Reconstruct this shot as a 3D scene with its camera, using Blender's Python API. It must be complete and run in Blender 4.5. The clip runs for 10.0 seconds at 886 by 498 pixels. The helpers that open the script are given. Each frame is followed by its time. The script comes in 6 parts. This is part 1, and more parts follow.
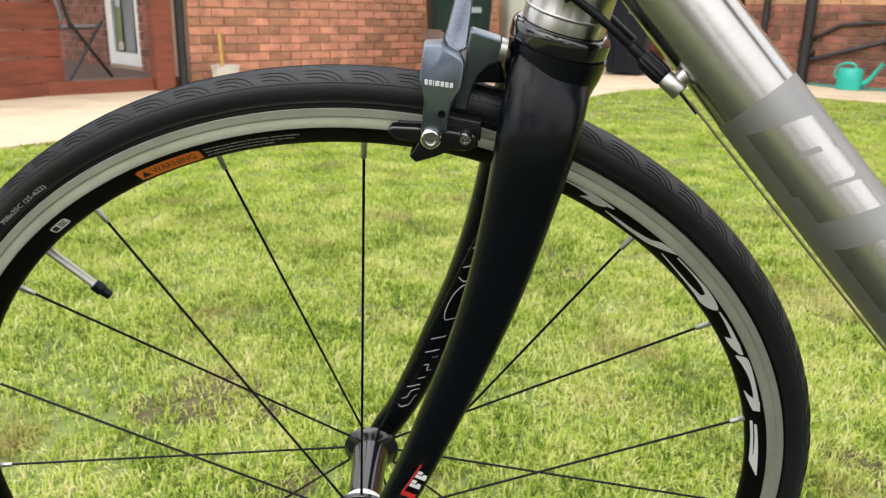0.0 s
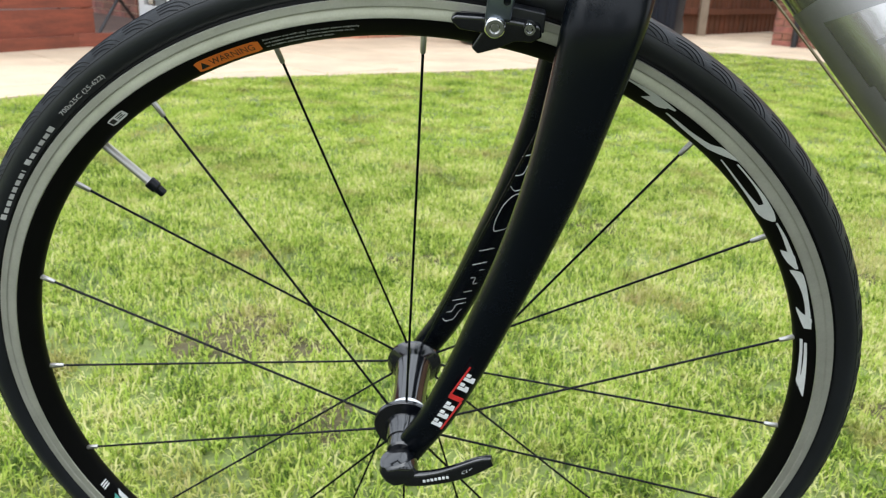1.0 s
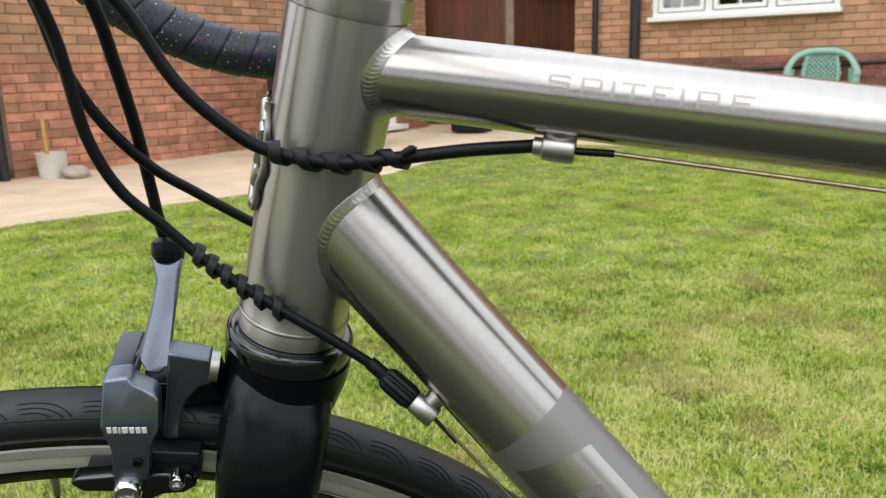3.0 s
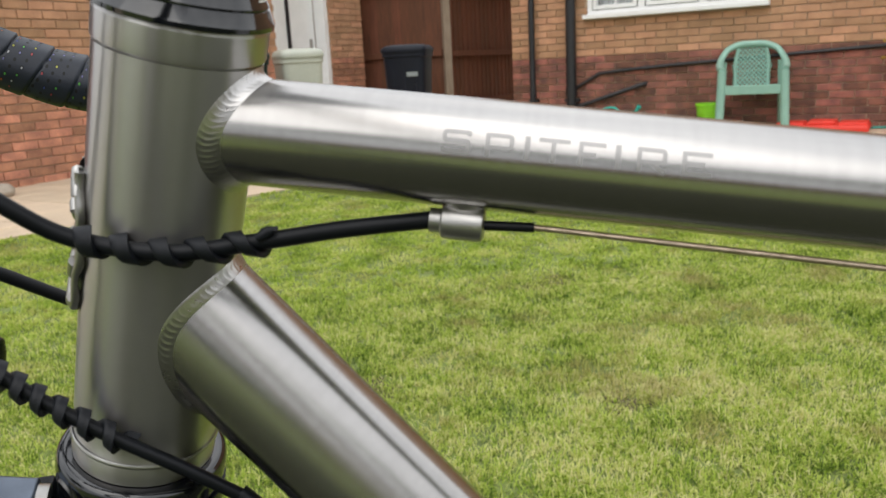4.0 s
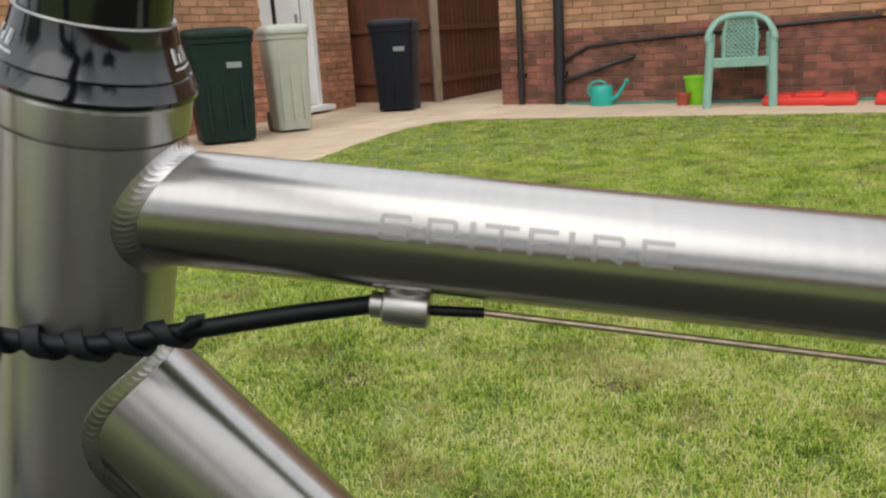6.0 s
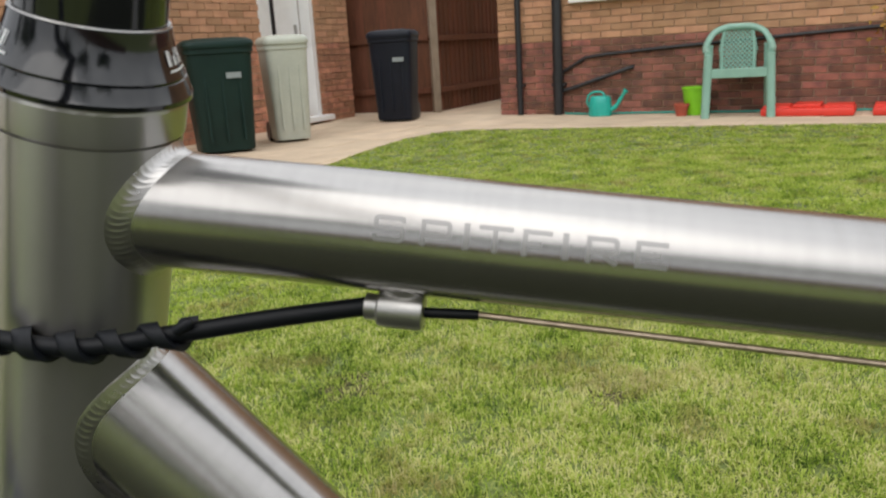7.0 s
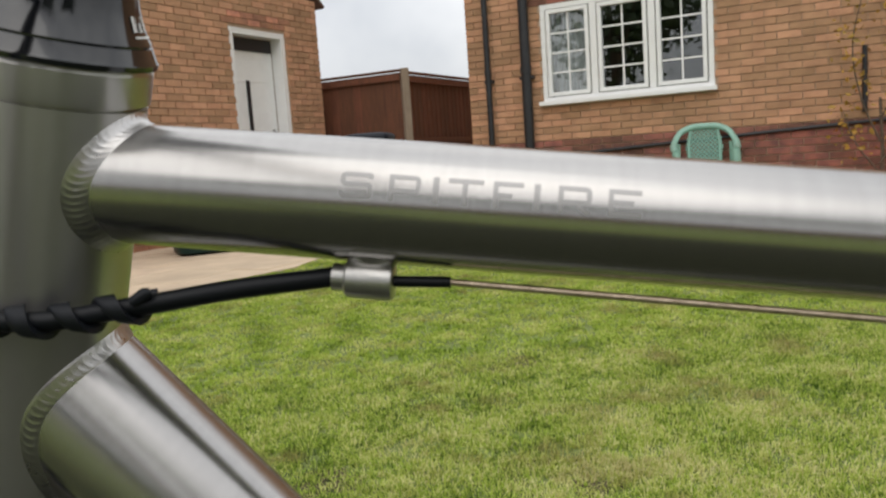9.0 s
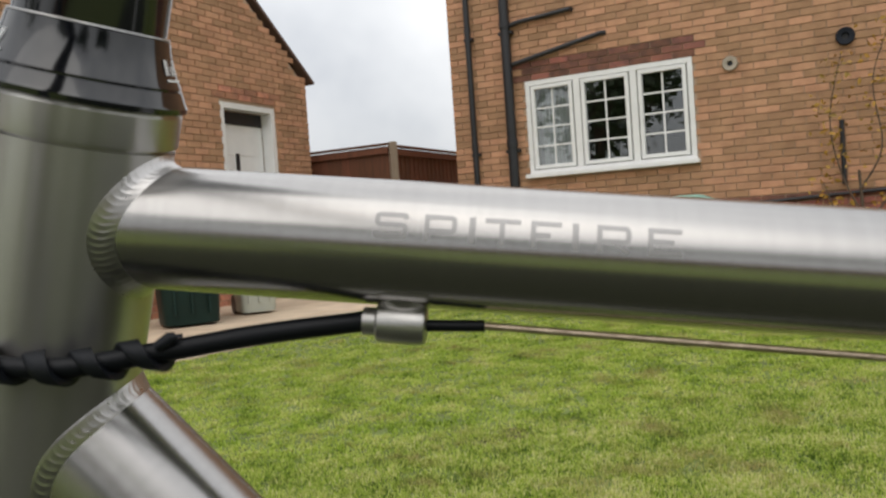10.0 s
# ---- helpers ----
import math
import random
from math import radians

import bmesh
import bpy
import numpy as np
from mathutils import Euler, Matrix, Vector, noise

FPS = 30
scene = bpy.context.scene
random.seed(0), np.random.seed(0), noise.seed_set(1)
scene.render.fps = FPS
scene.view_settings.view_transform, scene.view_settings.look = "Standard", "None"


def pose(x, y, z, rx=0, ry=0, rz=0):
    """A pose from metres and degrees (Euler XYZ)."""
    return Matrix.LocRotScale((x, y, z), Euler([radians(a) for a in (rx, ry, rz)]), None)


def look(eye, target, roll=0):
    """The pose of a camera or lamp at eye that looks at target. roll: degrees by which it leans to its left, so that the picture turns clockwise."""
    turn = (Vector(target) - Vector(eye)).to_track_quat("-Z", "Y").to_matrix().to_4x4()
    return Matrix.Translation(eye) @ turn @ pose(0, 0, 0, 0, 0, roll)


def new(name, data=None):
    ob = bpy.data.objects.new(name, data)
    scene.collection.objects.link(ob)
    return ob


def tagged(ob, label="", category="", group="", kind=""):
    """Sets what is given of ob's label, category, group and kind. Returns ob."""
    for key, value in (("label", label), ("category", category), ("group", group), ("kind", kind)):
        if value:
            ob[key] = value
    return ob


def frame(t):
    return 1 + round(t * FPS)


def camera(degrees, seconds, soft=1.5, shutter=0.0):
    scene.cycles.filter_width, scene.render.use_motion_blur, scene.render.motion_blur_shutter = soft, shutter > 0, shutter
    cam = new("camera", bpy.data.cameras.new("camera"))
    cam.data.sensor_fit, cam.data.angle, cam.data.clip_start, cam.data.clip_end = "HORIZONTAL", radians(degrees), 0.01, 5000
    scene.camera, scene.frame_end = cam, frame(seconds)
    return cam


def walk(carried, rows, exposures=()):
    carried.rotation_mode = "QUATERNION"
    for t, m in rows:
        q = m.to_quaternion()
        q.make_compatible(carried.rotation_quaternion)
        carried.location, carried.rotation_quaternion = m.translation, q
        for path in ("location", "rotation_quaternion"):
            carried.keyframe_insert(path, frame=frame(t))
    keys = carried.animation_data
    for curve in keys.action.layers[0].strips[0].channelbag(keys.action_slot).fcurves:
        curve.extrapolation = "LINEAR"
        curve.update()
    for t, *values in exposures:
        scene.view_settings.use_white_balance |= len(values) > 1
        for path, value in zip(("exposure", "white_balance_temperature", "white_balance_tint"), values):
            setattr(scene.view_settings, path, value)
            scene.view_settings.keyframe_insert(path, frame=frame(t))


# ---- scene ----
# ---- camera and its walk ----
cam = camera(58.7, 10.0, soft=1.15)
ROWS = [
    (0.0, 0.0643, -0.6107, 0.6803, 73.253, -1.140, 1.243),
    (0.5, 0.0438, -0.6206, 0.6550, 71.406, -1.688, 3.215),
    (1.0, 0.0456, -0.6216, 0.6407, 70.692, -2.035, 3.218),
    (1.5, 0.0729, -0.6001, 0.6727, 71.538, -1.998, 0.944),
    (2.0, 0.1035, -0.5627, 0.7209, 73.724, -1.295, -2.464),
    (2.2, 0.1099, -0.5492, 0.7306, 74.543, -0.584, -4.108),
    (2.4, 0.1129, -0.5407, 0.7397, 75.248, -0.083, -5.362),
    (2.5, 0.1149, -0.5348, 0.7499, 75.664, 0.089, -6.220),
    (2.7, 0.1194, -0.5209, 0.7661, 76.315, 0.528, -7.660),
    (3.0, 0.1345, -0.4987, 0.7828, 77.094, 1.399, -9.443),
    (3.2, 0.1454, -0.4839, 0.7922, 77.491, 2.001, -10.669),
    (4.3, 0.1787, -0.4183, 0.7991, 76.606, 3.101, -14.138),
    (4.5, 0.1859, -0.4123, 0.8048, 76.239, 3.214, -14.287),
    (5.0, 0.1863, -0.4065, 0.8131, 75.485, 3.396, -14.602),
    (5.5, 0.1864, -0.4102, 0.8193, 74.975, 3.462, -14.563),
    (7.0, 0.1878, -0.4117, 0.8171, 75.742, 3.398, -14.620),
    (7.5, 0.1872, -0.4123, 0.8096, 76.857, 3.450, -15.022),
    (8.0, 0.1955, -0.4102, 0.7991, 78.461, 3.677, -15.541),
    (8.5, 0.1942, -0.4157, 0.7929, 80.539, 3.769, -15.977),
    (9.0, 0.1874, -0.4124, 0.7831, 82.978, 4.005, -16.343),
    (9.5, 0.1821, -0.4073, 0.7791, 85.643, 3.964, -16.788),
    (10.0, 0.1772, -0.4062, 0.7766, 88.136, 4.072, -17.284),
]
walk(cam, [(t, pose(x, y, z, rx, ry, rz)) for t, x, y, z, rx, ry, rz in ROWS],
     exposures=((0.0, 0.60, 6700, 10), (0.5, 0.64, 6330, 9), (1.0, 0.62, 6080, 8), (2.0, 0.56, 6300, 9), (2.5, 0.55, 6480, 10), (2.8, 0.32, 6490, 10), (3.2, 0.20, 6500, 10), (4.4, -0.10, 6560, 10),
                (7.0, -0.15, 6560, 10), (8.5, -0.25, 6580, 10), (10.0, -0.37, 6620, 10)))
cam.data.dof.use_dof = True
cam.data.dof.focus_distance = 0.41
cam.data.dof.aperture_fstop = cam.data.lens / 1.35

# ---- world, sun, exposure ----
world = bpy.data.worlds.new("overcast_sky")
scene.world = world
world.use_nodes = True
wn, wl = world.node_tree.nodes, world.node_tree.links
sky = wn.new("ShaderNodeTexSky")
sky.sky_type, sky.sun_disc = "NISHITA", False
sky.sun_elevation, sky.sun_rotation = radians(52), radians(205)
sky.air_density, sky.dust_density = 1.0, 3.0
coord = wn.new("ShaderNodeTexCoord")
cloud = wn.new("ShaderNodeTexNoise")
cloud.inputs["Scale"].default_value, cloud.inputs["Detail"].default_value = 2.2, 5.0
cloud.inputs["Roughness"].default_value = 0.55
wl.new(coord.outputs["Generated"], cloud.inputs["Vector"])
ramp = wn.new("ShaderNodeValToRGB")
ramp.color_ramp.elements[0].position, ramp.color_ramp.elements[1].position = 0.30, 0.66
ramp.color_ramp.elements[0].color = (6.3, 6.65, 7.2, 1)
ramp.color_ramp.elements[1].color = (11.0, 11.2, 11.4, 1)
wl.new(cloud.outputs["Fac"], ramp.inputs["Fac"])
sep = wn.new("ShaderNodeSeparateXYZ")
wl.new(coord.outputs["Generated"], sep.inputs[0])
rise = wn.new("ShaderNodeMapRange")
rise.inputs["From Min"].default_value, rise.inputs["From Max"].default_value = 0.0, 1.0
rise.inputs["To Min"].default_value, rise.inputs["To Max"].default_value = 1.12, 2.6
wl.new(sep.outputs["Z"], rise.inputs["Value"])
grade = wn.new("ShaderNodeMix")
grade.data_type, grade.blend_type = "RGBA", "MULTIPLY"
grade.inputs["Factor"].default_value = 1.0
wl.new(ramp.outputs["Color"], grade.inputs[6])
wl.new(rise.outputs[0], grade.inputs[7])
mixer = wn.new("ShaderNodeMix")
mixer.data_type = "RGBA"
mixer.inputs["Factor"].default_value = 0.86
wl.new(sky.outputs["Color"], mixer.inputs[6])
wl.new(grade.outputs[2], mixer.inputs[7])
back = wn["Background"]
back.inputs["Strength"].default_value = 0.097
wl.new(mixer.outputs[2], back.inputs["Color"])

sun = new("sun", bpy.data.lights.new("sun", "SUN"))
sun.data.energy, sun.data.angle, sun.data.color = 0.9, radians(60), (1.0, 0.97, 0.92)
sun.matrix_world = look((-6, -9, 16), (0, 2, 0))


# ---- materials ----
def mat(name, col, col2=None, rough=0.5, metal=0.0, scale=30.0, fine=300.0, stretch=(1, 1, 1), bump=0.0,
        world_space=False, lo=0.35, hi=0.65, vary=0.0, rvary=0.08, spec=0.5, coat=0.0, aniso=0.0, finemix=0.35, turn=0.25):
    """A principled material with two scales of noise in colour, roughness and relief."""
    m = bpy.data.materials.new(name)
    m.use_nodes = True
    n, l = m.node_tree.nodes, m.node_tree.links
    b = n["Principled BSDF"]
    col2 = col2 or tuple(c * 0.75 for c in col)
    src = n.new("ShaderNodeNewGeometry").outputs["Position"] if world_space else n.new("ShaderNodeTexCoord").outputs["Object"]
    mp = n.new("ShaderNodeMapping")
    mp.inputs["Scale"].default_value = stretch
    l.new(src, mp.inputs["Vector"])
    big, small = n.new("ShaderNodeTexNoise"), n.new("ShaderNodeTexNoise")
    big.inputs["Scale"].default_value, small.inputs["Scale"].default_value = scale, fine
    big.inputs["Detail"].default_value = 5.0
    small.inputs["Detail"].default_value = 2.0
    l.new(mp.outputs["Vector"], big.inputs["Vector"])
    l.new(mp.outputs["Vector"], small.inputs["Vector"])
    both = n.new("ShaderNodeMix")
    both.inputs["Factor"].default_value = finemix
    l.new(big.outputs["Fac"], both.inputs[2])
    l.new(small.outputs["Fac"], both.inputs[3])
    rp = n.new("ShaderNodeValToRGB")
    rp.color_ramp.elements[0].position, rp.color_ramp.elements[1].position = lo, hi
    rp.color_ramp.elements[0].color, rp.color_ramp.elements[1].color = (*col2, 1), (*col, 1)
    l.new(both.outputs[0], rp.inputs["Fac"])
    out = rp.outputs["Color"]
    if vary:
        info, hsv = n.new("ShaderNodeObjectInfo"), n.new("ShaderNodeHueSaturation")
        isl = n.new("ShaderNodeNewGeometry")
        add = n.new("ShaderNodeMath")
        add.operation = "ADD"
        l.new(info.outputs["Random"], add.inputs[0])
        l.new(isl.outputs["Random Per Island"], add.inputs[1])
        fr = n.new("ShaderNodeMath")
        fr.operation = "FRACT"
        l.new(add.outputs[0], fr.inputs[0])
        rng = n.new("ShaderNodeMapRange")
        rng.inputs["To Min"].default_value, rng.inputs["To Max"].default_value = 1 - vary, 1 + vary
        l.new(fr.outputs[0], rng.inputs["Value"])
        hr = n.new("ShaderNodeMapRange")
        hr.inputs["To Min"].default_value, hr.inputs["To Max"].default_value = 0.5 + 0.025 * vary, 0.5 - 0.025 * vary
        l.new(fr.outputs[0], hr.inputs["Value"])
        l.new(rng.outputs[0], hsv.inputs["Value"])
        l.new(hr.outputs[0], hsv.inputs["Hue"])
        l.new(out, hsv.inputs["Color"])
        out = hsv.outputs["Color"]
    l.new(out, b.inputs["Base Color"])
    rr = n.new("ShaderNodeMapRange")
    rr.inputs["To Min"].default_value, rr.inputs["To Max"].default_value = max(0.02, rough - rvary), min(1, rough + rvary)
    l.new(both.outputs[0], rr.inputs["Value"])
    l.new(rr.outputs[0], b.inputs["Roughness"])
    b.inputs["Metallic"].default_value = metal
    b.inputs["Specular IOR Level"].default_value = spec
    b.inputs["Coat Weight"].default_value = coat
    if aniso:
        b.inputs["Anisotropic"].default_value, b.inputs["Anisotropic Rotation"].default_value = aniso, turn
        tg = n.new("ShaderNodeTangent")
        tg.direction_type, tg.axis = "RADIAL", "Z"
        l.new(tg.outputs["Tangent"], b.inputs["Tangent"])
    if bump:
        bp = n.new("ShaderNodeBump")
        bp.inputs["Strength"].default_value, bp.inputs["Distance"].default_value = min(1, bump), 0.01 if world_space else 0.0006
        l.new(both.outputs[0], bp.inputs["Height"])
        l.new(bp.outputs["Normal"], b.inputs["Normal"])
    return m


TITANIUM = mat("brushed_titanium", (0.420, 0.406, 0.391), (0.396, 0.382, 0.368), 0.27, 1.0, 30, 260, (1, 1, 14), rvary=0.004, aniso=0.76)
HEAD_TITANIUM = mat("turned_titanium", (0.42, 0.404, 0.388), (0.400, 0.386, 0.372), 0.29, 1.0, 30, 260, (1, 1, 1), rvary=0.006, aniso=0.955)
BLASTED = mat("blasted_titanium", (0.285, 0.278, 0.275), (0.26, 0.254, 0.25), 0.52, 0.9, 60, 900, bump=0.05, rvary=0.03)
ETCHED = mat("etched_lettering", (0.345, 0.337, 0.33), (0.32, 0.312, 0.305), 0.50, 1.0, 80, 900, rvary=0.03)
WELD = mat("weld_bead", (0.50, 0.485, 0.47), (0.43, 0.415, 0.40), 0.29, 1.0, 200, 900, bump=0.03)
STEEL = mat("stainless_steel", (0.47, 0.46, 0.44), (0.42, 0.41, 0.395), 0.37, 1.0, 120, 900, rvary=0.03)
ALLOY = mat("machined_alloy", (0.61, 0.605, 0.53), (0.52, 0.515, 0.45), 0.40, 0.7, 60, 700, (1, 1, 1), 0.1)
BLACK_GLOSS = mat("gloss_black_anodised", (0.004, 0.0045, 0.006), (0.003, 0.0035, 0.005), 0.10, 0.0, 60, 900, rvary=0.02, spec=0.80)
BLACK_SATIN = mat("satin_black_carbon", (0.0020, 0.0031, 0.0050), (0.0015, 0.0023, 0.0037), 0.27, 0.0, 40, 900, bump=0.02, rvary=0.02, spec=0.20)
BLACK_RIM = mat("black_rim_anodised", (0.0025, 0.0025, 0.0025), (0.002, 0.002, 0.002), 0.48, 0.0, 60, 700, spec=0.12)
CALIPER = mat("grey_black_caliper_metal", (0.142, 0.166, 0.205), (0.124, 0.146, 0.182), 0.29, 0.9, 80, 900, rvary=0.04)
CALIPER_POLISHED = mat("polished_dark_metal", (0.060, 0.068, 0.084), (0.052, 0.060, 0.074), 0.14, 0.9, 80, 900, rvary=0.03)
CALIPER_DARK = mat("dark_caliper_metal", (0.105, 0.120, 0.150), (0.090, 0.103, 0.130), 0.28, 0.8, 80, 900, rvary=0.04)
RUBBER = mat("tyre_rubber", (0.0070, 0.0084, 0.0118), (0.0046, 0.0056, 0.0078), 0.46, 0.0, 25, 900, bump=0.25, spec=0.55)
TREAD_LINE = mat("moulded_groove_rubber", (0.0035, 0.0042, 0.0058), (0.0025, 0.0030, 0.0042), 0.6, 0.0, 60, 900, spec=0.3)
TREAD = mat("hatched_tread_rubber", (0.027, 0.031, 0.039), (0.019, 0.022, 0.028), 0.50, 0.0, 60, 900, spec=0.5)
HOUSING = mat("cable_housing", (0.0048, 0.0058, 0.0080), (0.0036, 0.0044, 0.0060), 0.42, 0.0, 60, 800, bump=0.02, spec=0.22)
WRAP = mat("rubber_cable_wrap", (0.0072, 0.0086, 0.0118), (0.0054, 0.0064, 0.0088), 0.48, 0.0, 90, 900, bump=0.06, spec=0.25)
TAPE = mat("bar_tape", (0.0160, 0.0205, 0.0320), (0.0120, 0.0156, 0.0245), 0.50, 0.0, 90, 1400, bump=0.25, spec=0.45)
CABLE = mat("bronze_inner_cable", (0.62, 0.50, 0.38), (0.44, 0.34, 0.25), 0.35, 0.9, 400, 1500)
CABLE_DULL = mat("dull_inner_cable", (0.26, 0.22, 0.14), (0.16, 0.13, 0.08), 0.4, 0.9, 400, 1500)
CHROME = mat("chromed_bolt", (0.72, 0.72, 0.71), (0.64, 0.64, 0.63), 0.14, 1.0, 200, 900, rvary=0.02)
FADED_INK = mat("faded_label", (0.27, 0.31, 0.31), (0.20, 0.23, 0.23), 0.6, 0.0, 120, 900)
WHITE_INK = mat("white_print", (0.72, 0.73, 0.73), (0.62, 0.63, 0.63), 0.45, 0.0, 120, 900)
GREY_INK = mat("grey_print", (0.56, 0.56, 0.54), (0.45, 0.45, 0.44), 0.5, 0.0, 120, 900)
RED_INK = mat("red_print", (0.55, 0.03, 0.025), (0.45, 0.02, 0.02), 0.4, 0.0, 120, 900)
ORANGE_INK = mat("orange_label", (0.78, 0.20, 0.02), (0.70, 0.16, 0.02), 0.45, 0.0, 120, 900)
BLACK_INK = mat("black_print", (0.01, 0.01, 0.01), (0.008, 0.008, 0.008), 0.5, 0.0, 120, 900)
TEAL_INK = mat("teal_print", (0.10, 0.35, 0.30), (0.08, 0.30, 0.26), 0.5, 0.0, 120, 900)
BRICK_TAN = mat("tan_brick", (0.50, 0.282, 0.16), (0.36, 0.192, 0.107), 0.85, 0.0, 7, 90, bump=0.5, world_space=True, vary=0.22)
BRICK_ORANGE = mat("orange_brick", (0.56, 0.265, 0.155), (0.28, 0.125, 0.082), 0.85, 0.0, 9, 90, bump=0.5, world_space=True, vary=0.28)
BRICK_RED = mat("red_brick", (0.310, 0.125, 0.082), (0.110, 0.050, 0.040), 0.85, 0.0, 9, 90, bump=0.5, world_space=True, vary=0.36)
MORTAR = mat("mortar", (0.46, 0.335, 0.24), (0.37, 0.26, 0.18), 0.9, 0.0, 5, 120, bump=0.4, world_space=True)
PAVING = mat("sandy_concrete_slab", (0.60, 0.475, 0.335), (0.46, 0.36, 0.26), 0.85, 0.0, 3.5, 60, bump=0.3, world_space=True, vary=0.08)
SOIL = mat("lawn_thatch", (0.185, 0.235, 0.055), (0.085, 0.105, 0.030), 0.95, 0.0, 5.0, 70, bump=1.0, world_space=True, finemix=0.5)
BARE = mat("bare_brown_earth", (0.105, 0.088, 0.036), (0.046, 0.038, 0.016), 0.95, 0.0, 14.0, 80, bump=1.0, world_space=True, finemix=0.5)
DARK_GROUND = mat("added_dark_ground", (0.022, 0.025, 0.008), (0.012, 0.014, 0.005), 0.95, 0.0, 9.0, 80, bump=1.0, world_space=True, finemix=0.5)
UPVC = mat("white_upvc", (0.80, 0.80, 0.79), (0.74, 0.74, 0.73), 0.35, 0.0, 6, 60, world_space=True)
BLACK_PIPE = mat("black_plastic_pipe", (0.018, 0.019, 0.022), (0.012, 0.012, 0.014), 0.45, 0.0, 8, 80, world_space=True)
BIN_GREEN = mat("dark_green_plastic", (0.009, 0.028, 0.023), (0.007, 0.021, 0.018), 0.5, 0.0, 5, 60, world_space=True, spec=0.22)
BIN_CREAM = mat("cream_plastic", (0.47, 0.49, 0.42), (0.40, 0.42, 0.36), 0.55, 0.0, 5, 60, world_space=True)
BIN_NAVY = mat("navy_black_plastic", (0.010, 0.013, 0.021), (0.007, 0.009, 0.015), 0.5, 0.0, 5, 60, world_space=True, spec=0.22)
FENCE_WOOD = mat("brown_stained_timber", (0.165, 0.062, 0.030), (0.09, 0.034, 0.017), 0.75, 0.0, 6, 40, (6, 6, 0.6), 0.3, True, vary=0.22)
FENCE_RED = mat("red_stained_timber", (0.235, 0.062, 0.030), (0.120, 0.034, 0.018), 0.7, 0.0, 5, 40, (0.8, 0.8, 6), 0.3, True, vary=0.15)
POST = mat("weathered_post", (0.30, 0.24, 0.18), (0.22, 0.17, 0.12), 0.85, 0.0, 6, 60, (4, 4, 1), 0.3, True)
CHAIR_GREEN = mat("sage_green_plastic", (0.25, 0.43, 0.35), (0.21, 0.37, 0.30), 0.45, 0.0, 8, 80, world_space=True)
CAN_TEAL = mat("teal_plastic", (0.02, 0.42, 0.34), (0.015, 0.34, 0.28), 0.4, 0.0, 8, 80, world_space=True)
LIME = mat("lime_plastic", (0.25, 0.66, 0.02), (0.20, 0.55, 0.02), 0.4, 0.0, 8, 80, world_space=True)
RED_PLASTIC = mat("red_plastic", (0.75, 0.05, 0.03), (0.62, 0.04, 0.025), 0.4, 0.0, 8, 80, world_space=True)
TERRACOTTA = mat("terracotta", (0.42, 0.09, 0.05), (0.32, 0.07, 0.04), 0.8, 0.0, 12, 90, world_space=True)
WHITE_PLASTIC = mat("white_plastic", (0.72, 0.71, 0.66), (0.62, 0.60, 0.55), 0.5, 0.0, 8, 80, world_space=True)
STONE = mat("grey_stone", (0.42, 0.36, 0.29), (0.30, 0.26, 0.21), 0.9, 0.0, 12, 90, bump=0.4, world_space=True)
PORCH = mat("brown_porch_paving", (0.18, 0.12, 0.097), (0.11, 0.07, 0.056), 0.8, 0.0, 7, 60, bump=0.4, world_space=True)
CANE = mat("bamboo_cane", (0.55, 0.32, 0.08), (0.42, 0.24, 0.06), 0.6, 0.0, 20, 90, world_space=True)
# near-black wall colour carries the dimness of the unlit rooms
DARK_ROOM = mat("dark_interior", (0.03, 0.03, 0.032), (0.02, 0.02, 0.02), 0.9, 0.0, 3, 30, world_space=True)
CURTAIN = mat("pale_curtain", (0.56, 0.58, 0.58), (0.46, 0.48, 0.48), 0.9, 0.0, 4, 40, (8, 8, 1), 0.3, True)
FABRIC_DARK = mat("dark_grey_mesh_fabric", (0.22, 0.22, 0.235), (0.17, 0.17, 0.18), 0.8, 0.0, 20, 200, world_space=True)
ROOF = mat("brown_roof_tile", (0.13, 0.075, 0.055), (0.08, 0.05, 0.04), 0.85, 0.0, 6, 60, bump=0.4, world_space=True, vary=0.2)
LEAF_OCHRE = mat("ochre_leaf", (0.42, 0.24, 0.03), (0.26, 0.15, 0.02), 0.6, 0.0, 6, 60, world_space=True, vary=0.3)
LEAF_GREEN = mat("tree_leaf", (0.06, 0.10, 0.025), (0.035, 0.06, 0.015), 0.6, 0.0, 2, 30, world_space=True, vary=0.3)
BARK = mat("bark", (0.12, 0.085, 0.055), (0.07, 0.05, 0.035), 0.9, 0.0, 6, 60, (6, 6, 1), 0.6, True)
HOSE = mat("teal_hose", (0.03, 0.30, 0.24), (0.02, 0.24, 0.2), 0.5, 0.0, 8, 80, world_space=True)

GLASS = bpy.data.materials.new("window_glass")
GLASS.use_nodes = True
g = GLASS.node_tree.nodes["Principled BSDF"]
g.inputs["Transmission Weight"].default_value, g.inputs["Roughness"].default_value, g.inputs["IOR"].default_value = 1.0, 0.01, 1.9
g.inputs["Base Color"].default_value = (0.86, 0.9, 0.9, 1)


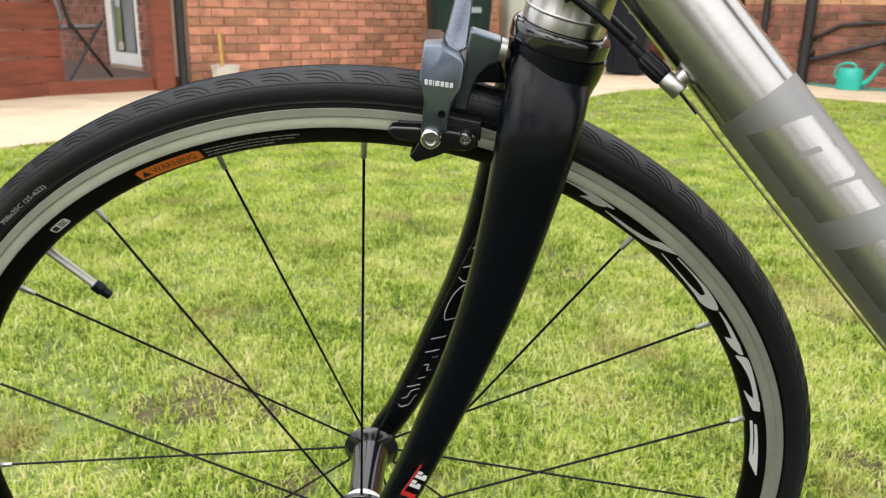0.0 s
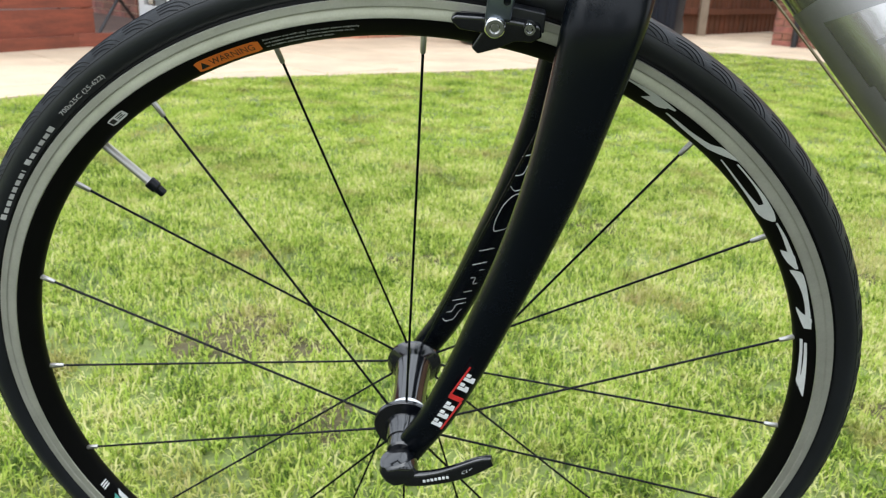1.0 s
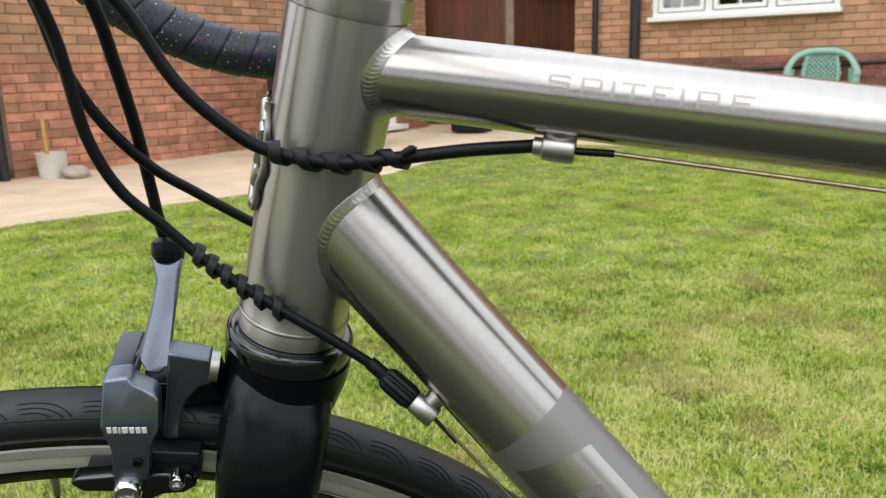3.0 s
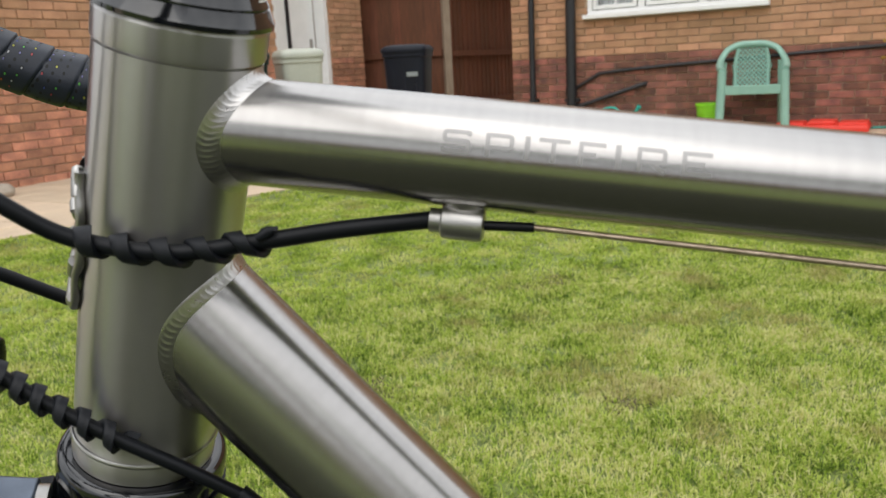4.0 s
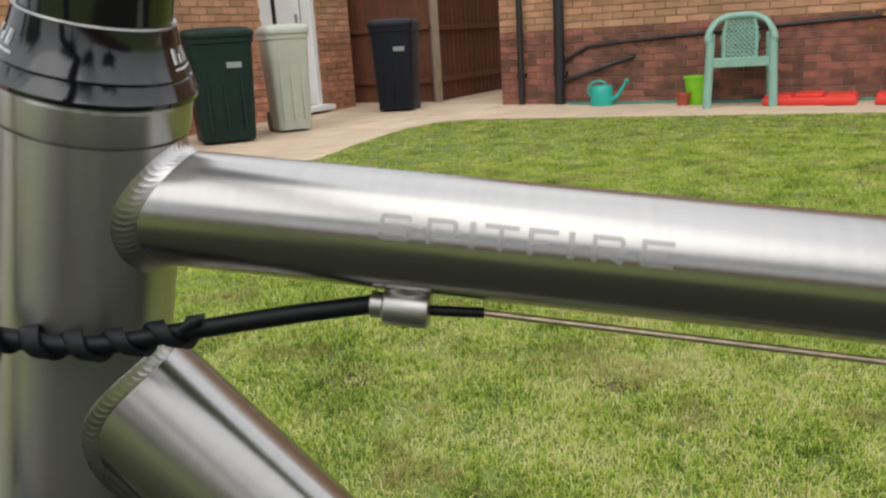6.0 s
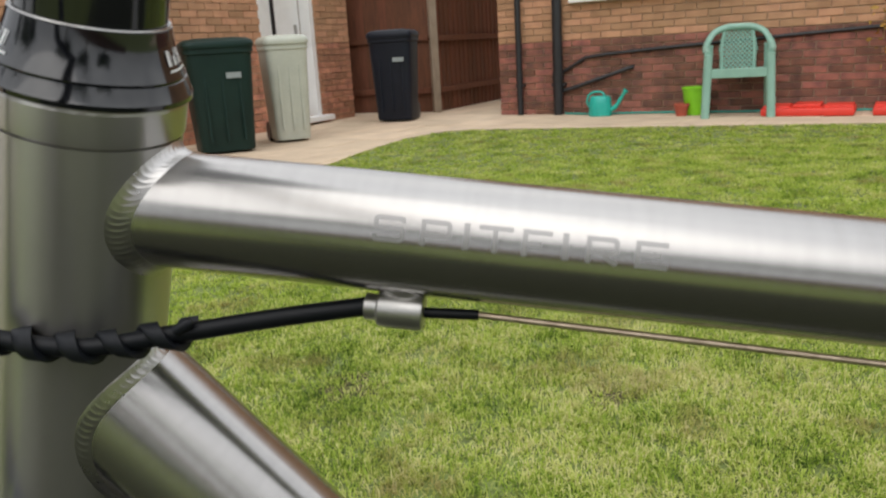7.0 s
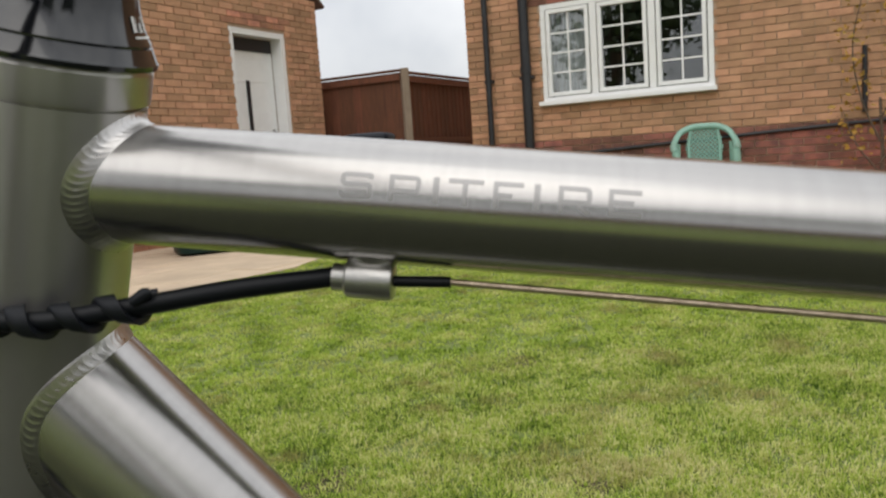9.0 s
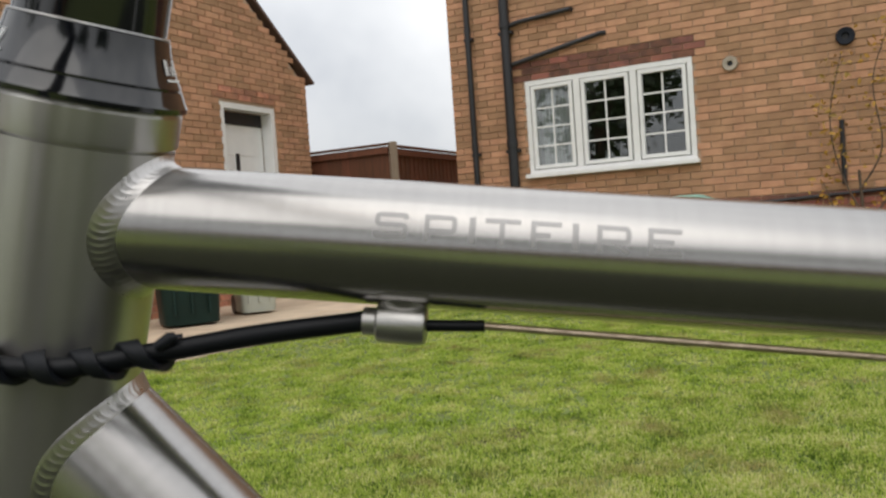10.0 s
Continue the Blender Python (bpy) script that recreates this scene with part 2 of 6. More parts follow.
def grass_material(name="grass_blade", own_share=0.72):
    """Grass blades: greens and straw by blade, with paler and drier patches over the lawn."""
    m = bpy.data.materials.new(name)
    m.use_nodes = True
    n, l = m.node_tree.nodes, m.node_tree.links
    b = n["Principled BSDF"]
    geo = n.new("ShaderNodeNewGeometry")
    rp = n.new("ShaderNodeValToRGB")
    rp.color_ramp.elements[0].color, rp.color_ramp.elements[1].color = (0.075, 0.130, 0.020, 1), (0.69, 0.66, 0.32, 1)
    for p, c in ((0.26, (0.27, 0.385, 0.045, 1)), (0.56, (0.45, 0.545, 0.10, 1)), (0.82, (0.59, 0.61, 0.19, 1))):
        rp.color_ramp.elements.new(p).color = c
    nz, nz2 = n.new("ShaderNodeTexNoise"), n.new("ShaderNodeTexNoise")
    nz.inputs["Scale"].default_value, nz.inputs["Detail"].default_value = 4.6, 7.0
    nz2.inputs["Scale"].default_value, nz2.inputs["Detail"].default_value = 46.0, 3.0
    l.new(geo.outputs["Position"], nz.inputs["Vector"])
    l.new(geo.outputs["Position"], nz2.inputs["Vector"])
    a = n.new("ShaderNodeMath")
    a.operation = "MULTIPLY_ADD"
    l.new(nz.outputs["Fac"], a.inputs[0])
    a.inputs[1].default_value, a.inputs[2].default_value = 1.75, -0.875
    a2 = n.new("ShaderNodeMath")
    a2.operation = "MULTIPLY_ADD"
    l.new(nz2.outputs["Fac"], a2.inputs[0])
    a2.inputs[1].default_value, a2.inputs[2].default_value = 1.3, -0.64
    s = n.new("ShaderNodeMath")
    l.new(a.outputs[0], s.inputs[0])
    l.new(a2.outputs[0], s.inputs[1])
    s2 = n.new("ShaderNodeMath")
    s2.use_clamp = True
    l.new(s.outputs[0], s2.inputs[0])
    own = n.new("ShaderNodeMath")
    own.operation = "MULTIPLY_ADD"
    l.new(geo.outputs["Random Per Island"], own.inputs[0])
    own.inputs[1].default_value, own.inputs[2].default_value = own_share, 0.5 - own_share / 2
    # paler blade colour around one point of the lawn, gone by 1.1 m
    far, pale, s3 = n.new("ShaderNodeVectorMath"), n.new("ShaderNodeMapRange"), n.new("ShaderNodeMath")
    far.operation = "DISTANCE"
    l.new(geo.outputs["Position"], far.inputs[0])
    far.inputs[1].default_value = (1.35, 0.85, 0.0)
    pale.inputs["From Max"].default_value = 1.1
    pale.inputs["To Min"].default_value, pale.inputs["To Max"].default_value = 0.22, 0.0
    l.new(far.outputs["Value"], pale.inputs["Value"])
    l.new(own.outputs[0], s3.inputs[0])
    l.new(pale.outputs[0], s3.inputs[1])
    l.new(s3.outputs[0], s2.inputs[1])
    l.new(s2.outputs[0], rp.inputs["Fac"])
    # brown thatch showing through in worn patches a hand or two wide
    nz3, dry, worn = n.new("ShaderNodeTexNoise"), n.new("ShaderNodeMapRange"), n.new("ShaderNodeMix")
    nz3.inputs["Scale"].default_value, nz3.inputs["Detail"].default_value = 3.4, 9.0
    nz3.inputs["Roughness"].default_value = 0.66
    l.new(geo.outputs["Position"], nz3.inputs["Vector"])
    dry.inputs["From Min"].default_value, dry.inputs["From Max"].default_value = 0.53, 0.68
    dry.inputs["To Max"].default_value = 0.80
    l.new(nz3.outputs["Fac"], dry.inputs["Value"])
    worn.data_type = "RGBA"
    l.new(dry.outputs[0], worn.inputs["Factor"])
    l.new(rp.outputs["Color"], worn.inputs[6])
    worn.inputs[7].default_value = (0.35, 0.27, 0.12, 1)
    l.new(worn.outputs[2], b.inputs["Base Color"])
    b.inputs["Roughness"].default_value = 0.55
    b.inputs["Specular IOR Level"].default_value = 0.15
    tr, mx = n.new("ShaderNodeBsdfTranslucent"), n.new("ShaderNodeMixShader")
    l.new(worn.outputs[2], tr.inputs["Color"])
    mx.inputs["Fac"].default_value = 0.5
    l.new(b.outputs[0], mx.inputs[1])
    l.new(tr.outputs[0], mx.inputs[2])
    l.new(mx.outputs[0], n["Material Output"].inputs["Surface"])
    return m


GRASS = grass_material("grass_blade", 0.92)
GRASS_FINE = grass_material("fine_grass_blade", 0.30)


# ---- building blocks ----
def part(name, bm, material, parent=None, label="", smooth=None):
    """One mesh object from a bmesh, under its thing or part."""
    me = bpy.data.meshes.new(name)
    bm.to_mesh(me)
    bm.free()
    if smooth is not None:
        me.shade_smooth()
        me.set_sharp_from_angle(angle=radians(smooth))
    me.materials.append(material)
    ob = new(name, me)
    ob.parent = parent
    if label:
        ob["label"] = label
    return ob


def thing(name, label, category, m=None, group="", kind=""):
    """An empty at the base of a thing that parents its parts."""
    ob = new(name)
    ob.empty_display_size = 0.05
    if m is not None:
        ob.matrix_world = m
    return tagged(ob, label, category, group, kind)


def box(bm, centre, size, m=None, bevel=0.0):
    mm = Matrix.Translation(centre) @ Matrix.Diagonal((*size, 1))
    r = bmesh.ops.create_cube(bm, size=1.0, matrix=(m @ mm) if m is not None else mm)
    if bevel:
        edges = list({e for v in r["verts"] for e in v.link_edges})
        bmesh.ops.bevel(bm, geom=edges, offset=bevel, segments=2, affect="EDGES", profile=0.6)
    return bm


def grid_faces(bm, rings, closed_u=True, closed_v=False, cap=True):
    vs = [[bm.verts.new(p) for p in ring] for ring in rings]
    n, k = len(vs), len(vs[0])
    for i in range(n if closed_v else n - 1):
        for j in range(k if closed_u else k - 1):
            a, b = vs[i], vs[(i + 1) % n]
            bm.faces.new((a[j], a[(j + 1) % k], b[(j + 1) % k], b[j]))
    if cap and closed_u and not closed_v:
        bm.faces.new(vs[0][::-1])
        bm.faces.new(vs[-1])
    bmesh.ops.recalc_face_normals(bm, faces=bm.faces)
    return bm


def smooth_path(points, steps=8):
    """A Catmull-Rom curve through the points."""
    p = [Vector(q) for q in points]
    p = [p[0] * 2 - p[1]] + p + [p[-1] * 2 - p[-2]]
    out = []
    for i in range(1, len(p) - 2):
        for k in range(steps):
            t = k / steps
            a, b, c, d = p[i - 1:i + 3]
            out.append(0.5 * (2 * b + (c - a) * t + (2 * a - 5 * b + 4 * c - d) * t * t + (3 * b - a - 3 * c + d) * t ** 3))
    out.append(p[-2])
    return out


def frames_along(pts):
    tang = [(pts[min(i + 1, len(pts) - 1)] - pts[max(i - 1, 0)]).normalized() for i in range(len(pts))]
    u = tang[0].orthogonal().normalized()
    out = []
    for t in tang:
        u = (u - t * u.dot(t)).normalized()
        out.append((u, t.cross(u)))
    return out


def sweep(pts, radius, seg=12, bm=None, closed=False):
    """A round bar along points; radius may be a list."""
    bm = bm or bmesh.new()
    pts = [Vector(p) for p in pts]
    fr = frames_along(pts)
    rad = radius if isinstance(radius, (list, tuple)) else [radius] * len(pts)
    rings = [[p + (u * math.cos(a) + v * math.sin(a)) * r for a in [2 * math.pi * j / seg for j in range(seg)]] for p, (u, v), r in zip(pts, fr, rad)]
    return grid_faces(bm, rings, True, closed, not closed)


def revolve(profile, seg=48, axis="Z", bm=None, closed=False, cap=True):
    """Turns (radius, height) pairs round an axis."""
    bm = bm or bmesh.new()
    rings = []
    for r, h in profile:
        ring = []
        for j in range(seg):
            a = 2 * math.pi * j / seg
            c, s = r * math.cos(a), r * math.sin(a)
            ring.append((c, s, h) if axis == "Z" else (c, h, s))
        rings.append(ring)
    return grid_faces(bm, rings, True, closed, cap and not closed)


def text_bmesh(body, size=1.0, cuts=0, thin=0.0):
    """Flat lettering in Blender's own font, lower left at the origin, cut into rows so that it can bend."""
    cu = bpy.data.curves.new("lettering", "FONT")
    cu.body, cu.size, cu.resolution_u, cu.offset = body, size, 3, -thin
    ob = new("lettering", cu)
    me = bpy.data.meshes.new_from_object(ob.evaluated_get(bpy.context.evaluated_depsgraph_get()))
    bpy.data.objects.remove(ob)
    bm = bmesh.new()
    bm.from_mesh(me)
    xs, ys = [v.co.x for v in bm.verts], [v.co.y for v in bm.verts]
    x0, y0, w, h = min(xs), min(ys), max(xs) - min(xs), max(ys) - min(ys)
    for v in bm.verts:
        v.co = ((v.co.x - x0) / w, (v.co.y - y0) / h, 0)
    bmesh.ops.triangulate(bm, faces=bm.faces)
    for k in range(1, cuts):
        bmesh.ops.bisect_plane(bm, geom=bm.verts[:] + bm.edges[:] + bm.faces[:], plane_co=(0, k / cuts, 0), plane_no=(0, 1, 0))
    return bm


def basis(a, z, x):
    """A matrix with its z axis along z and its x axis towards x, at a."""
    z = Vector(z).normalized()
    x = Vector(x)
    x = (x - z * x.dot(z)).normalized()
    y = z.cross(x)
    m = Matrix((x, y, z)).transposed().to_4x4()
    m.translation = a
    return m


# ---- the bicycle: leaning wheel, steered fork, frame, bars ----
LEAN_DEG = 13.43
bicycle = thing("bicycle", "titanium road bicycle with black carbon fork leaning on the lawn", "bicycle", pose(0, 0, 0, LEAN_DEG))
HUB = Vector((0, 0, 0.336))
HEAD = basis((0.1333, 0, 0.75), (0.2235, 0, 1), (0, -1, 0))
TOP = basis((0.25, -0.0454, 0.8012), (1, -0.4301, -0.0456), (0, -1, 0))
# the down tube is ovalised: deeper than it is wide
DOWN = basis((0.2070, -0.0455, 0.6789), (0.9, -0.5743, -0.9691), (0, -1, 0)) @ Matrix.Diagonal((1, 1.17, 1, 1))
R_HEAD, R_TOP, R_DOWN = 0.0232, 0.0153, 0.0188


def on_axis(m, s, ang=0.0, r=0.0):
    a = radians(ang)
    return m @ Vector((r * math.cos(a), r * math.sin(a), s))


def local_part(name, bm, material, parent, m, label="", smooth=40):
    ob = part(name, bm, material, parent, label, smooth)
    ob.matrix_local = m
    return ob


def meet_head(m, r, ang, r_head):
    """Where a line on a tube's skin meets the skin of the head tube."""
    inv = HEAD.inverted()
    o, d = inv @ on_axis(m, 0, ang, r), inv.to_3x3() @ (m.to_3x3() @ Vector((0, 0, 1)))
    a, b, c = d.x ** 2 + d.y ** 2, 2 * (o.x * d.x + o.y * d.y), o.x ** 2 + o.y ** 2 - r_head ** 2
    disc = b * b - 4 * a * c
    return (-b + math.sqrt(disc)) / (2 * a) if disc > 0 else -b / (2 * a)


def mitred_tube(m, r, end, seg=64):
    """A tube from the skin of the head tube to end, along the local z."""
    bm = bmesh.new()
    starts = [meet_head(m, r, 360 * j / seg, R_HEAD - 0.0006) for j in range(seg)]
    rings = []
    for k in range(13):
        f = k / 12
        rings.append([(r * math.cos(2 * math.pi * j / seg), r * math.sin(2 * math.pi * j / seg), starts[j] * (1 - f) + end * f) for j in range(seg)])
    return grid_faces(bm, rings, True, False, True)


def weld(m, r, seg=960, ripples=64, w_tube=0.0027, w_head=0.0027, relief=1.0):
    """A fillet of overlapping scales between a mitred tube and the head tube."""
    inv = HEAD.inverted()
    pts = [on_axis(m, meet_head(m, r, 360 * j / seg, R_HEAD), 360 * j / seg, r) for j in range(seg)]
    rings = []
    for j in range(seg):
        ang, p = 360 * j / seg, pts[j]
        s = meet_head(m, r, ang, R_HEAD)
        t = (pts[(j + 1) % seg] - pts[j - 1]).normalized()
        a = on_axis(m, s + w_tube, ang, r - 0.0001)
        q = inv @ p
        n_head = (HEAD.to_3x3() @ Vector((q.x, q.y, 0))).normalized()
        n_tube = (p - on_axis(m, s, ang, 0)).normalized()
        d = t.cross(n_head).normalized()
        if d.dot(n_tube) < 0:
            d = -d
        b = inv @ (p + d * w_head)
        k = (R_HEAD - 0.0001) / math.hypot(b.x, b.y)
        b = HEAD @ Vector((b.x * k, b.y * k, b.z))
        n = (n_head + n_tube).normalized()
        mid = p + n * 0.0005
        swell = relief * (0.65 + 0.35 * math.sin(j * 0.037) * math.sin(j * 0.011 + 1))
        ring = []
        for k in range(13):
            f = k / 12
            c = a * (1 - f) ** 2 + mid * (2 * f * (1 - f)) + b * f * f
            ph = (j / seg * ripples + 0.95 * (2 * f - 1) ** 2) % 1.0
            ring.append(c + n * ((0.00026 + swell * (0.00008 * math.cos(2 * math.pi * ph) + 0.00003 * math.cos(4 * math.pi * ph + 0.8))) * (1 - (2 * f - 1) ** 4)))
        ring.append(p - n * 0.0012)
        rings.append(ring)
    return grid_faces(bmesh.new(), rings, True, True, False)


# head tube with its collar, groove, lower cup and bright ring
hp = [(0.0, -0.0400), (R_HEAD, -0.0400), (R_HEAD, 0.0794), (0.0220, 0.0795), (0.0220, 0.0803), (0.0236, 0.0804),
      (0.0237, 0.0810), (0.0237, 0.0882), (0.0234, 0.0892), (0.0, 0.0892)]
head_tube = local_part("head_tube", revolve(hp, 72, cap=False), HEAD_TITANIUM, bicycle, HEAD, "brushed titanium head tube with turned collar", 14)
cup = [(0.0, -0.0400), (R_HEAD - 0.0002, -0.0400), (R_HEAD - 0.0002, -0.0488), (R_HEAD + 0.0001, -0.0492), (R_HEAD + 0.0001, -0.0576), (0.0, -0.0576)]
local_part("lower_cup", revolve(cup, 72, cap=False), HEAD_TITANIUM, head_tube, Matrix.Identity(4), "turned titanium lower headset cup")
local_part("cup_ring", revolve([(0.02355, -0.0506), (0.0240, -0.0500), (0.0240, -0.0494), (0.02355, -0.0488)], 72, closed=True), STEEL, head_tube, Matrix.Identity(4), "bright turned ring")
cone = [(0.0, 0.0893), (0.0238, 0.0893), (0.0246, 0.0895), (0.0247, 0.0908), (0.0242, 0.0915), (0.0228, 0.0946), (0.0224, 0.0948), (0.0224, 0.0951), (0.0226, 0.0953), (0.0213, 0.0975), (0.0200, 0.1003),
        (0.0190, 0.1034), (0.0184, 0.1062), (0.0178, 0.1066), (0.0, 0.1066)]
headset = local_part("headset_cover", revolve(cone, 72, cap=False), BLACK_GLOSS, bicycle, HEAD, "glossy black conical headset cover", 24)
local_part("cover_lip", revolve([(0.0180, 0.1063), (0.0183, 0.1065), (0.0181, 0.1068), (0.0178, 0.1066)], 72, closed=True), STEEL, headset, Matrix.Identity(4), "thin bright rim")
local_part("spacer", revolve([(0, 0.1066), (0.0174, 0.1066), (0.0174, 0.150), (0.0, 0.150)], 64, cap=False), BLACK_GLOSS, bicycle, HEAD, "glossy black steerer spacer")


def wrapped_bars(m, rr, s0, bars, material, name, parent, label):
    """Short raised print marks on a turned surface: (angle from, angle to, s from, s to)."""
    bm = bmesh.new()
    for a0, a1, z0, z1 in bars:
        rows = []
        for k in range(2):
            z = z0 + (z1 - z0) * k
            rows.append([on_axis(Matrix.Identity(4), s0 + z, a0 + (a1 - a0) * j / 5, rr(s0 + z)) for j in range(6)])
        grid_faces(bm, rows, False, False, False)
    return local_part(name, bm, material, parent, m, label)


def cone_r(s):
    return 0.0213 - (s - 0.0975) * 0.42 + 0.00025


# print marks on the cover, as plain strokes
marks = []
for c0 in (62, -75, 180):
    for i, (w, hh) in enumerate(((3.0, 1), (0.9, 1), (2.6, 0.6), (0.9, 1), (2.6, 1), (0.9, 1))):
        marks.append((c0 + i * 4.2, c0 + i * 4.2 + w, 0.0, 0.0035 * hh))
    marks.append((c0, c0 + 27, -0.0014, -0.0009))
wrapped_bars(Matrix.Identity(4), cone_r, 0.0985, marks, WHITE_INK, "print", headset, "white printed strokes")["kind"] = "stuff"

top_tube = local_part("top_tube", mitred_tube(TOP, R_TOP, 0.47), TITANIUM, bicycle, TOP, "brushed titanium top tube with etched lettering")
down_tube = local_part("down_tube", mitred_tube(DOWN, R_DOWN, 0.60), TITANIUM, bicycle, DOWN, "brushed titanium down tube with blasted panel and polished marks")
part("weld_bead", weld(TOP, R_TOP, ripples=62, w_tube=0.0042, w_head=0.0030, relief=0.7), WELD, bicycle, "rippled bright weld bead", 60)
part("weld_bead", weld(DOWN, R_DOWN, ripples=72, w_tube=0.0034, w_head=0.0022, relief=0.65), WELD, bicycle, "rippled bright weld bead", 60)

# etched word on the top tube: squared capitals drawn as strokes, in millimetres
def rounded(pts, round_off):
    """A flat line with its corners rounded off."""
    q = [Vector((*v, 0)) for v in pts]
    line = [q[0]]
    for a, b, c in zip(q, q[1:], q[2:]):
        r = min(round_off, (a - b).length * 0.45, (c - b).length * 0.45)
        p0, p2 = b + (a - b).normalized() * r, b + (c - b).normalized() * r
        line += [p0 * (1 - f) ** 2 + b * (2 * f * (1 - f)) + p2 * f * f for f in (0, 0.2, 0.4, 0.6, 0.8, 1)]
    return line + [q[-1]]


def stroke(bm, pts, w, place, round_off=0.9):
    """A flat band of width w along a line whose corners are rounded, laid on a surface by place(x, y)."""
    line, fine = rounded(pts, round_off), []
    for a, b in zip(line, line[1:]):
        k = max(1, int((b - a).length / 0.45))
        fine += [a.lerp(b, i / k) for i in range(k)]
    fine.append(line[-1])
    rows = []
    for i, v in enumerate(fine):
        t = (fine[min(i + 1, len(fine) - 1)] - fine[max(i - 1, 0)]).normalized()
        nrm = Vector((-t.y, t.x, 0)) * (w / 2)
        rows.append([place(*(v - nrm).xy), place(*v.xy), place(*(v + nrm).xy)])
    grid_faces(bm, rows, False, False, False)


CAP, PEN = 6.3, 1.15
MID = PEN / 2
STEM = [(MID, 0), (MID, CAP)]
LETTERS = {
    "S": [[(7.05, 4.75), (7.05, CAP - MID), (MID, CAP - MID), (MID, 3.35), (7.0, 3.35), (7.0, MID), (0.45, MID), (0.45, 1.7)]],
    "P": [STEM, [(PEN, CAP - MID), (6.75, CAP - MID), (6.75, 2.45), (PEN, 2.45)]],
    "I": [[(0.7, 0), (0.7, CAP)]],
    "T": [[(0, CAP - MID), (8.0, CAP - MID)], [(3.85, 0), (3.85, CAP - PEN)]],
    "F": [STEM, [(PEN, CAP - MID), (6.8, CAP - MID)], [(PEN, 2.95), (4.4, 2.95)]],
    "R": [STEM, [(PEN, CAP - MID), (6.85, CAP - MID), (6.85, 2.5), (PEN, 2.5)], [(4.1, 1.95), (7.0, 0.1)]],
    "E": [STEM, [(PEN, CAP - MID), (7.3, CAP - MID)], [(PEN, 3.15), (5.6, 3.15)], [(PEN, MID), (7.3, MID)]],
}
for letter, s0 in zip("SPITFIRE", (-0.0324, -0.0211, -0.0110, -0.0075, 0.0027, 0.0119, 0.0173, 0.0284)):
    bm = bmesh.new()
    for pts in LETTERS[letter]:
        stroke(bm, pts, 1.4 if letter == "I" else PEN,
               lambda x, y: on_axis(Matrix.Identity(4), s0 + x / 1000, -16.8 - 23.6 * y / CAP, R_TOP + 0.00006))
    local_part("letter", bm, ETCHED, top_tube, Matrix.Identity(4), "matt grey etched capital letter")


bm = bmesh.new()
rings = []
for k in range(12):
    s = 0.0118 + (0.585 - 0.0118) * k / 11
    rings.append([on_axis(Matrix.Identity(4), s, 360 * j / 64, R_DOWN + 0.00008) for j in range(64)])
grid_faces(bm, rings, True, False, False)
local_part("blasted_panel", bm, BLASTED, down_tube, Matrix.Identity(4), "matt grey blasted panel")


def mark_piece(bm, s0, s1, a0, a1, ra=0.0, rb=0.0):
    """A slanted polished patch on the down tube; ra and rb round its far and near end at the upper side."""
    rows = []
    for i in range(13):
        f = i / 12
        x = s0 + (s1 - s0) * f
        near = min(1, (x - s0) / ra) if ra else 1
        far = min(1, (s1 - x) / rb) if rb else 1
        cut = 9 * ((1 - near) ** 2 + (1 - far) ** 2)
        rows.append([on_axis(Matrix.Identity(4), x - 0.000125 * a, a, R_DOWN + 0.00016) for a in [a0 + (a1 + cut - a0) * j / 15 for j in range(16)]])
    grid_faces(bm, rows, False, False, False)


for base in (0.0, 0.0712, 0.1424, 0.2136, 0.2848, 0.356, 0.4272):
    bm = bmesh.new()
    for piece in ((0.0273, 0.0433, 40, -45), (0.0433, 0.0464, 40, 3), (0.0433, 0.0464, -24, -45), (0.0464, 0.0634, 40, -45, 0, 0.005), (0.0634, 0.0656, 40, -4)):
        mark_piece(bm, base + piece[0], base + piece[1], *piece[2:])
    local_part("polished_mark", bm, TITANIUM, down_tube, Matrix.Identity(4), "polished titanium block mark")
    bm = bmesh.new()
    mark_piece(bm, base + 0.0656, base + 0.0820, 34, -48, 0.003)
    local_part("polished_mark", bm, TITANIUM, down_tube, Matrix.Identity(4), "polished titanium block mark")


def cable_stop(m, s, ang, r_tube):
    """A short drilled barrel brazed to the tube."""
    c = on_axis(m, s, ang, r_tube + 0.0042)
    bm = revolve([(0.0, -0.0060), (0.0042, -0.0060), (0.0047, -0.0055), (0.0049, -0.003), (0.0049, 0.0045), (0.0046, 0.0056), (0.0040, 0.0060), (0.0, 0.0060)], 28, cap=False)
    mm = m.copy()
    mm.translation = c
    local_part("cable_stop", bm, STEEL, bicycle, mm, "brushed barrel cable stop welded to the tube")
    bm = bmesh.new()
    foot = m.copy()
    foot.translation = on_axis(m, s, ang, r_tube - 0.001)
    rings = []
    out = (on_axis(m, s, ang, 1) - on_axis(m, s, ang, 0)).normalized()
    side = (m.to_3x3() @ Vector((0, 0, 1))).cross(out)
    ax = m.to_3x3() @ Vector((0, 0, 1))
    for h, w, l in ((-0.0008, 0.0050, 0.0072), (0.0006, 0.0036, 0.0058), (0.0024, 0.0028, 0.0048), (0.0044, 0.0030, 0.0050)):
        rings.append([on_axis(m, s, ang, r_tube + h) + side * (w * math.cos(a)) + ax * (l * math.sin(a)) for a in [2 * math.pi * j / 20 for j in range(20)]])
    part("stop_foot", grid_faces(bm, rings), WELD, bicycle, "small fillet weld", 50)
    return c


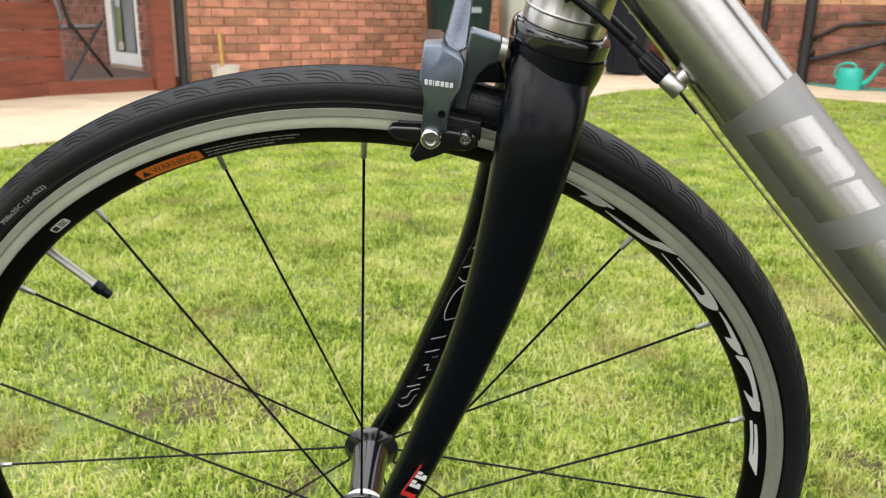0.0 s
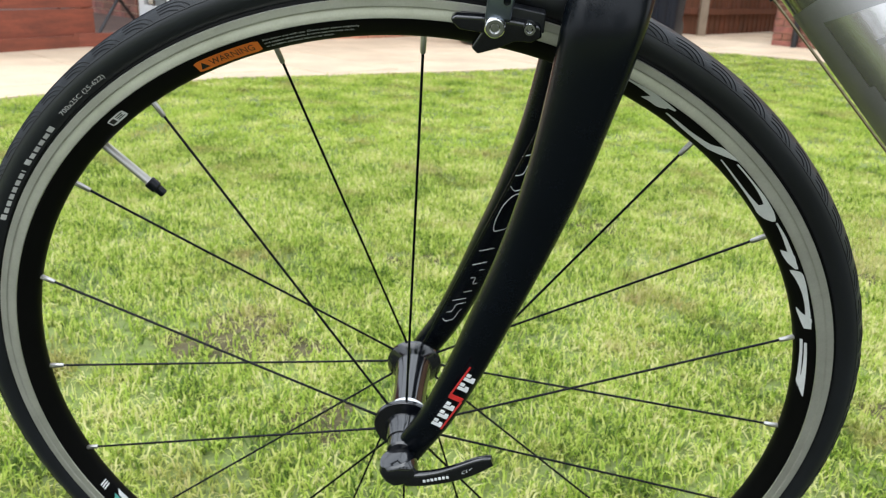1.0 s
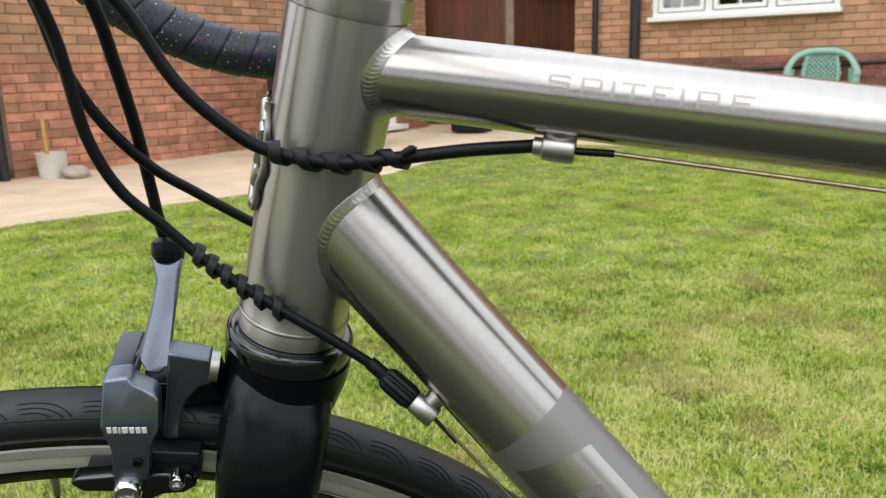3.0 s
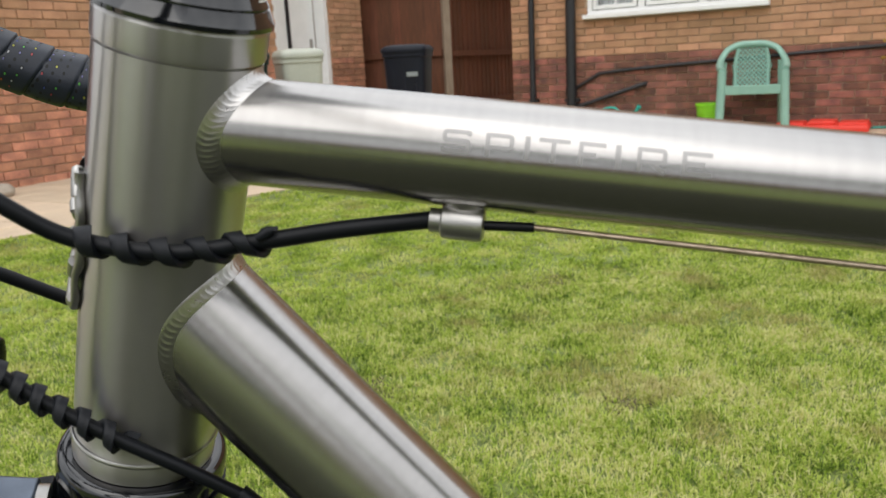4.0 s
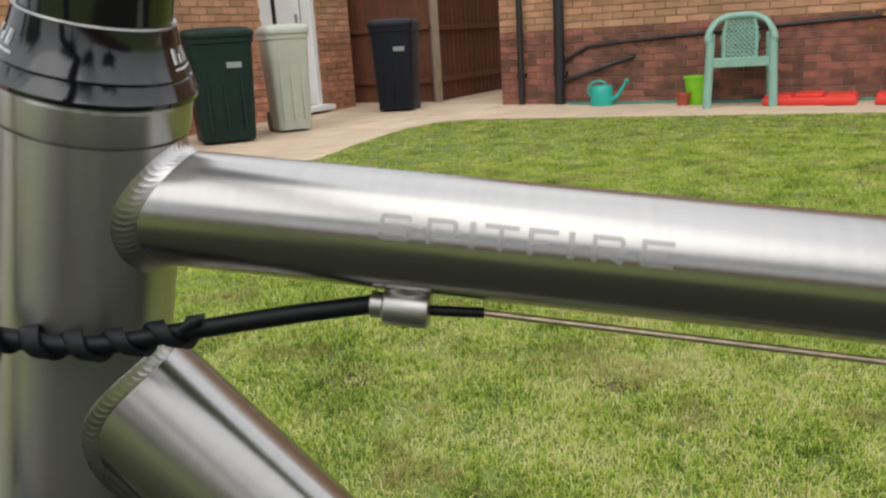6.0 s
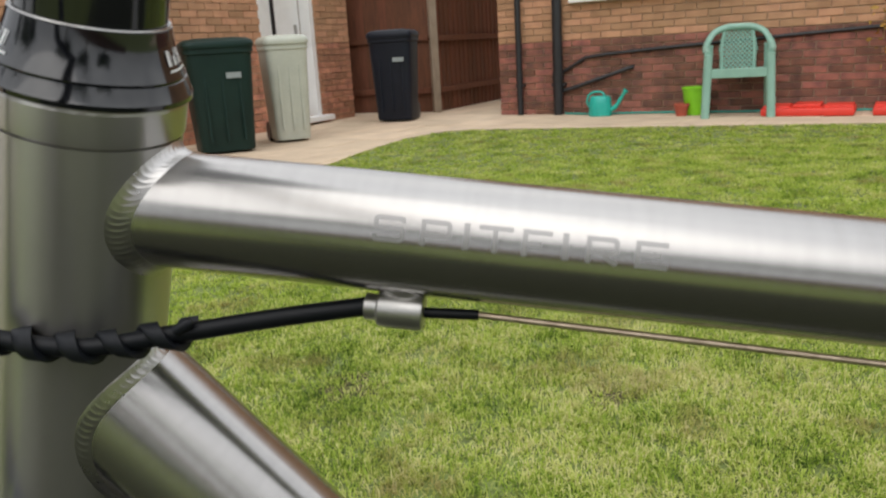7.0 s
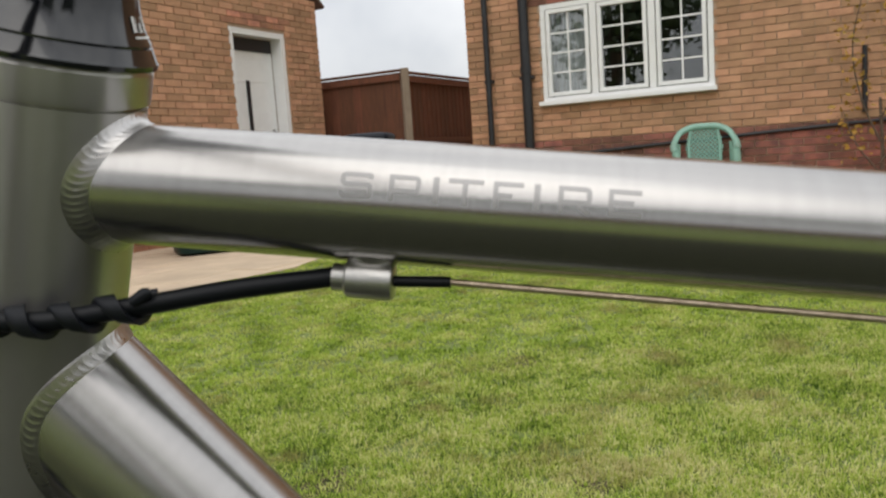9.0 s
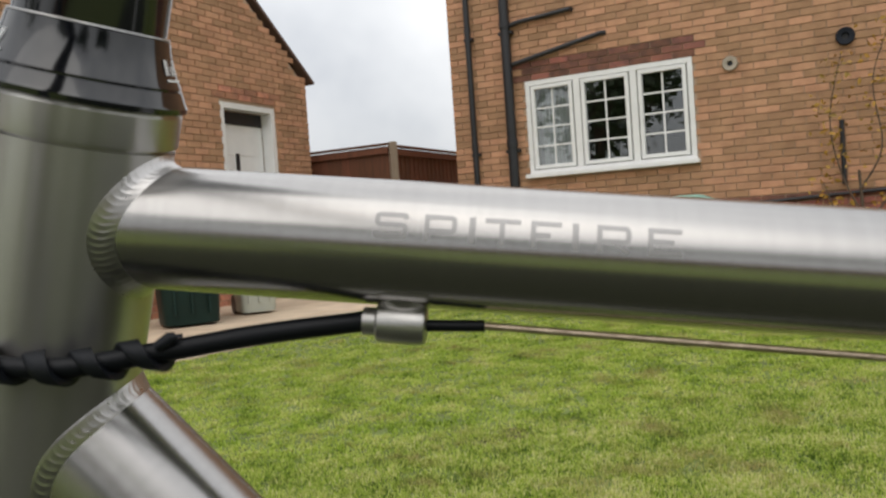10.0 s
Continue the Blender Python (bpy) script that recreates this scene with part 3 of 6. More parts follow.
c_top = cable_stop(TOP, -0.0262, 66, R_TOP)
cab_dir = Vector((1, -0.4433, -0.0488)).normalized()
ax_top = TOP.to_3x3() @ Vector((0, 0, 1))
# gear cable along the top tube
spiral_a, spiral_b = Vector((0.1180, -0.0215, 0.7815)), Vector((0.1669, -0.0318, 0.7802))
path = smooth_path([(0.020, -0.060, 0.905), (0.052, -0.030, 0.862), (0.0732, -0.020, 0.835), (0.0885, -0.020, 0.8073), (0.1040, -0.0205, 0.7908), spiral_a, (0.1420, -0.0282, 0.7778),
                    spiral_b, (0.1900, -0.0362, 0.7835), c_top - ax_top * 0.0088], 10)
gear_cable = part("gear_cable_housing", sweep(path, 0.0025, 14), HOUSING, bicycle, "black gear cable housing", 60)
part("ferrule", sweep([c_top - ax_top * 0.0092, c_top - ax_top * 0.0058], 0.0034, 20), STEEL, gear_cable, "silver ferrule", 40)
part("liner", sweep([c_top + ax_top * 0.006, Vector((0.25, -0.0539, 0.7841)) - cab_dir * 0.0105], 0.0014, 12), HOUSING, gear_cable, "thin black liner", 40)


def strand(a, b, r, twist, n=220):
    """A twisted steel cable of six strands."""
    bm = bmesh.new()
    a, b = Vector(a), Vector(b)
    u = (b - a).normalized()
    p = u.orthogonal().normalized()
    q = u.cross(p)
    rings = []
    for i in range(n + 1):
        ring = []
        for k in range(24):
            w = 2 * math.pi * k / 24
            rr = r * (0.74 + 0.30 * abs(math.sin(3 * (w + twist * i / n))) ** 0.6)
            ring.append(a + (b - a) * (i / n) + (p * math.cos(w) + q * math.sin(w)) * rr)
        rings.append(ring)
    return grid_faces(bm, rings)


end_top = Vector((0.25, -0.0539, 0.7841)) + cab_dir * 0.40
part("inner_cable", strand(Vector((0.25, -0.0539, 0.7841)) - cab_dir * 0.012, end_top, 0.00088, 330, 900), CABLE, gear_cable, "bare bronze-coloured twisted cable", 60)


def coil(path_pts, r_path, turns):
    """A spiral wrap round a stretch of cable."""
    pts = [Vector(p) for p in path_pts]
    fr = frames_along(pts)
    out = []
    n = turns * 22
    for i in range(n + 1):
        f = i / n * (len(pts) - 1)
        k = min(int(f), len(pts) - 2)
        w = f - k
        c = pts[k].lerp(pts[k + 1], w)
        u, v = fr[k]
        a = 2 * math.pi * turns * i / n
        out.append(c + (u * math.cos(a) + v * math.sin(a)) * r_path)
    return out


def spiral_wrap(path_pts, turns, name, parent, w=0.0026):
    pts = coil(path_pts, 0.0029, turns)
    axis = (Vector(path_pts[-1]) - Vector(path_pts[0])).normalized()
    bm = bmesh.new()
    rings = []
    n = len(pts)
    for i, p in enumerate(pts):
        f = i / (n - 1) * (len(path_pts) - 1)
        k = min(int(f), len(path_pts) - 2)
        c = Vector(path_pts[k]).lerp(Vector(path_pts[k + 1]), f - k)
        out = (p - c).normalized()
        h = 0.0011
        rings.append([p + axis * (w * math.copysign(abs(math.cos(a)) ** 0.35, math.cos(a))) + out * (h * math.copysign(abs(math.sin(a)) ** 0.35, math.sin(a)) + 0.0007 * math.cos(a)) for a in [2 * math.pi * j / 16 for j in range(16)]])
    return part(name, grid_faces(bm, rings), WRAP, parent, "black rubber spiral protector", 50)


sp = [q for q in path if spiral_a.x - 0.001 < q.x < spiral_b.x + 0.004]
spiral_wrap(sp, 5, "spiral_wrap", gear_cable, 0.0026)
part("wrap_tail", sweep([(0.1662, -0.0335, 0.7820), (0.1694, -0.0342, 0.7842), (0.1706, -0.0340, 0.7845)], [0.0014, 0.0016, 0.0010], 10), WRAP, gear_cable, "", 50)

# cable to the down tube, with adjuster
c_dn = Vector((0.1742, -0.0462, 0.6748))
low = smooth_path([(0.010, -0.050, 0.905), (0.040, -0.028, 0.862), (0.0510, -0.020, 0.828), (0.0555, -0.019, 0.7892), (0.0634, -0.018, 0.7674), (0.0752, -0.016, 0.7525), (0.0875, -0.0165, 0.7385),
                   (0.1010, -0.0212, 0.7280), (0.1175, -0.0262, 0.7168), (0.1370, -0.0300, 0.7035), (0.1535, -0.0322, 0.6905)], 10)
low_cable = part("gear_cable_housing", sweep(low, 0.0022, 14), HOUSING, bicycle, "black gear cable housing", 60)
sp = [q for q in low if 0.086 < q.x < 0.122]
spiral_wrap(sp, 6, "spiral_wrap", low_cable, 0.0019)
u = (c_dn - Vector((0.1535, -0.0322, 0.6905))).normalized()
p0 = Vector((0.1535, -0.0322, 0.6905))
part("adjuster_nose", sweep([p0 - u * 0.002, p0 + u * 0.006, p0 + u * 0.007], [0.0030, 0.0030, 0.0026], 18), HOUSING, low_cable, "", 40)
bm = bmesh.new()
rings = []
for s, r in ((0.006, 0.0034), (0.0078, 0.0047), (0.010, 0.0050), (0.019, 0.0050), (0.0215, 0.0045), (0.0225, 0.0036)):
    fr = frames_along([p0, c_dn])[0]
    rings.append([p0 + u * s + (fr[0] * math.cos(a) + fr[1] * math.sin(a)) * (r * (1 + 0.05 * math.cos(12 * a))) for a in [2 * math.pi * j / 96 for j in range(96)]])
part("barrel_adjuster", grid_faces(bm, rings), HOUSING, low_cable, "knurled black barrel adjuster", 50)
part("cable_stop", sweep([c_dn - u * 0.0075, c_dn - u * 0.0068, c_dn + u * 0.0030, c_dn + u * 0.0036], [0.0042, 0.0047, 0.0047, 0.0042], 28), STEEL, bicycle, "polished cable stop on the down tube", 40)
inward = (on_axis(DOWN, -0.0175, 76.8, 0) - c_dn).normalized()
part("stop_foot", sweep([c_dn - u * 0.002 + inward * 0.0025, c_dn - u * 0.002 + inward * 0.0075], [0.0034, 0.0048], 16), WELD, bicycle, "small fillet weld", 50)
low_end = on_axis(DOWN, 0.58, 38, R_DOWN + 0.0055)
part("liner", sweep([c_dn + u * 0.003, c_dn + u * 0.003 + (low_end - c_dn).normalized() * 0.014], 0.0009, 8), HOUSING, low_cable, "", 40)
part("inner_cable", strand(c_dn + u * 0.010, low_end, 0.0007, 300, 600), CABLE_DULL, low_cable, "bare twisted cable", 60)

# brake cable and the cable to the far side
brake = smooth_path([(0.030, 0.000, 0.905), (0.0475, 0.008, 0.860), (0.0570, 0.015, 0.829), (0.0600, 0.022, 0.803), (0.0620, 0.030, 0.7755), (0.0630, 0.035, 0.7500), (0.0640, 0.038, 0.7290), (0.0650, 0.040, 0.7190)], 8)
part("brake_cable_housing", sweep(brake, 0.0026, 14), HOUSING, bicycle, "black brake cable housing", 60)
far = smooth_path([(0.005, 0.010, 0.905), (0.028, 0.020, 0.850), (0.0363, 0.020, 0.8273), (0.0409, 0.021, 0.8041), (0.0510, 0.024, 0.7805), (0.0655, 0.030, 0.7590), (0.0815, 0.036, 0.7440), (0.1015, 0.042, 0.7270),
                   (0.130, 0.044, 0.707), (0.165, 0.022, 0.680)], 8)
part("far_cable_housing", sweep(far, 0.0024, 14), HOUSING, bicycle, "black cable housing passing behind the head tube", 60)

# head badge: a thin pressed plate with raised rim and bars
bm = bmesh.new()
rows = []
for i in range(15):
    f = i / 14
    half = 15 + 13 * math.sin(math.pi * min(1, f * 1.15)) ** 0.8
    rows.append([on_axis(Matrix.Identity(4), -0.004 + 0.046 * f, -92 + half * (j / 6 - 1), R_HEAD + (0.0014 if 0 < j < 12 else 0.0002)) for j in range(13)])
grid_faces(bm, rows, False, False, False)
badge = local_part("head_badge", bm, BLACK_GLOSS, bicycle, HEAD, "small bright metal head badge", 30)
bm = bmesh.new()
for i in range(5):
    sweep([on_axis(Matrix.Identity(4), 0.002 + i * 0.0085 + 0.004 * math.sin(k + i), -108 + 5.5 * k, R_HEAD + 0.0016) for k in range(7)], 0.0019, 8, bm)
for side in (-1, 1):
    sweep([on_axis(Matrix.Identity(4), -0.003 + 0.044 * k / 10, -92 + side * (14 + 11 * math.sin(math.pi * k / 10) + 3 * math.sin(1.9 * k)), R_HEAD + 0.0012) for k in range(11)], 0.0015, 8, bm)
local_part("badge_relief", bm, STEEL, badge, Matrix.Identity(4), "bright raised relief", 50)


# ---- fork ----
def loft(sections, seg=36, bm=None, power=2.4):
    """Rounded sections (x, y, z, half width, half thickness) joined into one skin."""
    bm = bm or bmesh.new()
    rings = []
    for i, (x, y, z, hx, hy) in enumerate(sections):
        ring = []
        a0, a1 = sections[max(i - 1, 0)], sections[min(i + 1, len(sections) - 1)]
        t = (Vector(a1[:3]) - Vector(a0[:3])).normalized()
        side = Vector((0, 1, 0))
        wide = side.cross(t).normalized()
        if wide.x < 0:
            wide = -wide
        for j in range(seg):
            a = 2 * math.pi * j / seg
            c, s = math.cos(a), math.sin(a)
            ring.append(Vector((x, y, z)) + wide * (hx * math.copysign(abs(c) ** (2 / power), c)) + side * (hy * math.copysign(abs(s) ** (2 / power), s)))
        rings.append(ring)
    return grid_faces(bm, rings)


def dense(rows, steps=5):
    cols = [smooth_path([(i, r[c], 0) for i, r in enumerate(rows)], steps) for c in range(len(rows[0]))]
    return [tuple(col[k].y for col in cols) for k in range(len(cols[0]))]


LEG = [(0.1164, -0.0095, 0.6760, 0.0225, 0.0150), (0.1122, -0.0205, 0.6630, 0.0234, 0.0162), (0.1075, -0.0320, 0.640, 0.0225, 0.0150), (0.1000, -0.0375, 0.600, 0.0200, 0.0135), (0.0888, -0.0420, 0.550, 0.0172, 0.0125),
       (0.0737, -0.0460, 0.500, 0.0148, 0.0118), (0.0557, -0.0500, 0.450, 0.0135, 0.0110), (0.0410, -0.0525, 0.410, 0.0125, 0.0100), (0.0250, -0.0540, 0.372, 0.0115, 0.0085),
       (0.0100, -0.0545, 0.345, 0.0112, 0.0065), (0.0030, -0.0545, 0.330, 0.0100, 0.0050)]
fork = part("fork", loft(dense(
    [(0.1190, 0, 0.6822, 0.0276, 0.0276), (0.1181, 0, 0.6783, 0.0277, 0.0278), (0.1173, 0, 0.6745, 0.0275, 0.0281), (0.1157, 0, 0.6690, 0.0266, 0.0288), (0.1138, 0, 0.6620, 0.0248, 0.0320), (0.1125, 0, 0.6580, 0.0200, 0.0330), (0.1120, 0, 0.6560, 0.0120, 0.0300)], 5),
    56, power=2.1), BLACK_SATIN, bicycle, "satin black carbon fork", 60)
for side in (1, -1):
    part("leg", loft([(x, side * y, z, hx, hy) for x, y, z, hx, hy in dense(LEG, 6)], 40), BLACK_SATIN, fork, "tapering satin black carbon fork leg", 60)
crown = [(0.0, -0.0580), (0.0244, -0.0580), (0.0258, -0.0582), (0.0268, -0.0588), (0.0275, -0.0598), (0.0279, -0.0612), (0.0280, -0.0630), (0.0279, -0.0660), (0.0278, -0.0678), (0.0275, -0.0690), (0.0270, -0.0696), (0.0, -0.0696)]
local_part("crown_race", revolve(crown, 96, cap=False), BLACK_GLOSS, bicycle, HEAD, "glossy black crown race ring", 60)
# red and white mark low on the near leg
base_m = basis((0.0225, -0.0662, 0.3755), (0, -1, 0), (0.5, 0, 1))
bm = bmesh.new()
for k in range(6):
    if k == 3:
        continue
    x0 = k * 0.0088 + (0.002 if k > 2 else 0)
    # plain bars in place of the print
    for a, b, c, d in ((0, 0.0026, 0, 0.0072), (0.0026, 0.0044, 0.0004, 0.0030), (0.0036, 0.0062, 0.0042, 0.0072)):
        box(bm, (x0 + (a + b) / 2, (c + d) / 2 - 0.006, 0.0016), (b - a, d - c, 0.0004))
ob = part("mark_stroke", bm, WHITE_INK, fork, "white printed strokes")
ob.matrix_local = base_m
bm = bmesh.new()
box(bm, (0.0290, -0.0024, 0.0013), (0.0040, 0.0095, 0.0004))
box(bm, (0.0430, 0.0022, 0.0013), (0.0290, 0.0012, 0.0004))
box(bm, (0.0130, -0.0072, 0.0013), (0.0290, 0.0012, 0.0004))
ob = part("mark_red", bm, RED_INK, fork, "red printed flash")
ob.matrix_local = base_m
# thin rounded outline shapes inside the far leg
bm = bmesh.new()
rowsL = dense(LEG, 6)
OUTLINES = (
    ([(0.16, -0.85), (0.02, -0.5), (0.02, 0.35), (0.40, 0.35), (0.40, 0.9)], [(0.40, -0.85), (0.40, -0.35), (0.66, -0.35), (0.66, 0.9)], [(0.84, -0.9), (0.84, 0.9)]),
    ([(0.10, 0.9), (0.10, -0.85)], [(0.36, 0.9), (0.36, 0.1), (0.62, 0.1), (0.62, -0.5)], [(0.86, 0.9), (0.86, -0.3)]),
    ([(0.12, -0.8), (0.12, 0.9)], [(0.55, -0.8), (0.55, 0.9)]),
    ([(0.30, 0.9), (0.05, 0.4), (0.05, -0.5), (0.30, -0.8), (0.70, -0.8), (0.92, -0.4), (0.92, 0.9)],),
)


def on_leg(u, v):
    """A point on the inner face of the far leg: u along its sections, v across."""
    k = min(max(int(u), 0), len(rowsL) - 2)
    a, b = rowsL[k], rowsL[k + 1]
    x, y, z, hx, hy = [a[i] + (b[i] - a[i]) * (u - k) for i in range(5)]
    return Vector((x + 0.72 * hx * v, -y - hy * (1 - 0.10 * v * v) - 0.0001, z + 0.25 * hx * v))


for k in range(6):
    for pts in OUTLINES[k % 4]:
        fine = [a.lerp(b, f / 3) for a, b in zip(rounded(pts, 0.22), rounded(pts, 0.22)[1:]) for f in range(3)]
        sweep([on_leg(47 - 4.4 * (k + q.x), q.y) for q in fine], 0.0002, 5, bm)
part("outline_mark", bm, WHITE_INK, fork, "thin white outline strokes")

# ---- brake caliper ----
def plate(outline, y_of, thick, bevel=0.0012):
    """A bent plate: outline in x and z, its depth from y_of(z)."""
    bm = bmesh.new()
    vs = [bm.verts.new((x, y_of(z), z)) for x, z in outline]
    f = bm.faces.new(vs)
    r = bmesh.ops.extrude_face_region(bm, geom=[f])
    for v in r["geom"]:
        if isinstance(v, bmesh.types.BMVert):
            v.co.y += thick
    bmesh.ops.recalc_face_normals(bm, faces=bm.faces)
    bmesh.ops.bevel(bm, geom=bm.edges[:], offset=bevel, segments=3, affect="EDGES", profile=0.6)
    return bm


caliper = part("brake_caliper", plate([(0.0450, 0.6880), (0.0552, 0.6884), (0.0568, 0.6862), (0.0605, 0.6845), (0.0655, 0.6822), (0.0667, 0.6800), (0.0652, 0.6674), (0.0612, 0.6600), (0.0592, 0.6520),
               (0.0580, 0.6430), (0.0441, 0.6430), (0.0458, 0.6600), (0.0435, 0.6717)], lambda z: -0.0335 + 0.85 * max(0, z - 0.676), 0.0105, 0.0014), CALIPER, bicycle, "grey-black dual-pivot brake caliper arm", 40)
bm = bmesh.new()
cap_top = [bm.verts.new(p) for p in ((0.0446, -0.0245, 0.6872), (0.0556, -0.0250, 0.6874), (0.0552, 0.0200, 0.6848), (0.0440, 0.0180, 0.6858))]
r = bmesh.ops.extrude_face_region(bm, geom=[bm.faces.new(cap_top)])
for v in r["geom"]:
    if isinstance(v, bmesh.types.BMVert):
        v.co += Vector((0.0, 0.0012, -0.0080))
bmesh.ops.recalc_face_normals(bm, faces=bm.faces)
bmesh.ops.bevel(bm, geom=bm.edges[:], offset=0.0016, segments=3, affect="EDGES")
part("arm_cap", bm, CALIPER_POLISHED, caliper, "polished dark top facet", 40)
part("link_arm", plate([(0.0700, 0.6936), (0.0868, 0.6886), (0.0862, 0.6765), (0.0806, 0.6752), (0.0745, 0.6690), (0.0720, 0.6630), (0.0690, 0.6489), (0.0624, 0.6498), (0.0664, 0.6720)], lambda z: -0.016, 0.012, 0.0014), CALIPER, caliper, "", 40)
part("cable_arm", plate([(0.0556, 0.6856), (0.0585, 0.6815), (0.0640, 0.6790), (0.0680, 0.6830), (0.0708, 0.7020), (0.0722, 0.7110), (0.0736, 0.7150), (0.0594, 0.7165), (0.0618, 0.7090), (0.0604, 0.7010)], lambda z: -0.010 + 1.15 * max(0, z - 0.682), 0.010, 0.0016), CALIPER_DARK, caliper, "", 40)
part("arm_boss", sweep([(0.0668, 0.032, 0.7130), (0.0667, 0.033, 0.7165), (0.0666, 0.035, 0.7205), (0.0665, 0.036, 0.7220)], [0.0066, 0.0074, 0.0072, 0.0050], 20), BLACK_SATIN, caliper, "", 40)
part("pivot_washer", sweep([(0.0855, -0.0105, 0.6824), (0.0890, -0.0105, 0.6816)], 0.0068, 28), STEEL, caliper, "silver washer", 40)
part("pivot_block", plate([(0.0560, 0.6760), (0.0860, 0.6760), (0.0900, 0.6640), (0.0560, 0.6640)], lambda z: -0.012, 0.024), BLACK_SATIN, caliper, "", 40)
part("pad_holder", plate([(0.0256, 0.6420), (0.0280, 0.6436), (0.0426, 0.6432), (0.0610, 0.6416), (0.0735, 0.6396), (0.0752, 0.6380), (0.0758, 0.6330), (0.0700, 0.6300), (0.0614, 0.6304), (0.0520, 0.6260), (0.0409, 0.6225), (0.0372, 0.6262),
               (0.0425, 0.6344), (0.0300, 0.6362), (0.0262, 0.6400)], lambda z: -0.0290, 0.0085, 0.0014), BLACK_GLOSS, caliper, "black brake pad holder", 40)
part("brake_pad", plate([(0.0560, 0.6478), (0.0775, 0.6440), (0.0772, 0.6330), (0.0300, 0.6370), (0.0300, 0.6415), (0.0550, 0.6405)], lambda z: -0.0208, 0.0092, 0.001), RUBBER, caliper, "", 40)
for (bx, by, bz), r in (((0.0497, -0.0345, 0.6401), 0.0060), ((0.0686, -0.0290, 0.6384), 0.0037)):
    prof = [(0.0, 0.0022), (r * 0.34, 0.0022), (r * 0.42, -0.0004 + 0.002), (r * 0.5, 0.0040), (r * 0.80, 0.0040), (r * 0.9, 0.0034), (r, 0.0014), (r, -0.003), (0.0, -0.003)]
    b = part("bolt", revolve(prof, 36, cap=False), CHROME, caliper, "polished hex socket bolt", 40)
    b.matrix_local = basis((bx, by, bz), (0, -1, 0), (1, 0, 0))
s = part("bolt", revolve([(0, 0.0008), (0.0013, 0.0008), (0.0020, 0.0011), (0.0021, -0.001), (0, -0.001)], 24, cap=False), BLACK_SATIN, caliper, "", 40)
s.matrix_local = basis((0.0555, -0.0338, 0.6535), (0, -1, 0), (1, 0, 0))
bm = bmesh.new()
x = 0.0462
for w in (0.0016, 0.0016, 0.0006, 0.0022, 0.0018, 0.0018, 0.0018):
    box(bm, (x + w / 2, -0.0338, 0.6710 + (0.0462 - x) * 0.12), (w, 0.0006, 0.0026))
    x += w + 0.0006
part("caliper_mark", bm, WHITE_INK, caliper, "small white printed strokes")

# ---- front wheel ----
def ring_part(name, profile, material, parent, label="", seg=180, smooth=35):
    ob = part(name, revolve(profile, seg, "Y", closed=True), material, parent, label, smooth)
    return ob


side = [(0.3128, 0.0088), (0.3112, 0.0098), (0.2990, 0.0104), (0.2975, 0.0100), (0.2935, 0.0076), (0.2905, 0.0058), (0.2882, 0.0041), (0.2872, 0.0028), (0.2867, 0.0013), (0.2866, 0.0)]
wheel = ring_part("front_wheel", [(r, -y) for r, y in side] + [(r, y) for r, y in side[-2::-1]], BLACK_RIM, bicycle, "black alloy rim with silver brake track")
wheel.location = HUB
for sd in (-1, 1):
    ring_part("brake_track", [(0.3110, sd * 0.0100), (0.3106, sd * 0.0112), (0.3065, sd * 0.0111), (0.3057, sd * 0.0104), (0.3045, sd * 0.0104), (0.3030, sd * 0.0110), (0.2996, sd * 0.0110), (0.2992, sd * 0.0103)], ALLOY, wheel, "machined silver brake track")
TYRE_R, TYRE_H, TYRE_W = 0.3208, 0.0116, 0.0122
tp = []
for k in range(33):
    a = radians(-152 + 304 * k / 32)
    tp.append((TYRE_R + TYRE_H * math.cos(a), TYRE_W * math.sin(a)))
ring_part("tyre", tp, RUBBER, wheel, "black road tyre with shallow wave tread", 220, 60)


def tyre_y(r, side=-1):
    return side * TYRE_W * math.sqrt(max(0, 1 - ((r - TYRE_R) / TYRE_H) ** 2))


def tyre_point(deg, phi, lift=0.0):
    """A point on the tyre's skin: angle round the wheel and round the section (0: crown, 90: near wall)."""
    r = TYRE_R + (TYRE_H + lift) * math.cos(radians(phi))
    return Vector((r * math.cos(radians(deg)), -(TYRE_W + lift) * math.sin(radians(phi)), r * math.sin(radians(deg))))


bm = bmesh.new()
for k in range(80):
    d0 = 4.5 * k
    # nested waves run along the shoulder and bend down to the seam
    for wave in (((3.9, 27), (2.6, 26), (1.4, 31), (0.5, 44), (0.0, 58)), ((3.8, 38), (2.6, 37), (1.6, 42), (0.9, 52), (0.6, 59)), ((3.6, 48), (2.6, 47.5), (1.9, 52), (1.4, 58))):
        sweep([tyre_point(d0 + v.x, v.y, 0.00001) for v in smooth_path([(a, b, 0) for a, b in wave], 4)], 0.00034, 5, bm)
    sweep([tyre_point(d0 + 0.41 * j, 63 + 0.4 * math.sin(j), 0.00001) for j in range(12)], 0.00022, 4, bm)
part("tread_wave", bm, TREAD_LINE, wheel, "shallow dark wave lines")
bm = bmesh.new()
for k in range(1600):
    d0 = 360 * k / 1600
    sweep([tyre_point(d0 + 0.028 * ph, ph, -0.00003) for ph in range(-62, 63, 12)], 0.00022, 3, bm)
part("tread_hatching", bm, TREAD, wheel, "fine moulded hatching")


def ring_text(body, a0, a1, r0, r1, y_of, material, name, parent, cuts=0, label=""):
    """Lettering bent round the wheel, clockwise from angle a0 to a1."""
    bm = text_bmesh(body, cuts=cuts)
    for v in bm.verts:
        a, r = radians(a0 + (a1 - a0) * v.co.x), r0 + (r1 - r0) * v.co.y
        v.co = (r * math.cos(a), y_of(r), r * math.sin(a))
    return part(name, bm, material, parent, label)


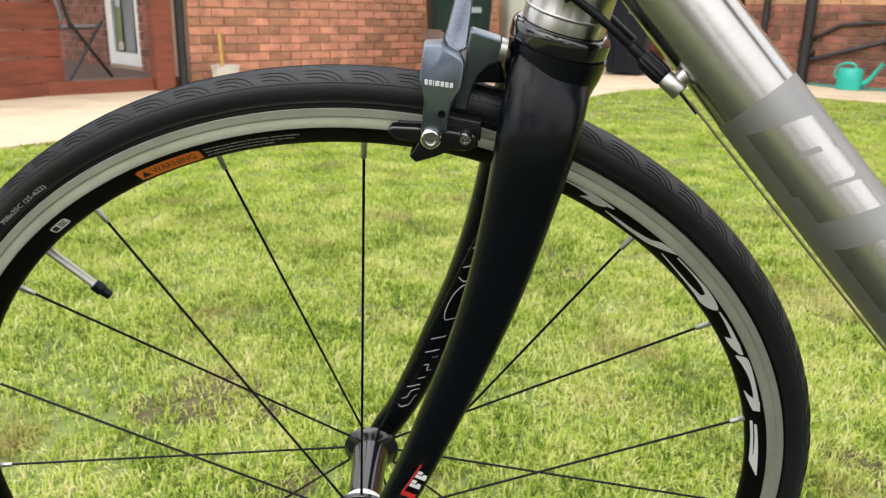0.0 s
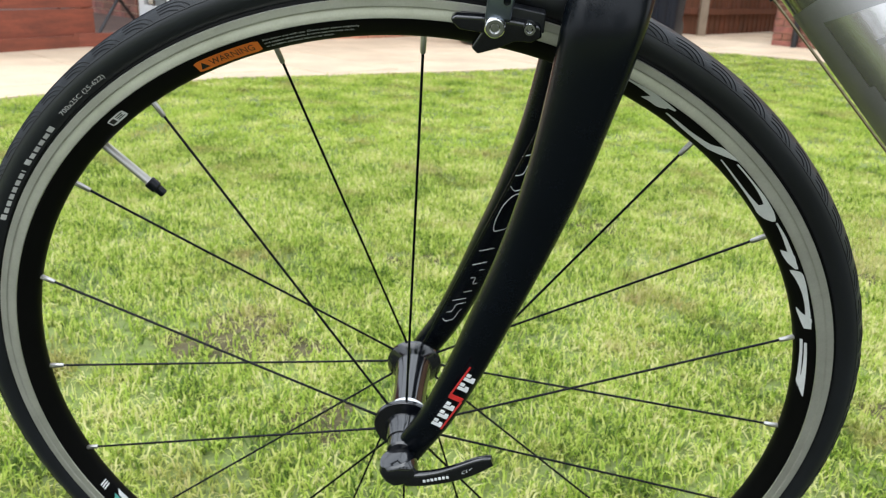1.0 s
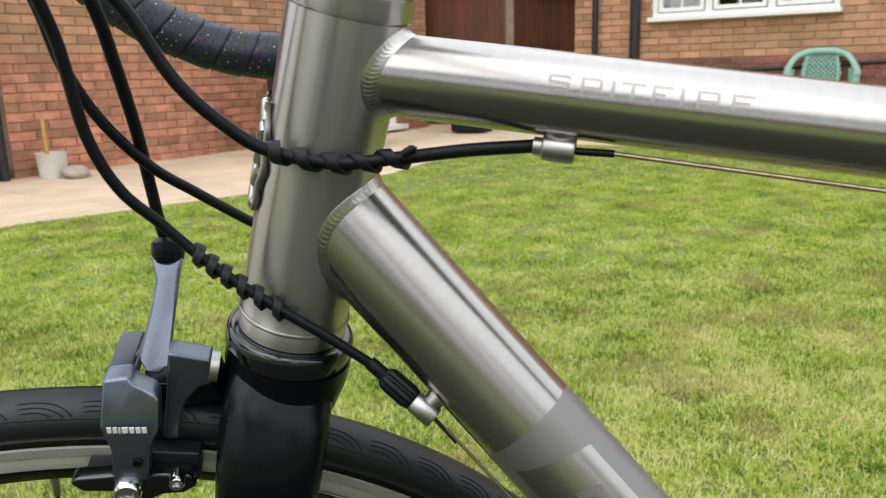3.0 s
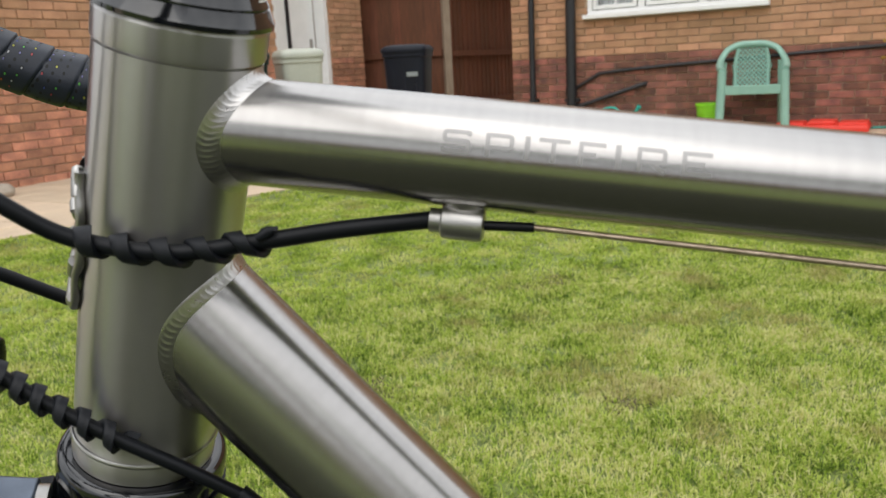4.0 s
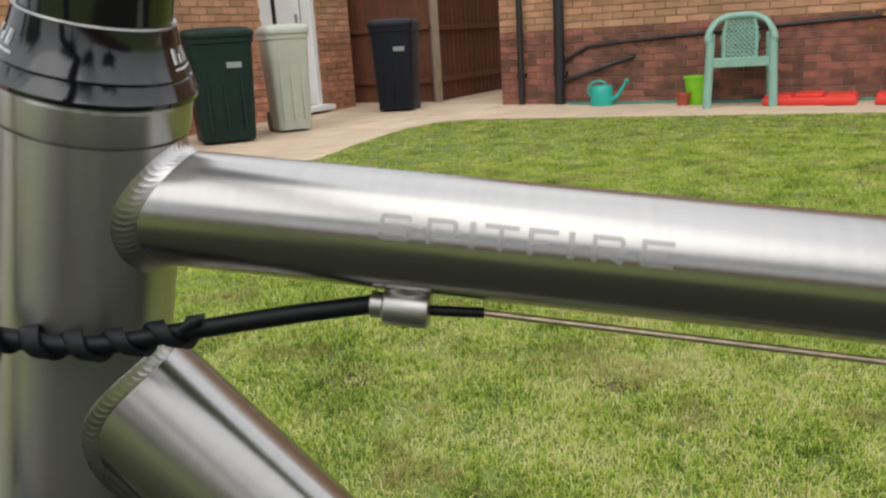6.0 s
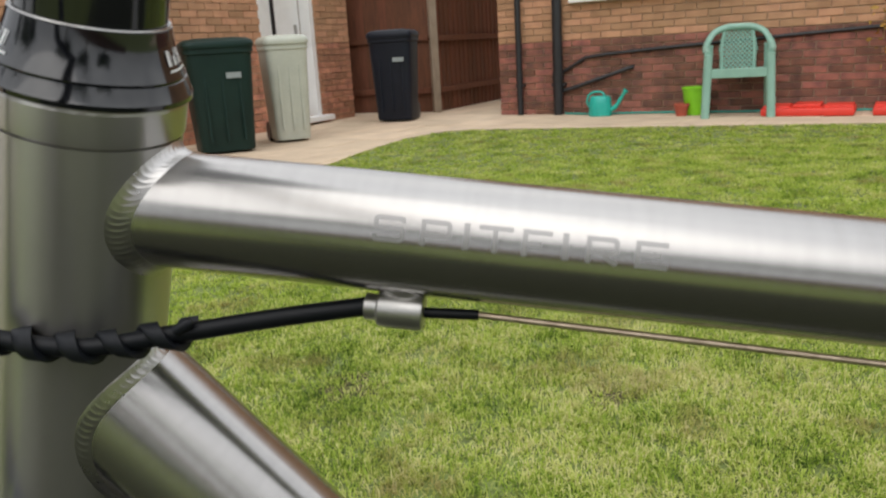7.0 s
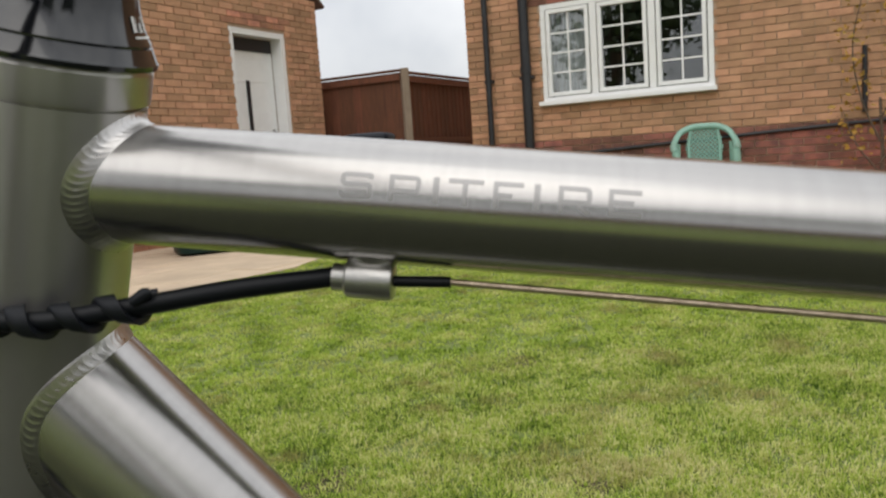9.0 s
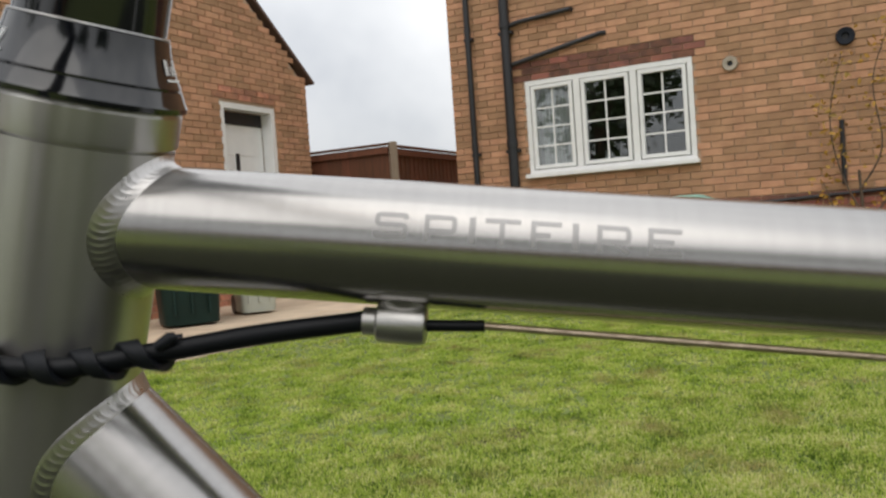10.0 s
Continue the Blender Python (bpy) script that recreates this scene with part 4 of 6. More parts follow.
def ring_patch(bm, a0, a1, r0, r1, y_of, n=10, slant=0.0, corner=0.0):
    rows = []
    for i in range(n + 1):
        f = i / n
        e = corner * max(0, 1 - min(f, 1 - f) * n / 1.0)
        rows.append([(r * math.cos(radians(a0 + (a1 - a0) * f + sl)), y_of(r), r * math.sin(radians(a0 + (a1 - a0) * f + sl)))
                     for r, sl in ((r0 + e, 0.0), ((r0 + r1) / 2, slant / 2), (r1 - e, slant))])
    grid_faces(bm, rows, False, False, False)


def rim_y(r):
    return -0.0100 + (0.2975 - r) * 0.6 - 0.00014


ring_text("700x25C (25-622)", 133.3, 125.6, 0.3150, 0.3186, lambda r: tyre_y(r) - 0.0001, GREY_INK, "size_lettering", wheel, 3, "grey size lettering")
for k in range(14):
    a = 151.5 - k * 1.17
    hgt = 0.0032 if k in (0, 8, 13) else 0.0024
    bm = bmesh.new()
    ring_patch(bm, a, a - (0.85 if k != 7 else 0.2), 0.3146, 0.3146 + hgt, lambda r: tyre_y(r) - 0.0001, 2)
    part("maker_mark", bm, GREY_INK, wheel, "grey printed stroke")
bm = bmesh.new()
ring_patch(bm, 115.9, 107.4, 0.2888, 0.2962, rim_y, 14, corner=0.0008)
part("warning_label", bm, ORANGE_INK, wheel, "orange warning label")
ring_text("WARNING", 114.0, 108.2, 0.2905, 0.2946, lambda r: rim_y(r) - 0.0001, BLACK_INK, "label_lettering", wheel)
bm = bmesh.new()
bm.faces.new([bm.verts.new((r * math.cos(radians(a)), rim_y(r) - 0.0001, r * math.sin(radians(a)))) for a, r in ((115.5, 0.2904), (114.3, 0.2904), (114.9, 0.2948))])
part("label_triangle", bm, BLACK_INK, wheel)
for i, line in enumerate(("Rim wears out with use. Check wear status regularly", "and replace when worn. A worn out rim may cause", "an accident, personal injuries or death.")):
    ring_text(line, 106.8, 95.2 + (0.2, 0.9, 3.3)[i], 0.2942 - 0.0023 * i, 0.2958 - 0.0023 * i, lambda r: rim_y(r) - 0.0001, WHITE_INK, "small_print", wheel)
bm = bmesh.new()
ring_patch(bm, 130.2, 127.4, 0.2905, 0.2955, rim_y, 6, corner=0.0006)
part("white_sticker", bm, WHITE_INK, wheel, "small white sticker with grey bars")
bm = bmesh.new()
for a0, a1, r0, r1 in ((130.0, 129.2, 0.2915, 0.2945), (128.9, 127.7, 0.2938, 0.2944), (128.9, 127.9, 0.2927, 0.2933), (128.9, 127.7, 0.2916, 0.2922)):
    ring_patch(bm, a0, a1, r0, r1, lambda r: rim_y(r) - 0.0001, 3)
part("sticker_bar", bm, BLACK_INK, wheel)


# large white rim marks as plain flowing strokes
RIM_STROKES = (
    ((16.5, 0.2897, 0.2914), (13.0, 0.2893, 0.2910), (10.2, 0.2888, 0.2908), (8.8, 0.2888, 0.2905)),
    ((15.9, 0.2921, 0.2937), (12.5, 0.2918, 0.2938), (9.8, 0.2911, 0.2939)),
    ((9.9, 0.2889, 0.2939), (8.7, 0.2886, 0.2940), (7.6, 0.2904, 0.2941), (6.0, 0.2938, 0.2943)),
    ((28.8, 0.2916, 0.2926), (28.3, 0.2918, 0.2976), (27.2, 0.2932, 0.2984), (25.0, 0.2946, 0.2979), (22.8, 0.2947, 0.2974), (20.6, 0.2941, 0.2971)),
    ((22.2, 0.2895, 0.2900), (21.2, 0.2898, 0.2925), (20.4, 0.2905, 0.2972), (19.4, 0.2913, 0.2970), (18.5, 0.2925, 0.2966)),
    ((36.8, 0.2957, 0.2967), (34.5, 0.2952, 0.2972), (33.0, 0.2946, 0.2971), (31.3, 0.2941, 0.2969)),
    ((32.3, 0.2907, 0.2911), (31.4, 0.2908, 0.2968), (30.0, 0.2921, 0.2968), (28.9, 0.2948, 0.2966)),
    ((47.0, 0.2974, 0.2985), (44.0, 0.2973, 0.2985), (41.6, 0.2966, 0.2988), (39.9, 0.2952, 0.2987)),
    ((48.5, 0.2920, 0.2928), (45.0, 0.2905, 0.2917), (42.2, 0.2899, 0.2915), (40.0, 0.2895, 0.2926)),
    ((40.1, 0.2896, 0.2987), (38.9, 0.2893, 0.2983), (37.8, 0.2912, 0.2974), (37.1, 0.2944, 0.2962)),
    ((58.0, 0.2923, 0.2930), (55.8, 0.2908, 0.2928), (53.6, 0.2903, 0.2928), (51.2, 0.2910, 0.2948), (50.0, 0.2926, 0.2984), (48.7, 0.2956, 0.2994), (47.4, 0.2992, 0.2998)),
    ((71.0, 0.2976, 0.2988), (67.0, 0.2978, 0.2990), (63.8, 0.2978, 0.2992), (61.4, 0.2966, 0.2995), (59.4, 0.2952, 0.2989), (57.5, 0.2968, 0.2980)),
    ((61.7, 0.2926, 0.2930), (60.7, 0.2929, 0.2969), (59.4, 0.2927, 0.2960), (58.4, 0.2948, 0.2966)),
)
bm = bmesh.new()
for i, pts in enumerate(RIM_STROKES):
    lift = 0.00003 * (i % 4)
    lo_c, hi_c = smooth_path([(a, r0, 0) for a, r0, r1 in pts], 5), smooth_path([(a, r1, 0) for a, r0, r1 in pts], 5)
    grid_faces(bm, [[(q.y * math.cos(radians(q.x)), rim_y(q.y) - lift, q.y * math.sin(radians(q.x))) for q in pair] for pair in zip(lo_c, hi_c)], False, False, False)
part("rim_mark", bm, WHITE_INK, wheel, "large white printed strokes")
bm = bmesh.new()
for k in range(3):
    ring_patch(bm, 203.2 + k * 0.5, 203.5 + k * 0.5, 0.2890, 0.2945, rim_y, 2, 0.5)
ring_patch(bm, 206.2, 209.5, 0.2870, 0.2900, rim_y, 4, 1.2)
part("rim_mark_small", bm, WHITE_INK, wheel, "white strokes")
bm = bmesh.new()
ring_patch(bm, 206.6, 210.5, 0.2910, 0.2950, rim_y, 4, 1.2)
part("rim_mark_teal", bm, TEAL_INK, wheel, "teal stroke")

# hub
hp = [(0.0, -0.0500), (0.0085, -0.0500), (0.0120, -0.0490), (0.0130, -0.0420), (0.0150, -0.0345), (0.0232, -0.0330), (0.0238, -0.0318), (0.0238, -0.0298), (0.0226, -0.0288), (0.0150, -0.0275),
      (0.0142, -0.0230), (0.0132, -0.0150), (0.0128, 0.0), (0.0135, 0.0200), (0.0150, 0.0330), (0.0210, 0.0370), (0.0222, 0.0385), (0.0222, 0.0405), (0.0160, 0.0420), (0.0120, 0.0500), (0.0, 0.0500)]
part("hub", revolve(hp, 56, "Y", cap=False), BLACK_GLOSS, wheel, "glossy black hub with two flanges", 35)
part("hub_band", revolve([(0.0145, -0.0240), (0.0147, -0.0235), (0.0143, -0.0170), (0.0136, -0.0165)], 48, "Y", closed=True), WHITE_INK, wheel, "pale band", 35)
spoke_mesh = nip_mesh = None
for k in range(20):
    ang = radians(88.4 - 18.0 * k - 0.15)
    flange = -0.0308 if k % 2 == 0 else 0.0395
    rh = 0.0205
    a = Vector((rh * math.cos(ang), flange, rh * math.sin(ang)))
    b = Vector((0.2880 * math.cos(ang), 0.0008 * (1 if flange > 0 else -1), 0.2880 * math.sin(ang)))
    m = basis(a, b - a, (math.sin(ang), 0, -math.cos(ang)))
    ln = (b - a).length
    if spoke_mesh is None:
        ob = part("spoke", sweep([(0, 0, 0), (0, 0, 0.02), (0, 0, 0.25), (0, 0, 0.262)], [0.0011, 0.0009, 0.0009, 0.0011], 8), BLACK_SATIN, wheel, "thin black steel spoke", 60)
        spoke_mesh = ob.data
    else:
        ob = new("spoke", spoke_mesh)
        ob.parent = wheel
        ob["label"] = "thin black steel spoke"
    ob.matrix_local = m @ Matrix.Diagonal((1, 1, ln / 0.262, 1))
    if nip_mesh is None:
        nb = part("nipple", sweep([(0, 0, -0.0115), (0, 0, -0.0108), (0, 0, -0.004), (0, 0, 0.003)], [0.0013, 0.0017, 0.0019, 0.0019], 8), STEEL, wheel, "silver nipple", 40)
        nip_mesh = nb.data
    else:
        nb = new("nipple", nip_mesh)
        nb.parent = wheel
        nb["label"] = "silver nipple"
    nb.matrix_local = basis(b, b - a, (math.sin(ang), 0, -math.cos(ang)))
# valve
va = radians(134.2)
vd = Vector((math.cos(va), 0, math.sin(va)))
pts, rad = [], []
for k in range(70):
    pts.append(vd * (0.2865 - 0.036 * k / 69))
    rad.append(0.0028 + (0.00025 if k % 2 else -0.0001))
part("valve", sweep(pts, rad, 14), STEEL, wheel, "threaded silver valve stem", 50)
part("valve_cap", sweep([vd * 0.2515, vd * 0.2508, vd * 0.2450, vd * 0.2440, vd * 0.2390, vd * 0.2383], [0.0036, 0.0042, 0.0042, 0.0033, 0.0030, 0.0022], 16), BLACK_SATIN, wheel, "black valve cap", 30)
# quick release
qr = part("quick_release", sweep([(0, -0.0495, 0.336), (0, -0.0500, 0.336), (0, -0.0600, 0.337), (0, -0.0605, 0.337)], [0.0100, 0.0112, 0.0108, 0.0095], 32), BLACK_GLOSS, bicycle, "black quick-release skewer with lever", 40)
part("lever_head", loft([(-0.0050, -0.0680, 0.3400, 0.0100, 0.0080), (-0.0040, -0.0690, 0.3375, 0.0125, 0.0095), (0.0000, -0.0695, 0.3310, 0.0135, 0.0100), (0.0030, -0.0695, 0.3250, 0.0110, 0.0085)], 28, power=3), BLACK_GLOSS, qr, "", 50)
lev = dense([(0.0040, -0.0730, 0.3260, 0.0065, 0.0040), (0.0150, -0.0740, 0.3275, 0.0060, 0.0036), (0.0300, -0.0740, 0.3315, 0.0062, 0.0032), (0.0450, -0.0725, 0.3370, 0.0068, 0.0030),
             (0.0570, -0.0705, 0.3425, 0.0062, 0.0030), (0.0650, -0.0690, 0.3450, 0.0042, 0.0028)], 4)
part("lever", loft(lev, 24, power=3.0), BLACK_GLOSS, qr, "curved black lever", 50)
bm = text_bmesh("CLOSE")
for v in bm.verts:
    v.co = (0.0440 + 0.0125 * v.co.x, -0.0760 + 0.0028 * v.co.x, 0.3365 + 0.0030 * v.co.y + 0.004 * v.co.x)
part("lever_lettering", bm, WHITE_INK, qr, "white lettering")
bm = bmesh.new()
for k in range(7):
    box(bm, (0.0180 + k * 0.0027, -0.0777, 0.3290 + k * 0.0009), (0.0019, 0.0004, 0.0022))
part("lever_mark", bm, WHITE_INK, qr, "white printed strokes")


# ---- handlebar with perforated tape ----
def drop_axis(sd):
    dz = 0.0 if sd < 0 else -0.005
    y0 = -0.212 if sd < 0 else 0.205
    return smooth_path([(0.1223, y0, 0.7705 + dz), (0.1000, y0, 0.7728 + dz), (0.0800, y0, 0.7770 + dz), (0.0620, y0, 0.7840 + dz), (0.0400, y0, 0.7955 + dz), (0.0150, y0, 0.8150 + dz), (-0.0080, y0, 0.8450 + dz),
                        (-0.0180, y0, 0.8830 + dz), (-0.0120, y0, 0.9200 + dz), (0.0150, y0, 0.9480 + dz), (0.0700, y0, 0.9620 + dz), (0.1250, y0 * 0.93, 0.9680)], 8)


PITCH, START, TILT = 0.0182, 0.0043, 0.0048


def taped(pts, r0, lap):
    """A bar skin whose radius steps up at every lap of the tape."""
    bm = bmesh.new()
    seg = 56
    fine = []
    for a, b in zip(pts, pts[1:]):
        n = max(2, int((b - a).length / 0.0005))
        fine += [a.lerp(b, k / n) for k in range(n)]
    fine.append(pts[-1])
    fr = frames_along(fine)
    s, rings, prev = 0.0, [], fine[0]
    for p, (u, v) in zip(fine, fr):
        s += (p - prev).length
        prev = p
        ring = []
        for j in range(seg):
            a = 2 * math.pi * j / seg
            ph = ((s + TILT * (u * math.cos(a) + v * math.sin(a)).z - START) / PITCH) % 1.0
            r = r0 + lap * ((1 - ph) ** 0.8 if ph > 0.05 else ph / 0.05 * 0.94) - (0.0005 if ph > 0.965 or ph < 0.01 else 0) + 0.0002 * math.sin(7 * a + 30 * s)
            ring.append(p + (u * math.cos(a) + v * math.sin(a)) * (r if s > 0.011 else r0 + 0.55 * lap))
        rings.append(ring)
    return grid_faces(bm, rings), fine, fr


handlebar = None
random.seed(7)
HUES = ((0.75, 0.75, 0.12), (0.15, 0.62, 0.10), (0.08, 0.12, 0.45), (0.72, 0.72, 0.75), (0.70, 0.12, 0.14), (0.75, 0.20, 0.06), (0.25, 0.25, 0.55), (0.003, 0.003, 0.004))
DOTS = [mat("tape_hole_colour", tuple(c * 0.50 for c in h), tuple(c * 0.22 for c in h), 0.6, 0.0, 300, 1500) for h in HUES]
for sd in (-1, 1):
    pts = drop_axis(sd)
    bm, fine, fr = taped(pts, 0.0139, 0.0008)
    if handlebar is None:
        handlebar = part("handlebar", bm, TAPE, bicycle, "drop handlebar wound in black perforated tape", 50)
    else:
        part("bar_drop", bm, TAPE, handlebar, "drop wound in black perforated tape", 50)
    e, u = pts[0], (pts[0] - pts[1]).normalized()
    part("bar_plug", sweep([e - u * 0.001, e + u * 0.0006, e + u * 0.0022, e + u * 0.0036, e + u * 0.0040], [0.0140, 0.0146, 0.0146, 0.0128, 0.0090], 40), BLACK_SATIN, handlebar, "black bar end plug", 40)
    part("plug_rim", sweep([e + u * 0.0038, e + u * 0.0044, e + u * 0.0050], [0.0118, 0.0122, 0.0100], 40), STEEL, handlebar, "dull metal rim of the plug", 40)
    # rows of small coloured perforations
    meshes = [bmesh.new() for _ in DOTS]
    s, prev = 0.0, fine[0]
    arc = []
    for p in fine:
        s += (p - prev).length
        prev = p
        arc.append(s)
    lap = 0
    u0, v0 = fr[0]
    a_near = math.atan2(-v0.y, -u0.y)
    down = 1 if -u0.z * math.sin(a_near) + v0.z * math.cos(a_near) < 0 else -1
    while (lap + 1) * PITCH < min(arc[-1], 0.26):
        for k in range(22):
            row_hue = random.randrange(7)
            for row in range(3):
                a = 2 * math.pi * (k + down * 0.32 * row + 0.2 * lap) / 22
                i = 0
                for _ in range(3):
                    want = (lap + 1) * PITCH + START - 0.0112 + 0.0046 * row - TILT * (fr[i][0] * math.cos(a) + fr[i][1] * math.sin(a)).z
                    i = min(int(np.searchsorted(arc, max(want, 0))), len(fine) - 2)
                if want < 0.003 or i >= len(fine) - 3:
                    continue
                u2, v2 = fr[i]
                out = u2 * math.cos(a) + v2 * math.sin(a)
                along = (fine[i + 1] - fine[i]).normalized()
                tang = along.cross(out)
                if tang.z > 0:
                    tang = -tang
                ph = ((arc[i] + TILT * out.z - START) / PITCH) % 1.0
                c = fine[i] + out * (0.0139 + 0.0008 * (1 - ph) ** 0.8 + 0.0002 * math.sin(7 * a + 30 * arc[i]) + 0.00007)
                which = 7 if random.random() < 0.38 else row_hue if random.random() < 0.55 else random.randrange(7)
                spots = [(7, 0.00105, 0.00068, 0.0, 0.0)]
                if which != 7:
                    spots.append((which, random.uniform(0.0006, 0.0009), random.uniform(0.0004, 0.00055), random.uniform(0.0001, 0.0003), 0.00004))
                for w, ra, rb, shift, lift in spots:
                    o = c + tang * shift + out * lift
                    f = [meshes[w].verts.new(o + tang * (ra * math.cos(q)) + along * (rb * math.sin(q))) for q in [math.pi * 2 * e / 10 for e in range(10)]]
                    meshes[w].faces.new(f)
        lap += 1
    for bmx, mt in zip(meshes, DOTS):
        bmesh.ops.recalc_face_normals(bmx, faces=bmx.faces)
        part("tape_perforation", bmx, mt, handlebar)["kind"] = "stuff"
part("bar_top", sweep([(0.1250, -0.197, 0.968), (0.1300, -0.10, 0.972), (0.1310, 0, 0.973), (0.1300, 0.10, 0.972), (0.1250, 0.191, 0.968)], 0.0145, 20), TAPE, handlebar, "", 60)
stem_a = on_axis(HEAD, 0.150)
part("stem", sweep([stem_a - Vector((0, 0, 0.004)), stem_a + Vector((0.0045, 0, 0.018)), stem_a + Vector((0.004, 0, 0.036))], [0.0178, 0.0182, 0.0170], 32), BLACK_SATIN, bicycle, "black stem on the steerer", 50)
part("stem_arm", sweep([stem_a + Vector((0.003, 0, 0.018)), (0.1310, 0, 0.973)], [0.0165, 0.0180], 24), BLACK_SATIN, bicycle, "", 50)


# ---- ground, paving and lawn ----
A0, AD, AN = Vector((-2.2, 6.2, 0)), Vector((0.695, 0.719, 0)), Vector((0.719, -0.695, 0))
B0, BD, BN = Vector((3.72, 8.12, 0)), Vector((0.72, -0.694, 0)), Vector((-0.694, -0.72, 0))
LAWN_EDGE = [(-6.0, -2.4), (-2.2, 3.05), (-1.49, 4.04), (-0.74, 4.50), (0.0, 4.98), (0.71, 5.50), (1.21, 6.33), (1.71, 7.02), (2.19, 7.36), (2.51, 7.25), (4.03, 6.07), (5.31, 5.06), (9.0, 2.1), (12.0, -0.3)]
PAVE = LAWN_EDGE + [(15.0, 3.0), (9.0, 13.0), (4.0, 15.0), (-7.0, 15.0), (-13.0, 8.0), (-12.0, -2.4)]


def inside(x, y, poly):
    hit = np.zeros(np.shape(x), bool)
    for (x0, y0), (x1, y1) in zip(poly, poly[1:] + poly[:1]):
        if y0 != y1:
            hit ^= ((y0 > y) != (y1 > y)) & (x < (x1 - x0) * (y - y0) / (y1 - y0) + x0)
    return hit


bm = bmesh.new()
bmesh.ops.create_grid(bm, x_segments=40, y_segments=40, size=400)
ground = part("ground", bm, SOIL)
ground.location = (0, 0, 0)
tagged(ground, "mossy lawn soil and thatch between grass blades", "ground", kind="structure")

# unseen dark sheet, added so that the tubes' undersides mirror something dark
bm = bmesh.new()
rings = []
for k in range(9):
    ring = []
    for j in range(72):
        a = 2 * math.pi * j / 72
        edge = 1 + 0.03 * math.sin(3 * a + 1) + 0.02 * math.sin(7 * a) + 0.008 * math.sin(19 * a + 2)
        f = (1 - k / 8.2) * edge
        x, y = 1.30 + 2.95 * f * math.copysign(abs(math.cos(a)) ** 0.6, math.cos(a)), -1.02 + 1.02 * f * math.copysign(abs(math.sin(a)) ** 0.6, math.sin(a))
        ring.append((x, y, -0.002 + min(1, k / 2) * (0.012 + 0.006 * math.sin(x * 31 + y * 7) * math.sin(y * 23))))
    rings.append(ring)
tagged(part("garden_bed", grid_faces(bm, rings), DARK_GROUND, None, "", 60), "added dark ground, out of view, that darkens the reflections in the tubes", "soil", kind="structure")

BARE_SPOTS = ((-0.37, 0.67, 0.15), (-0.18, 0.40, 0.07), (0.38, 1.45, 0.11), (0.95, 1.15, 0.07), (0.75, 0.50, 0.08), (1.2, 2.2, 0.12), (-0.1, 1.1, 0.07))
for px, py, pr in BARE_SPOTS:
    bm = bmesh.new()
    rings = [[(k / 4 * pr * (0.85 + 0.22 * math.sin(3 * a + px * 9) + 0.12 * math.sin(7 * a + py * 5)) * math.cos(a), k / 4 * pr * (0.85 + 0.22 * math.sin(3 * a + px * 9)) * math.sin(a) * 0.9, 0.0045 - 0.001 * k) for a in [2 * math.pi * j / 28 for j in range(28)]]
             for k in (4, 2, 0.4)]
    spot = part("bare_patch", grid_faces(bm, rings, True, False, False), BARE, None, "", 60)
    spot.location = (px, py, 0)
    tagged(spot, "brown bare patch of earth in the lawn", "soil", "bare patches", "structure")

bm = bmesh.new()
f = bm.faces.new([bm.verts.new((x, y, -0.03)) for x, y in PAVE])
r = bmesh.ops.extrude_face_region(bm, geom=[f])
for v in r["geom"]:
    if isinstance(v, bmesh.types.BMVert):
        v.co.z = 0.010
bmesh.ops.recalc_face_normals(bm, faces=bm.faces)
bmesh.ops.triangulate(bm, faces=bm.faces)
paving = tagged(part("pavement", bm, PAVING), "sandy concrete paving along the brick houses", "pavement", kind="structure")


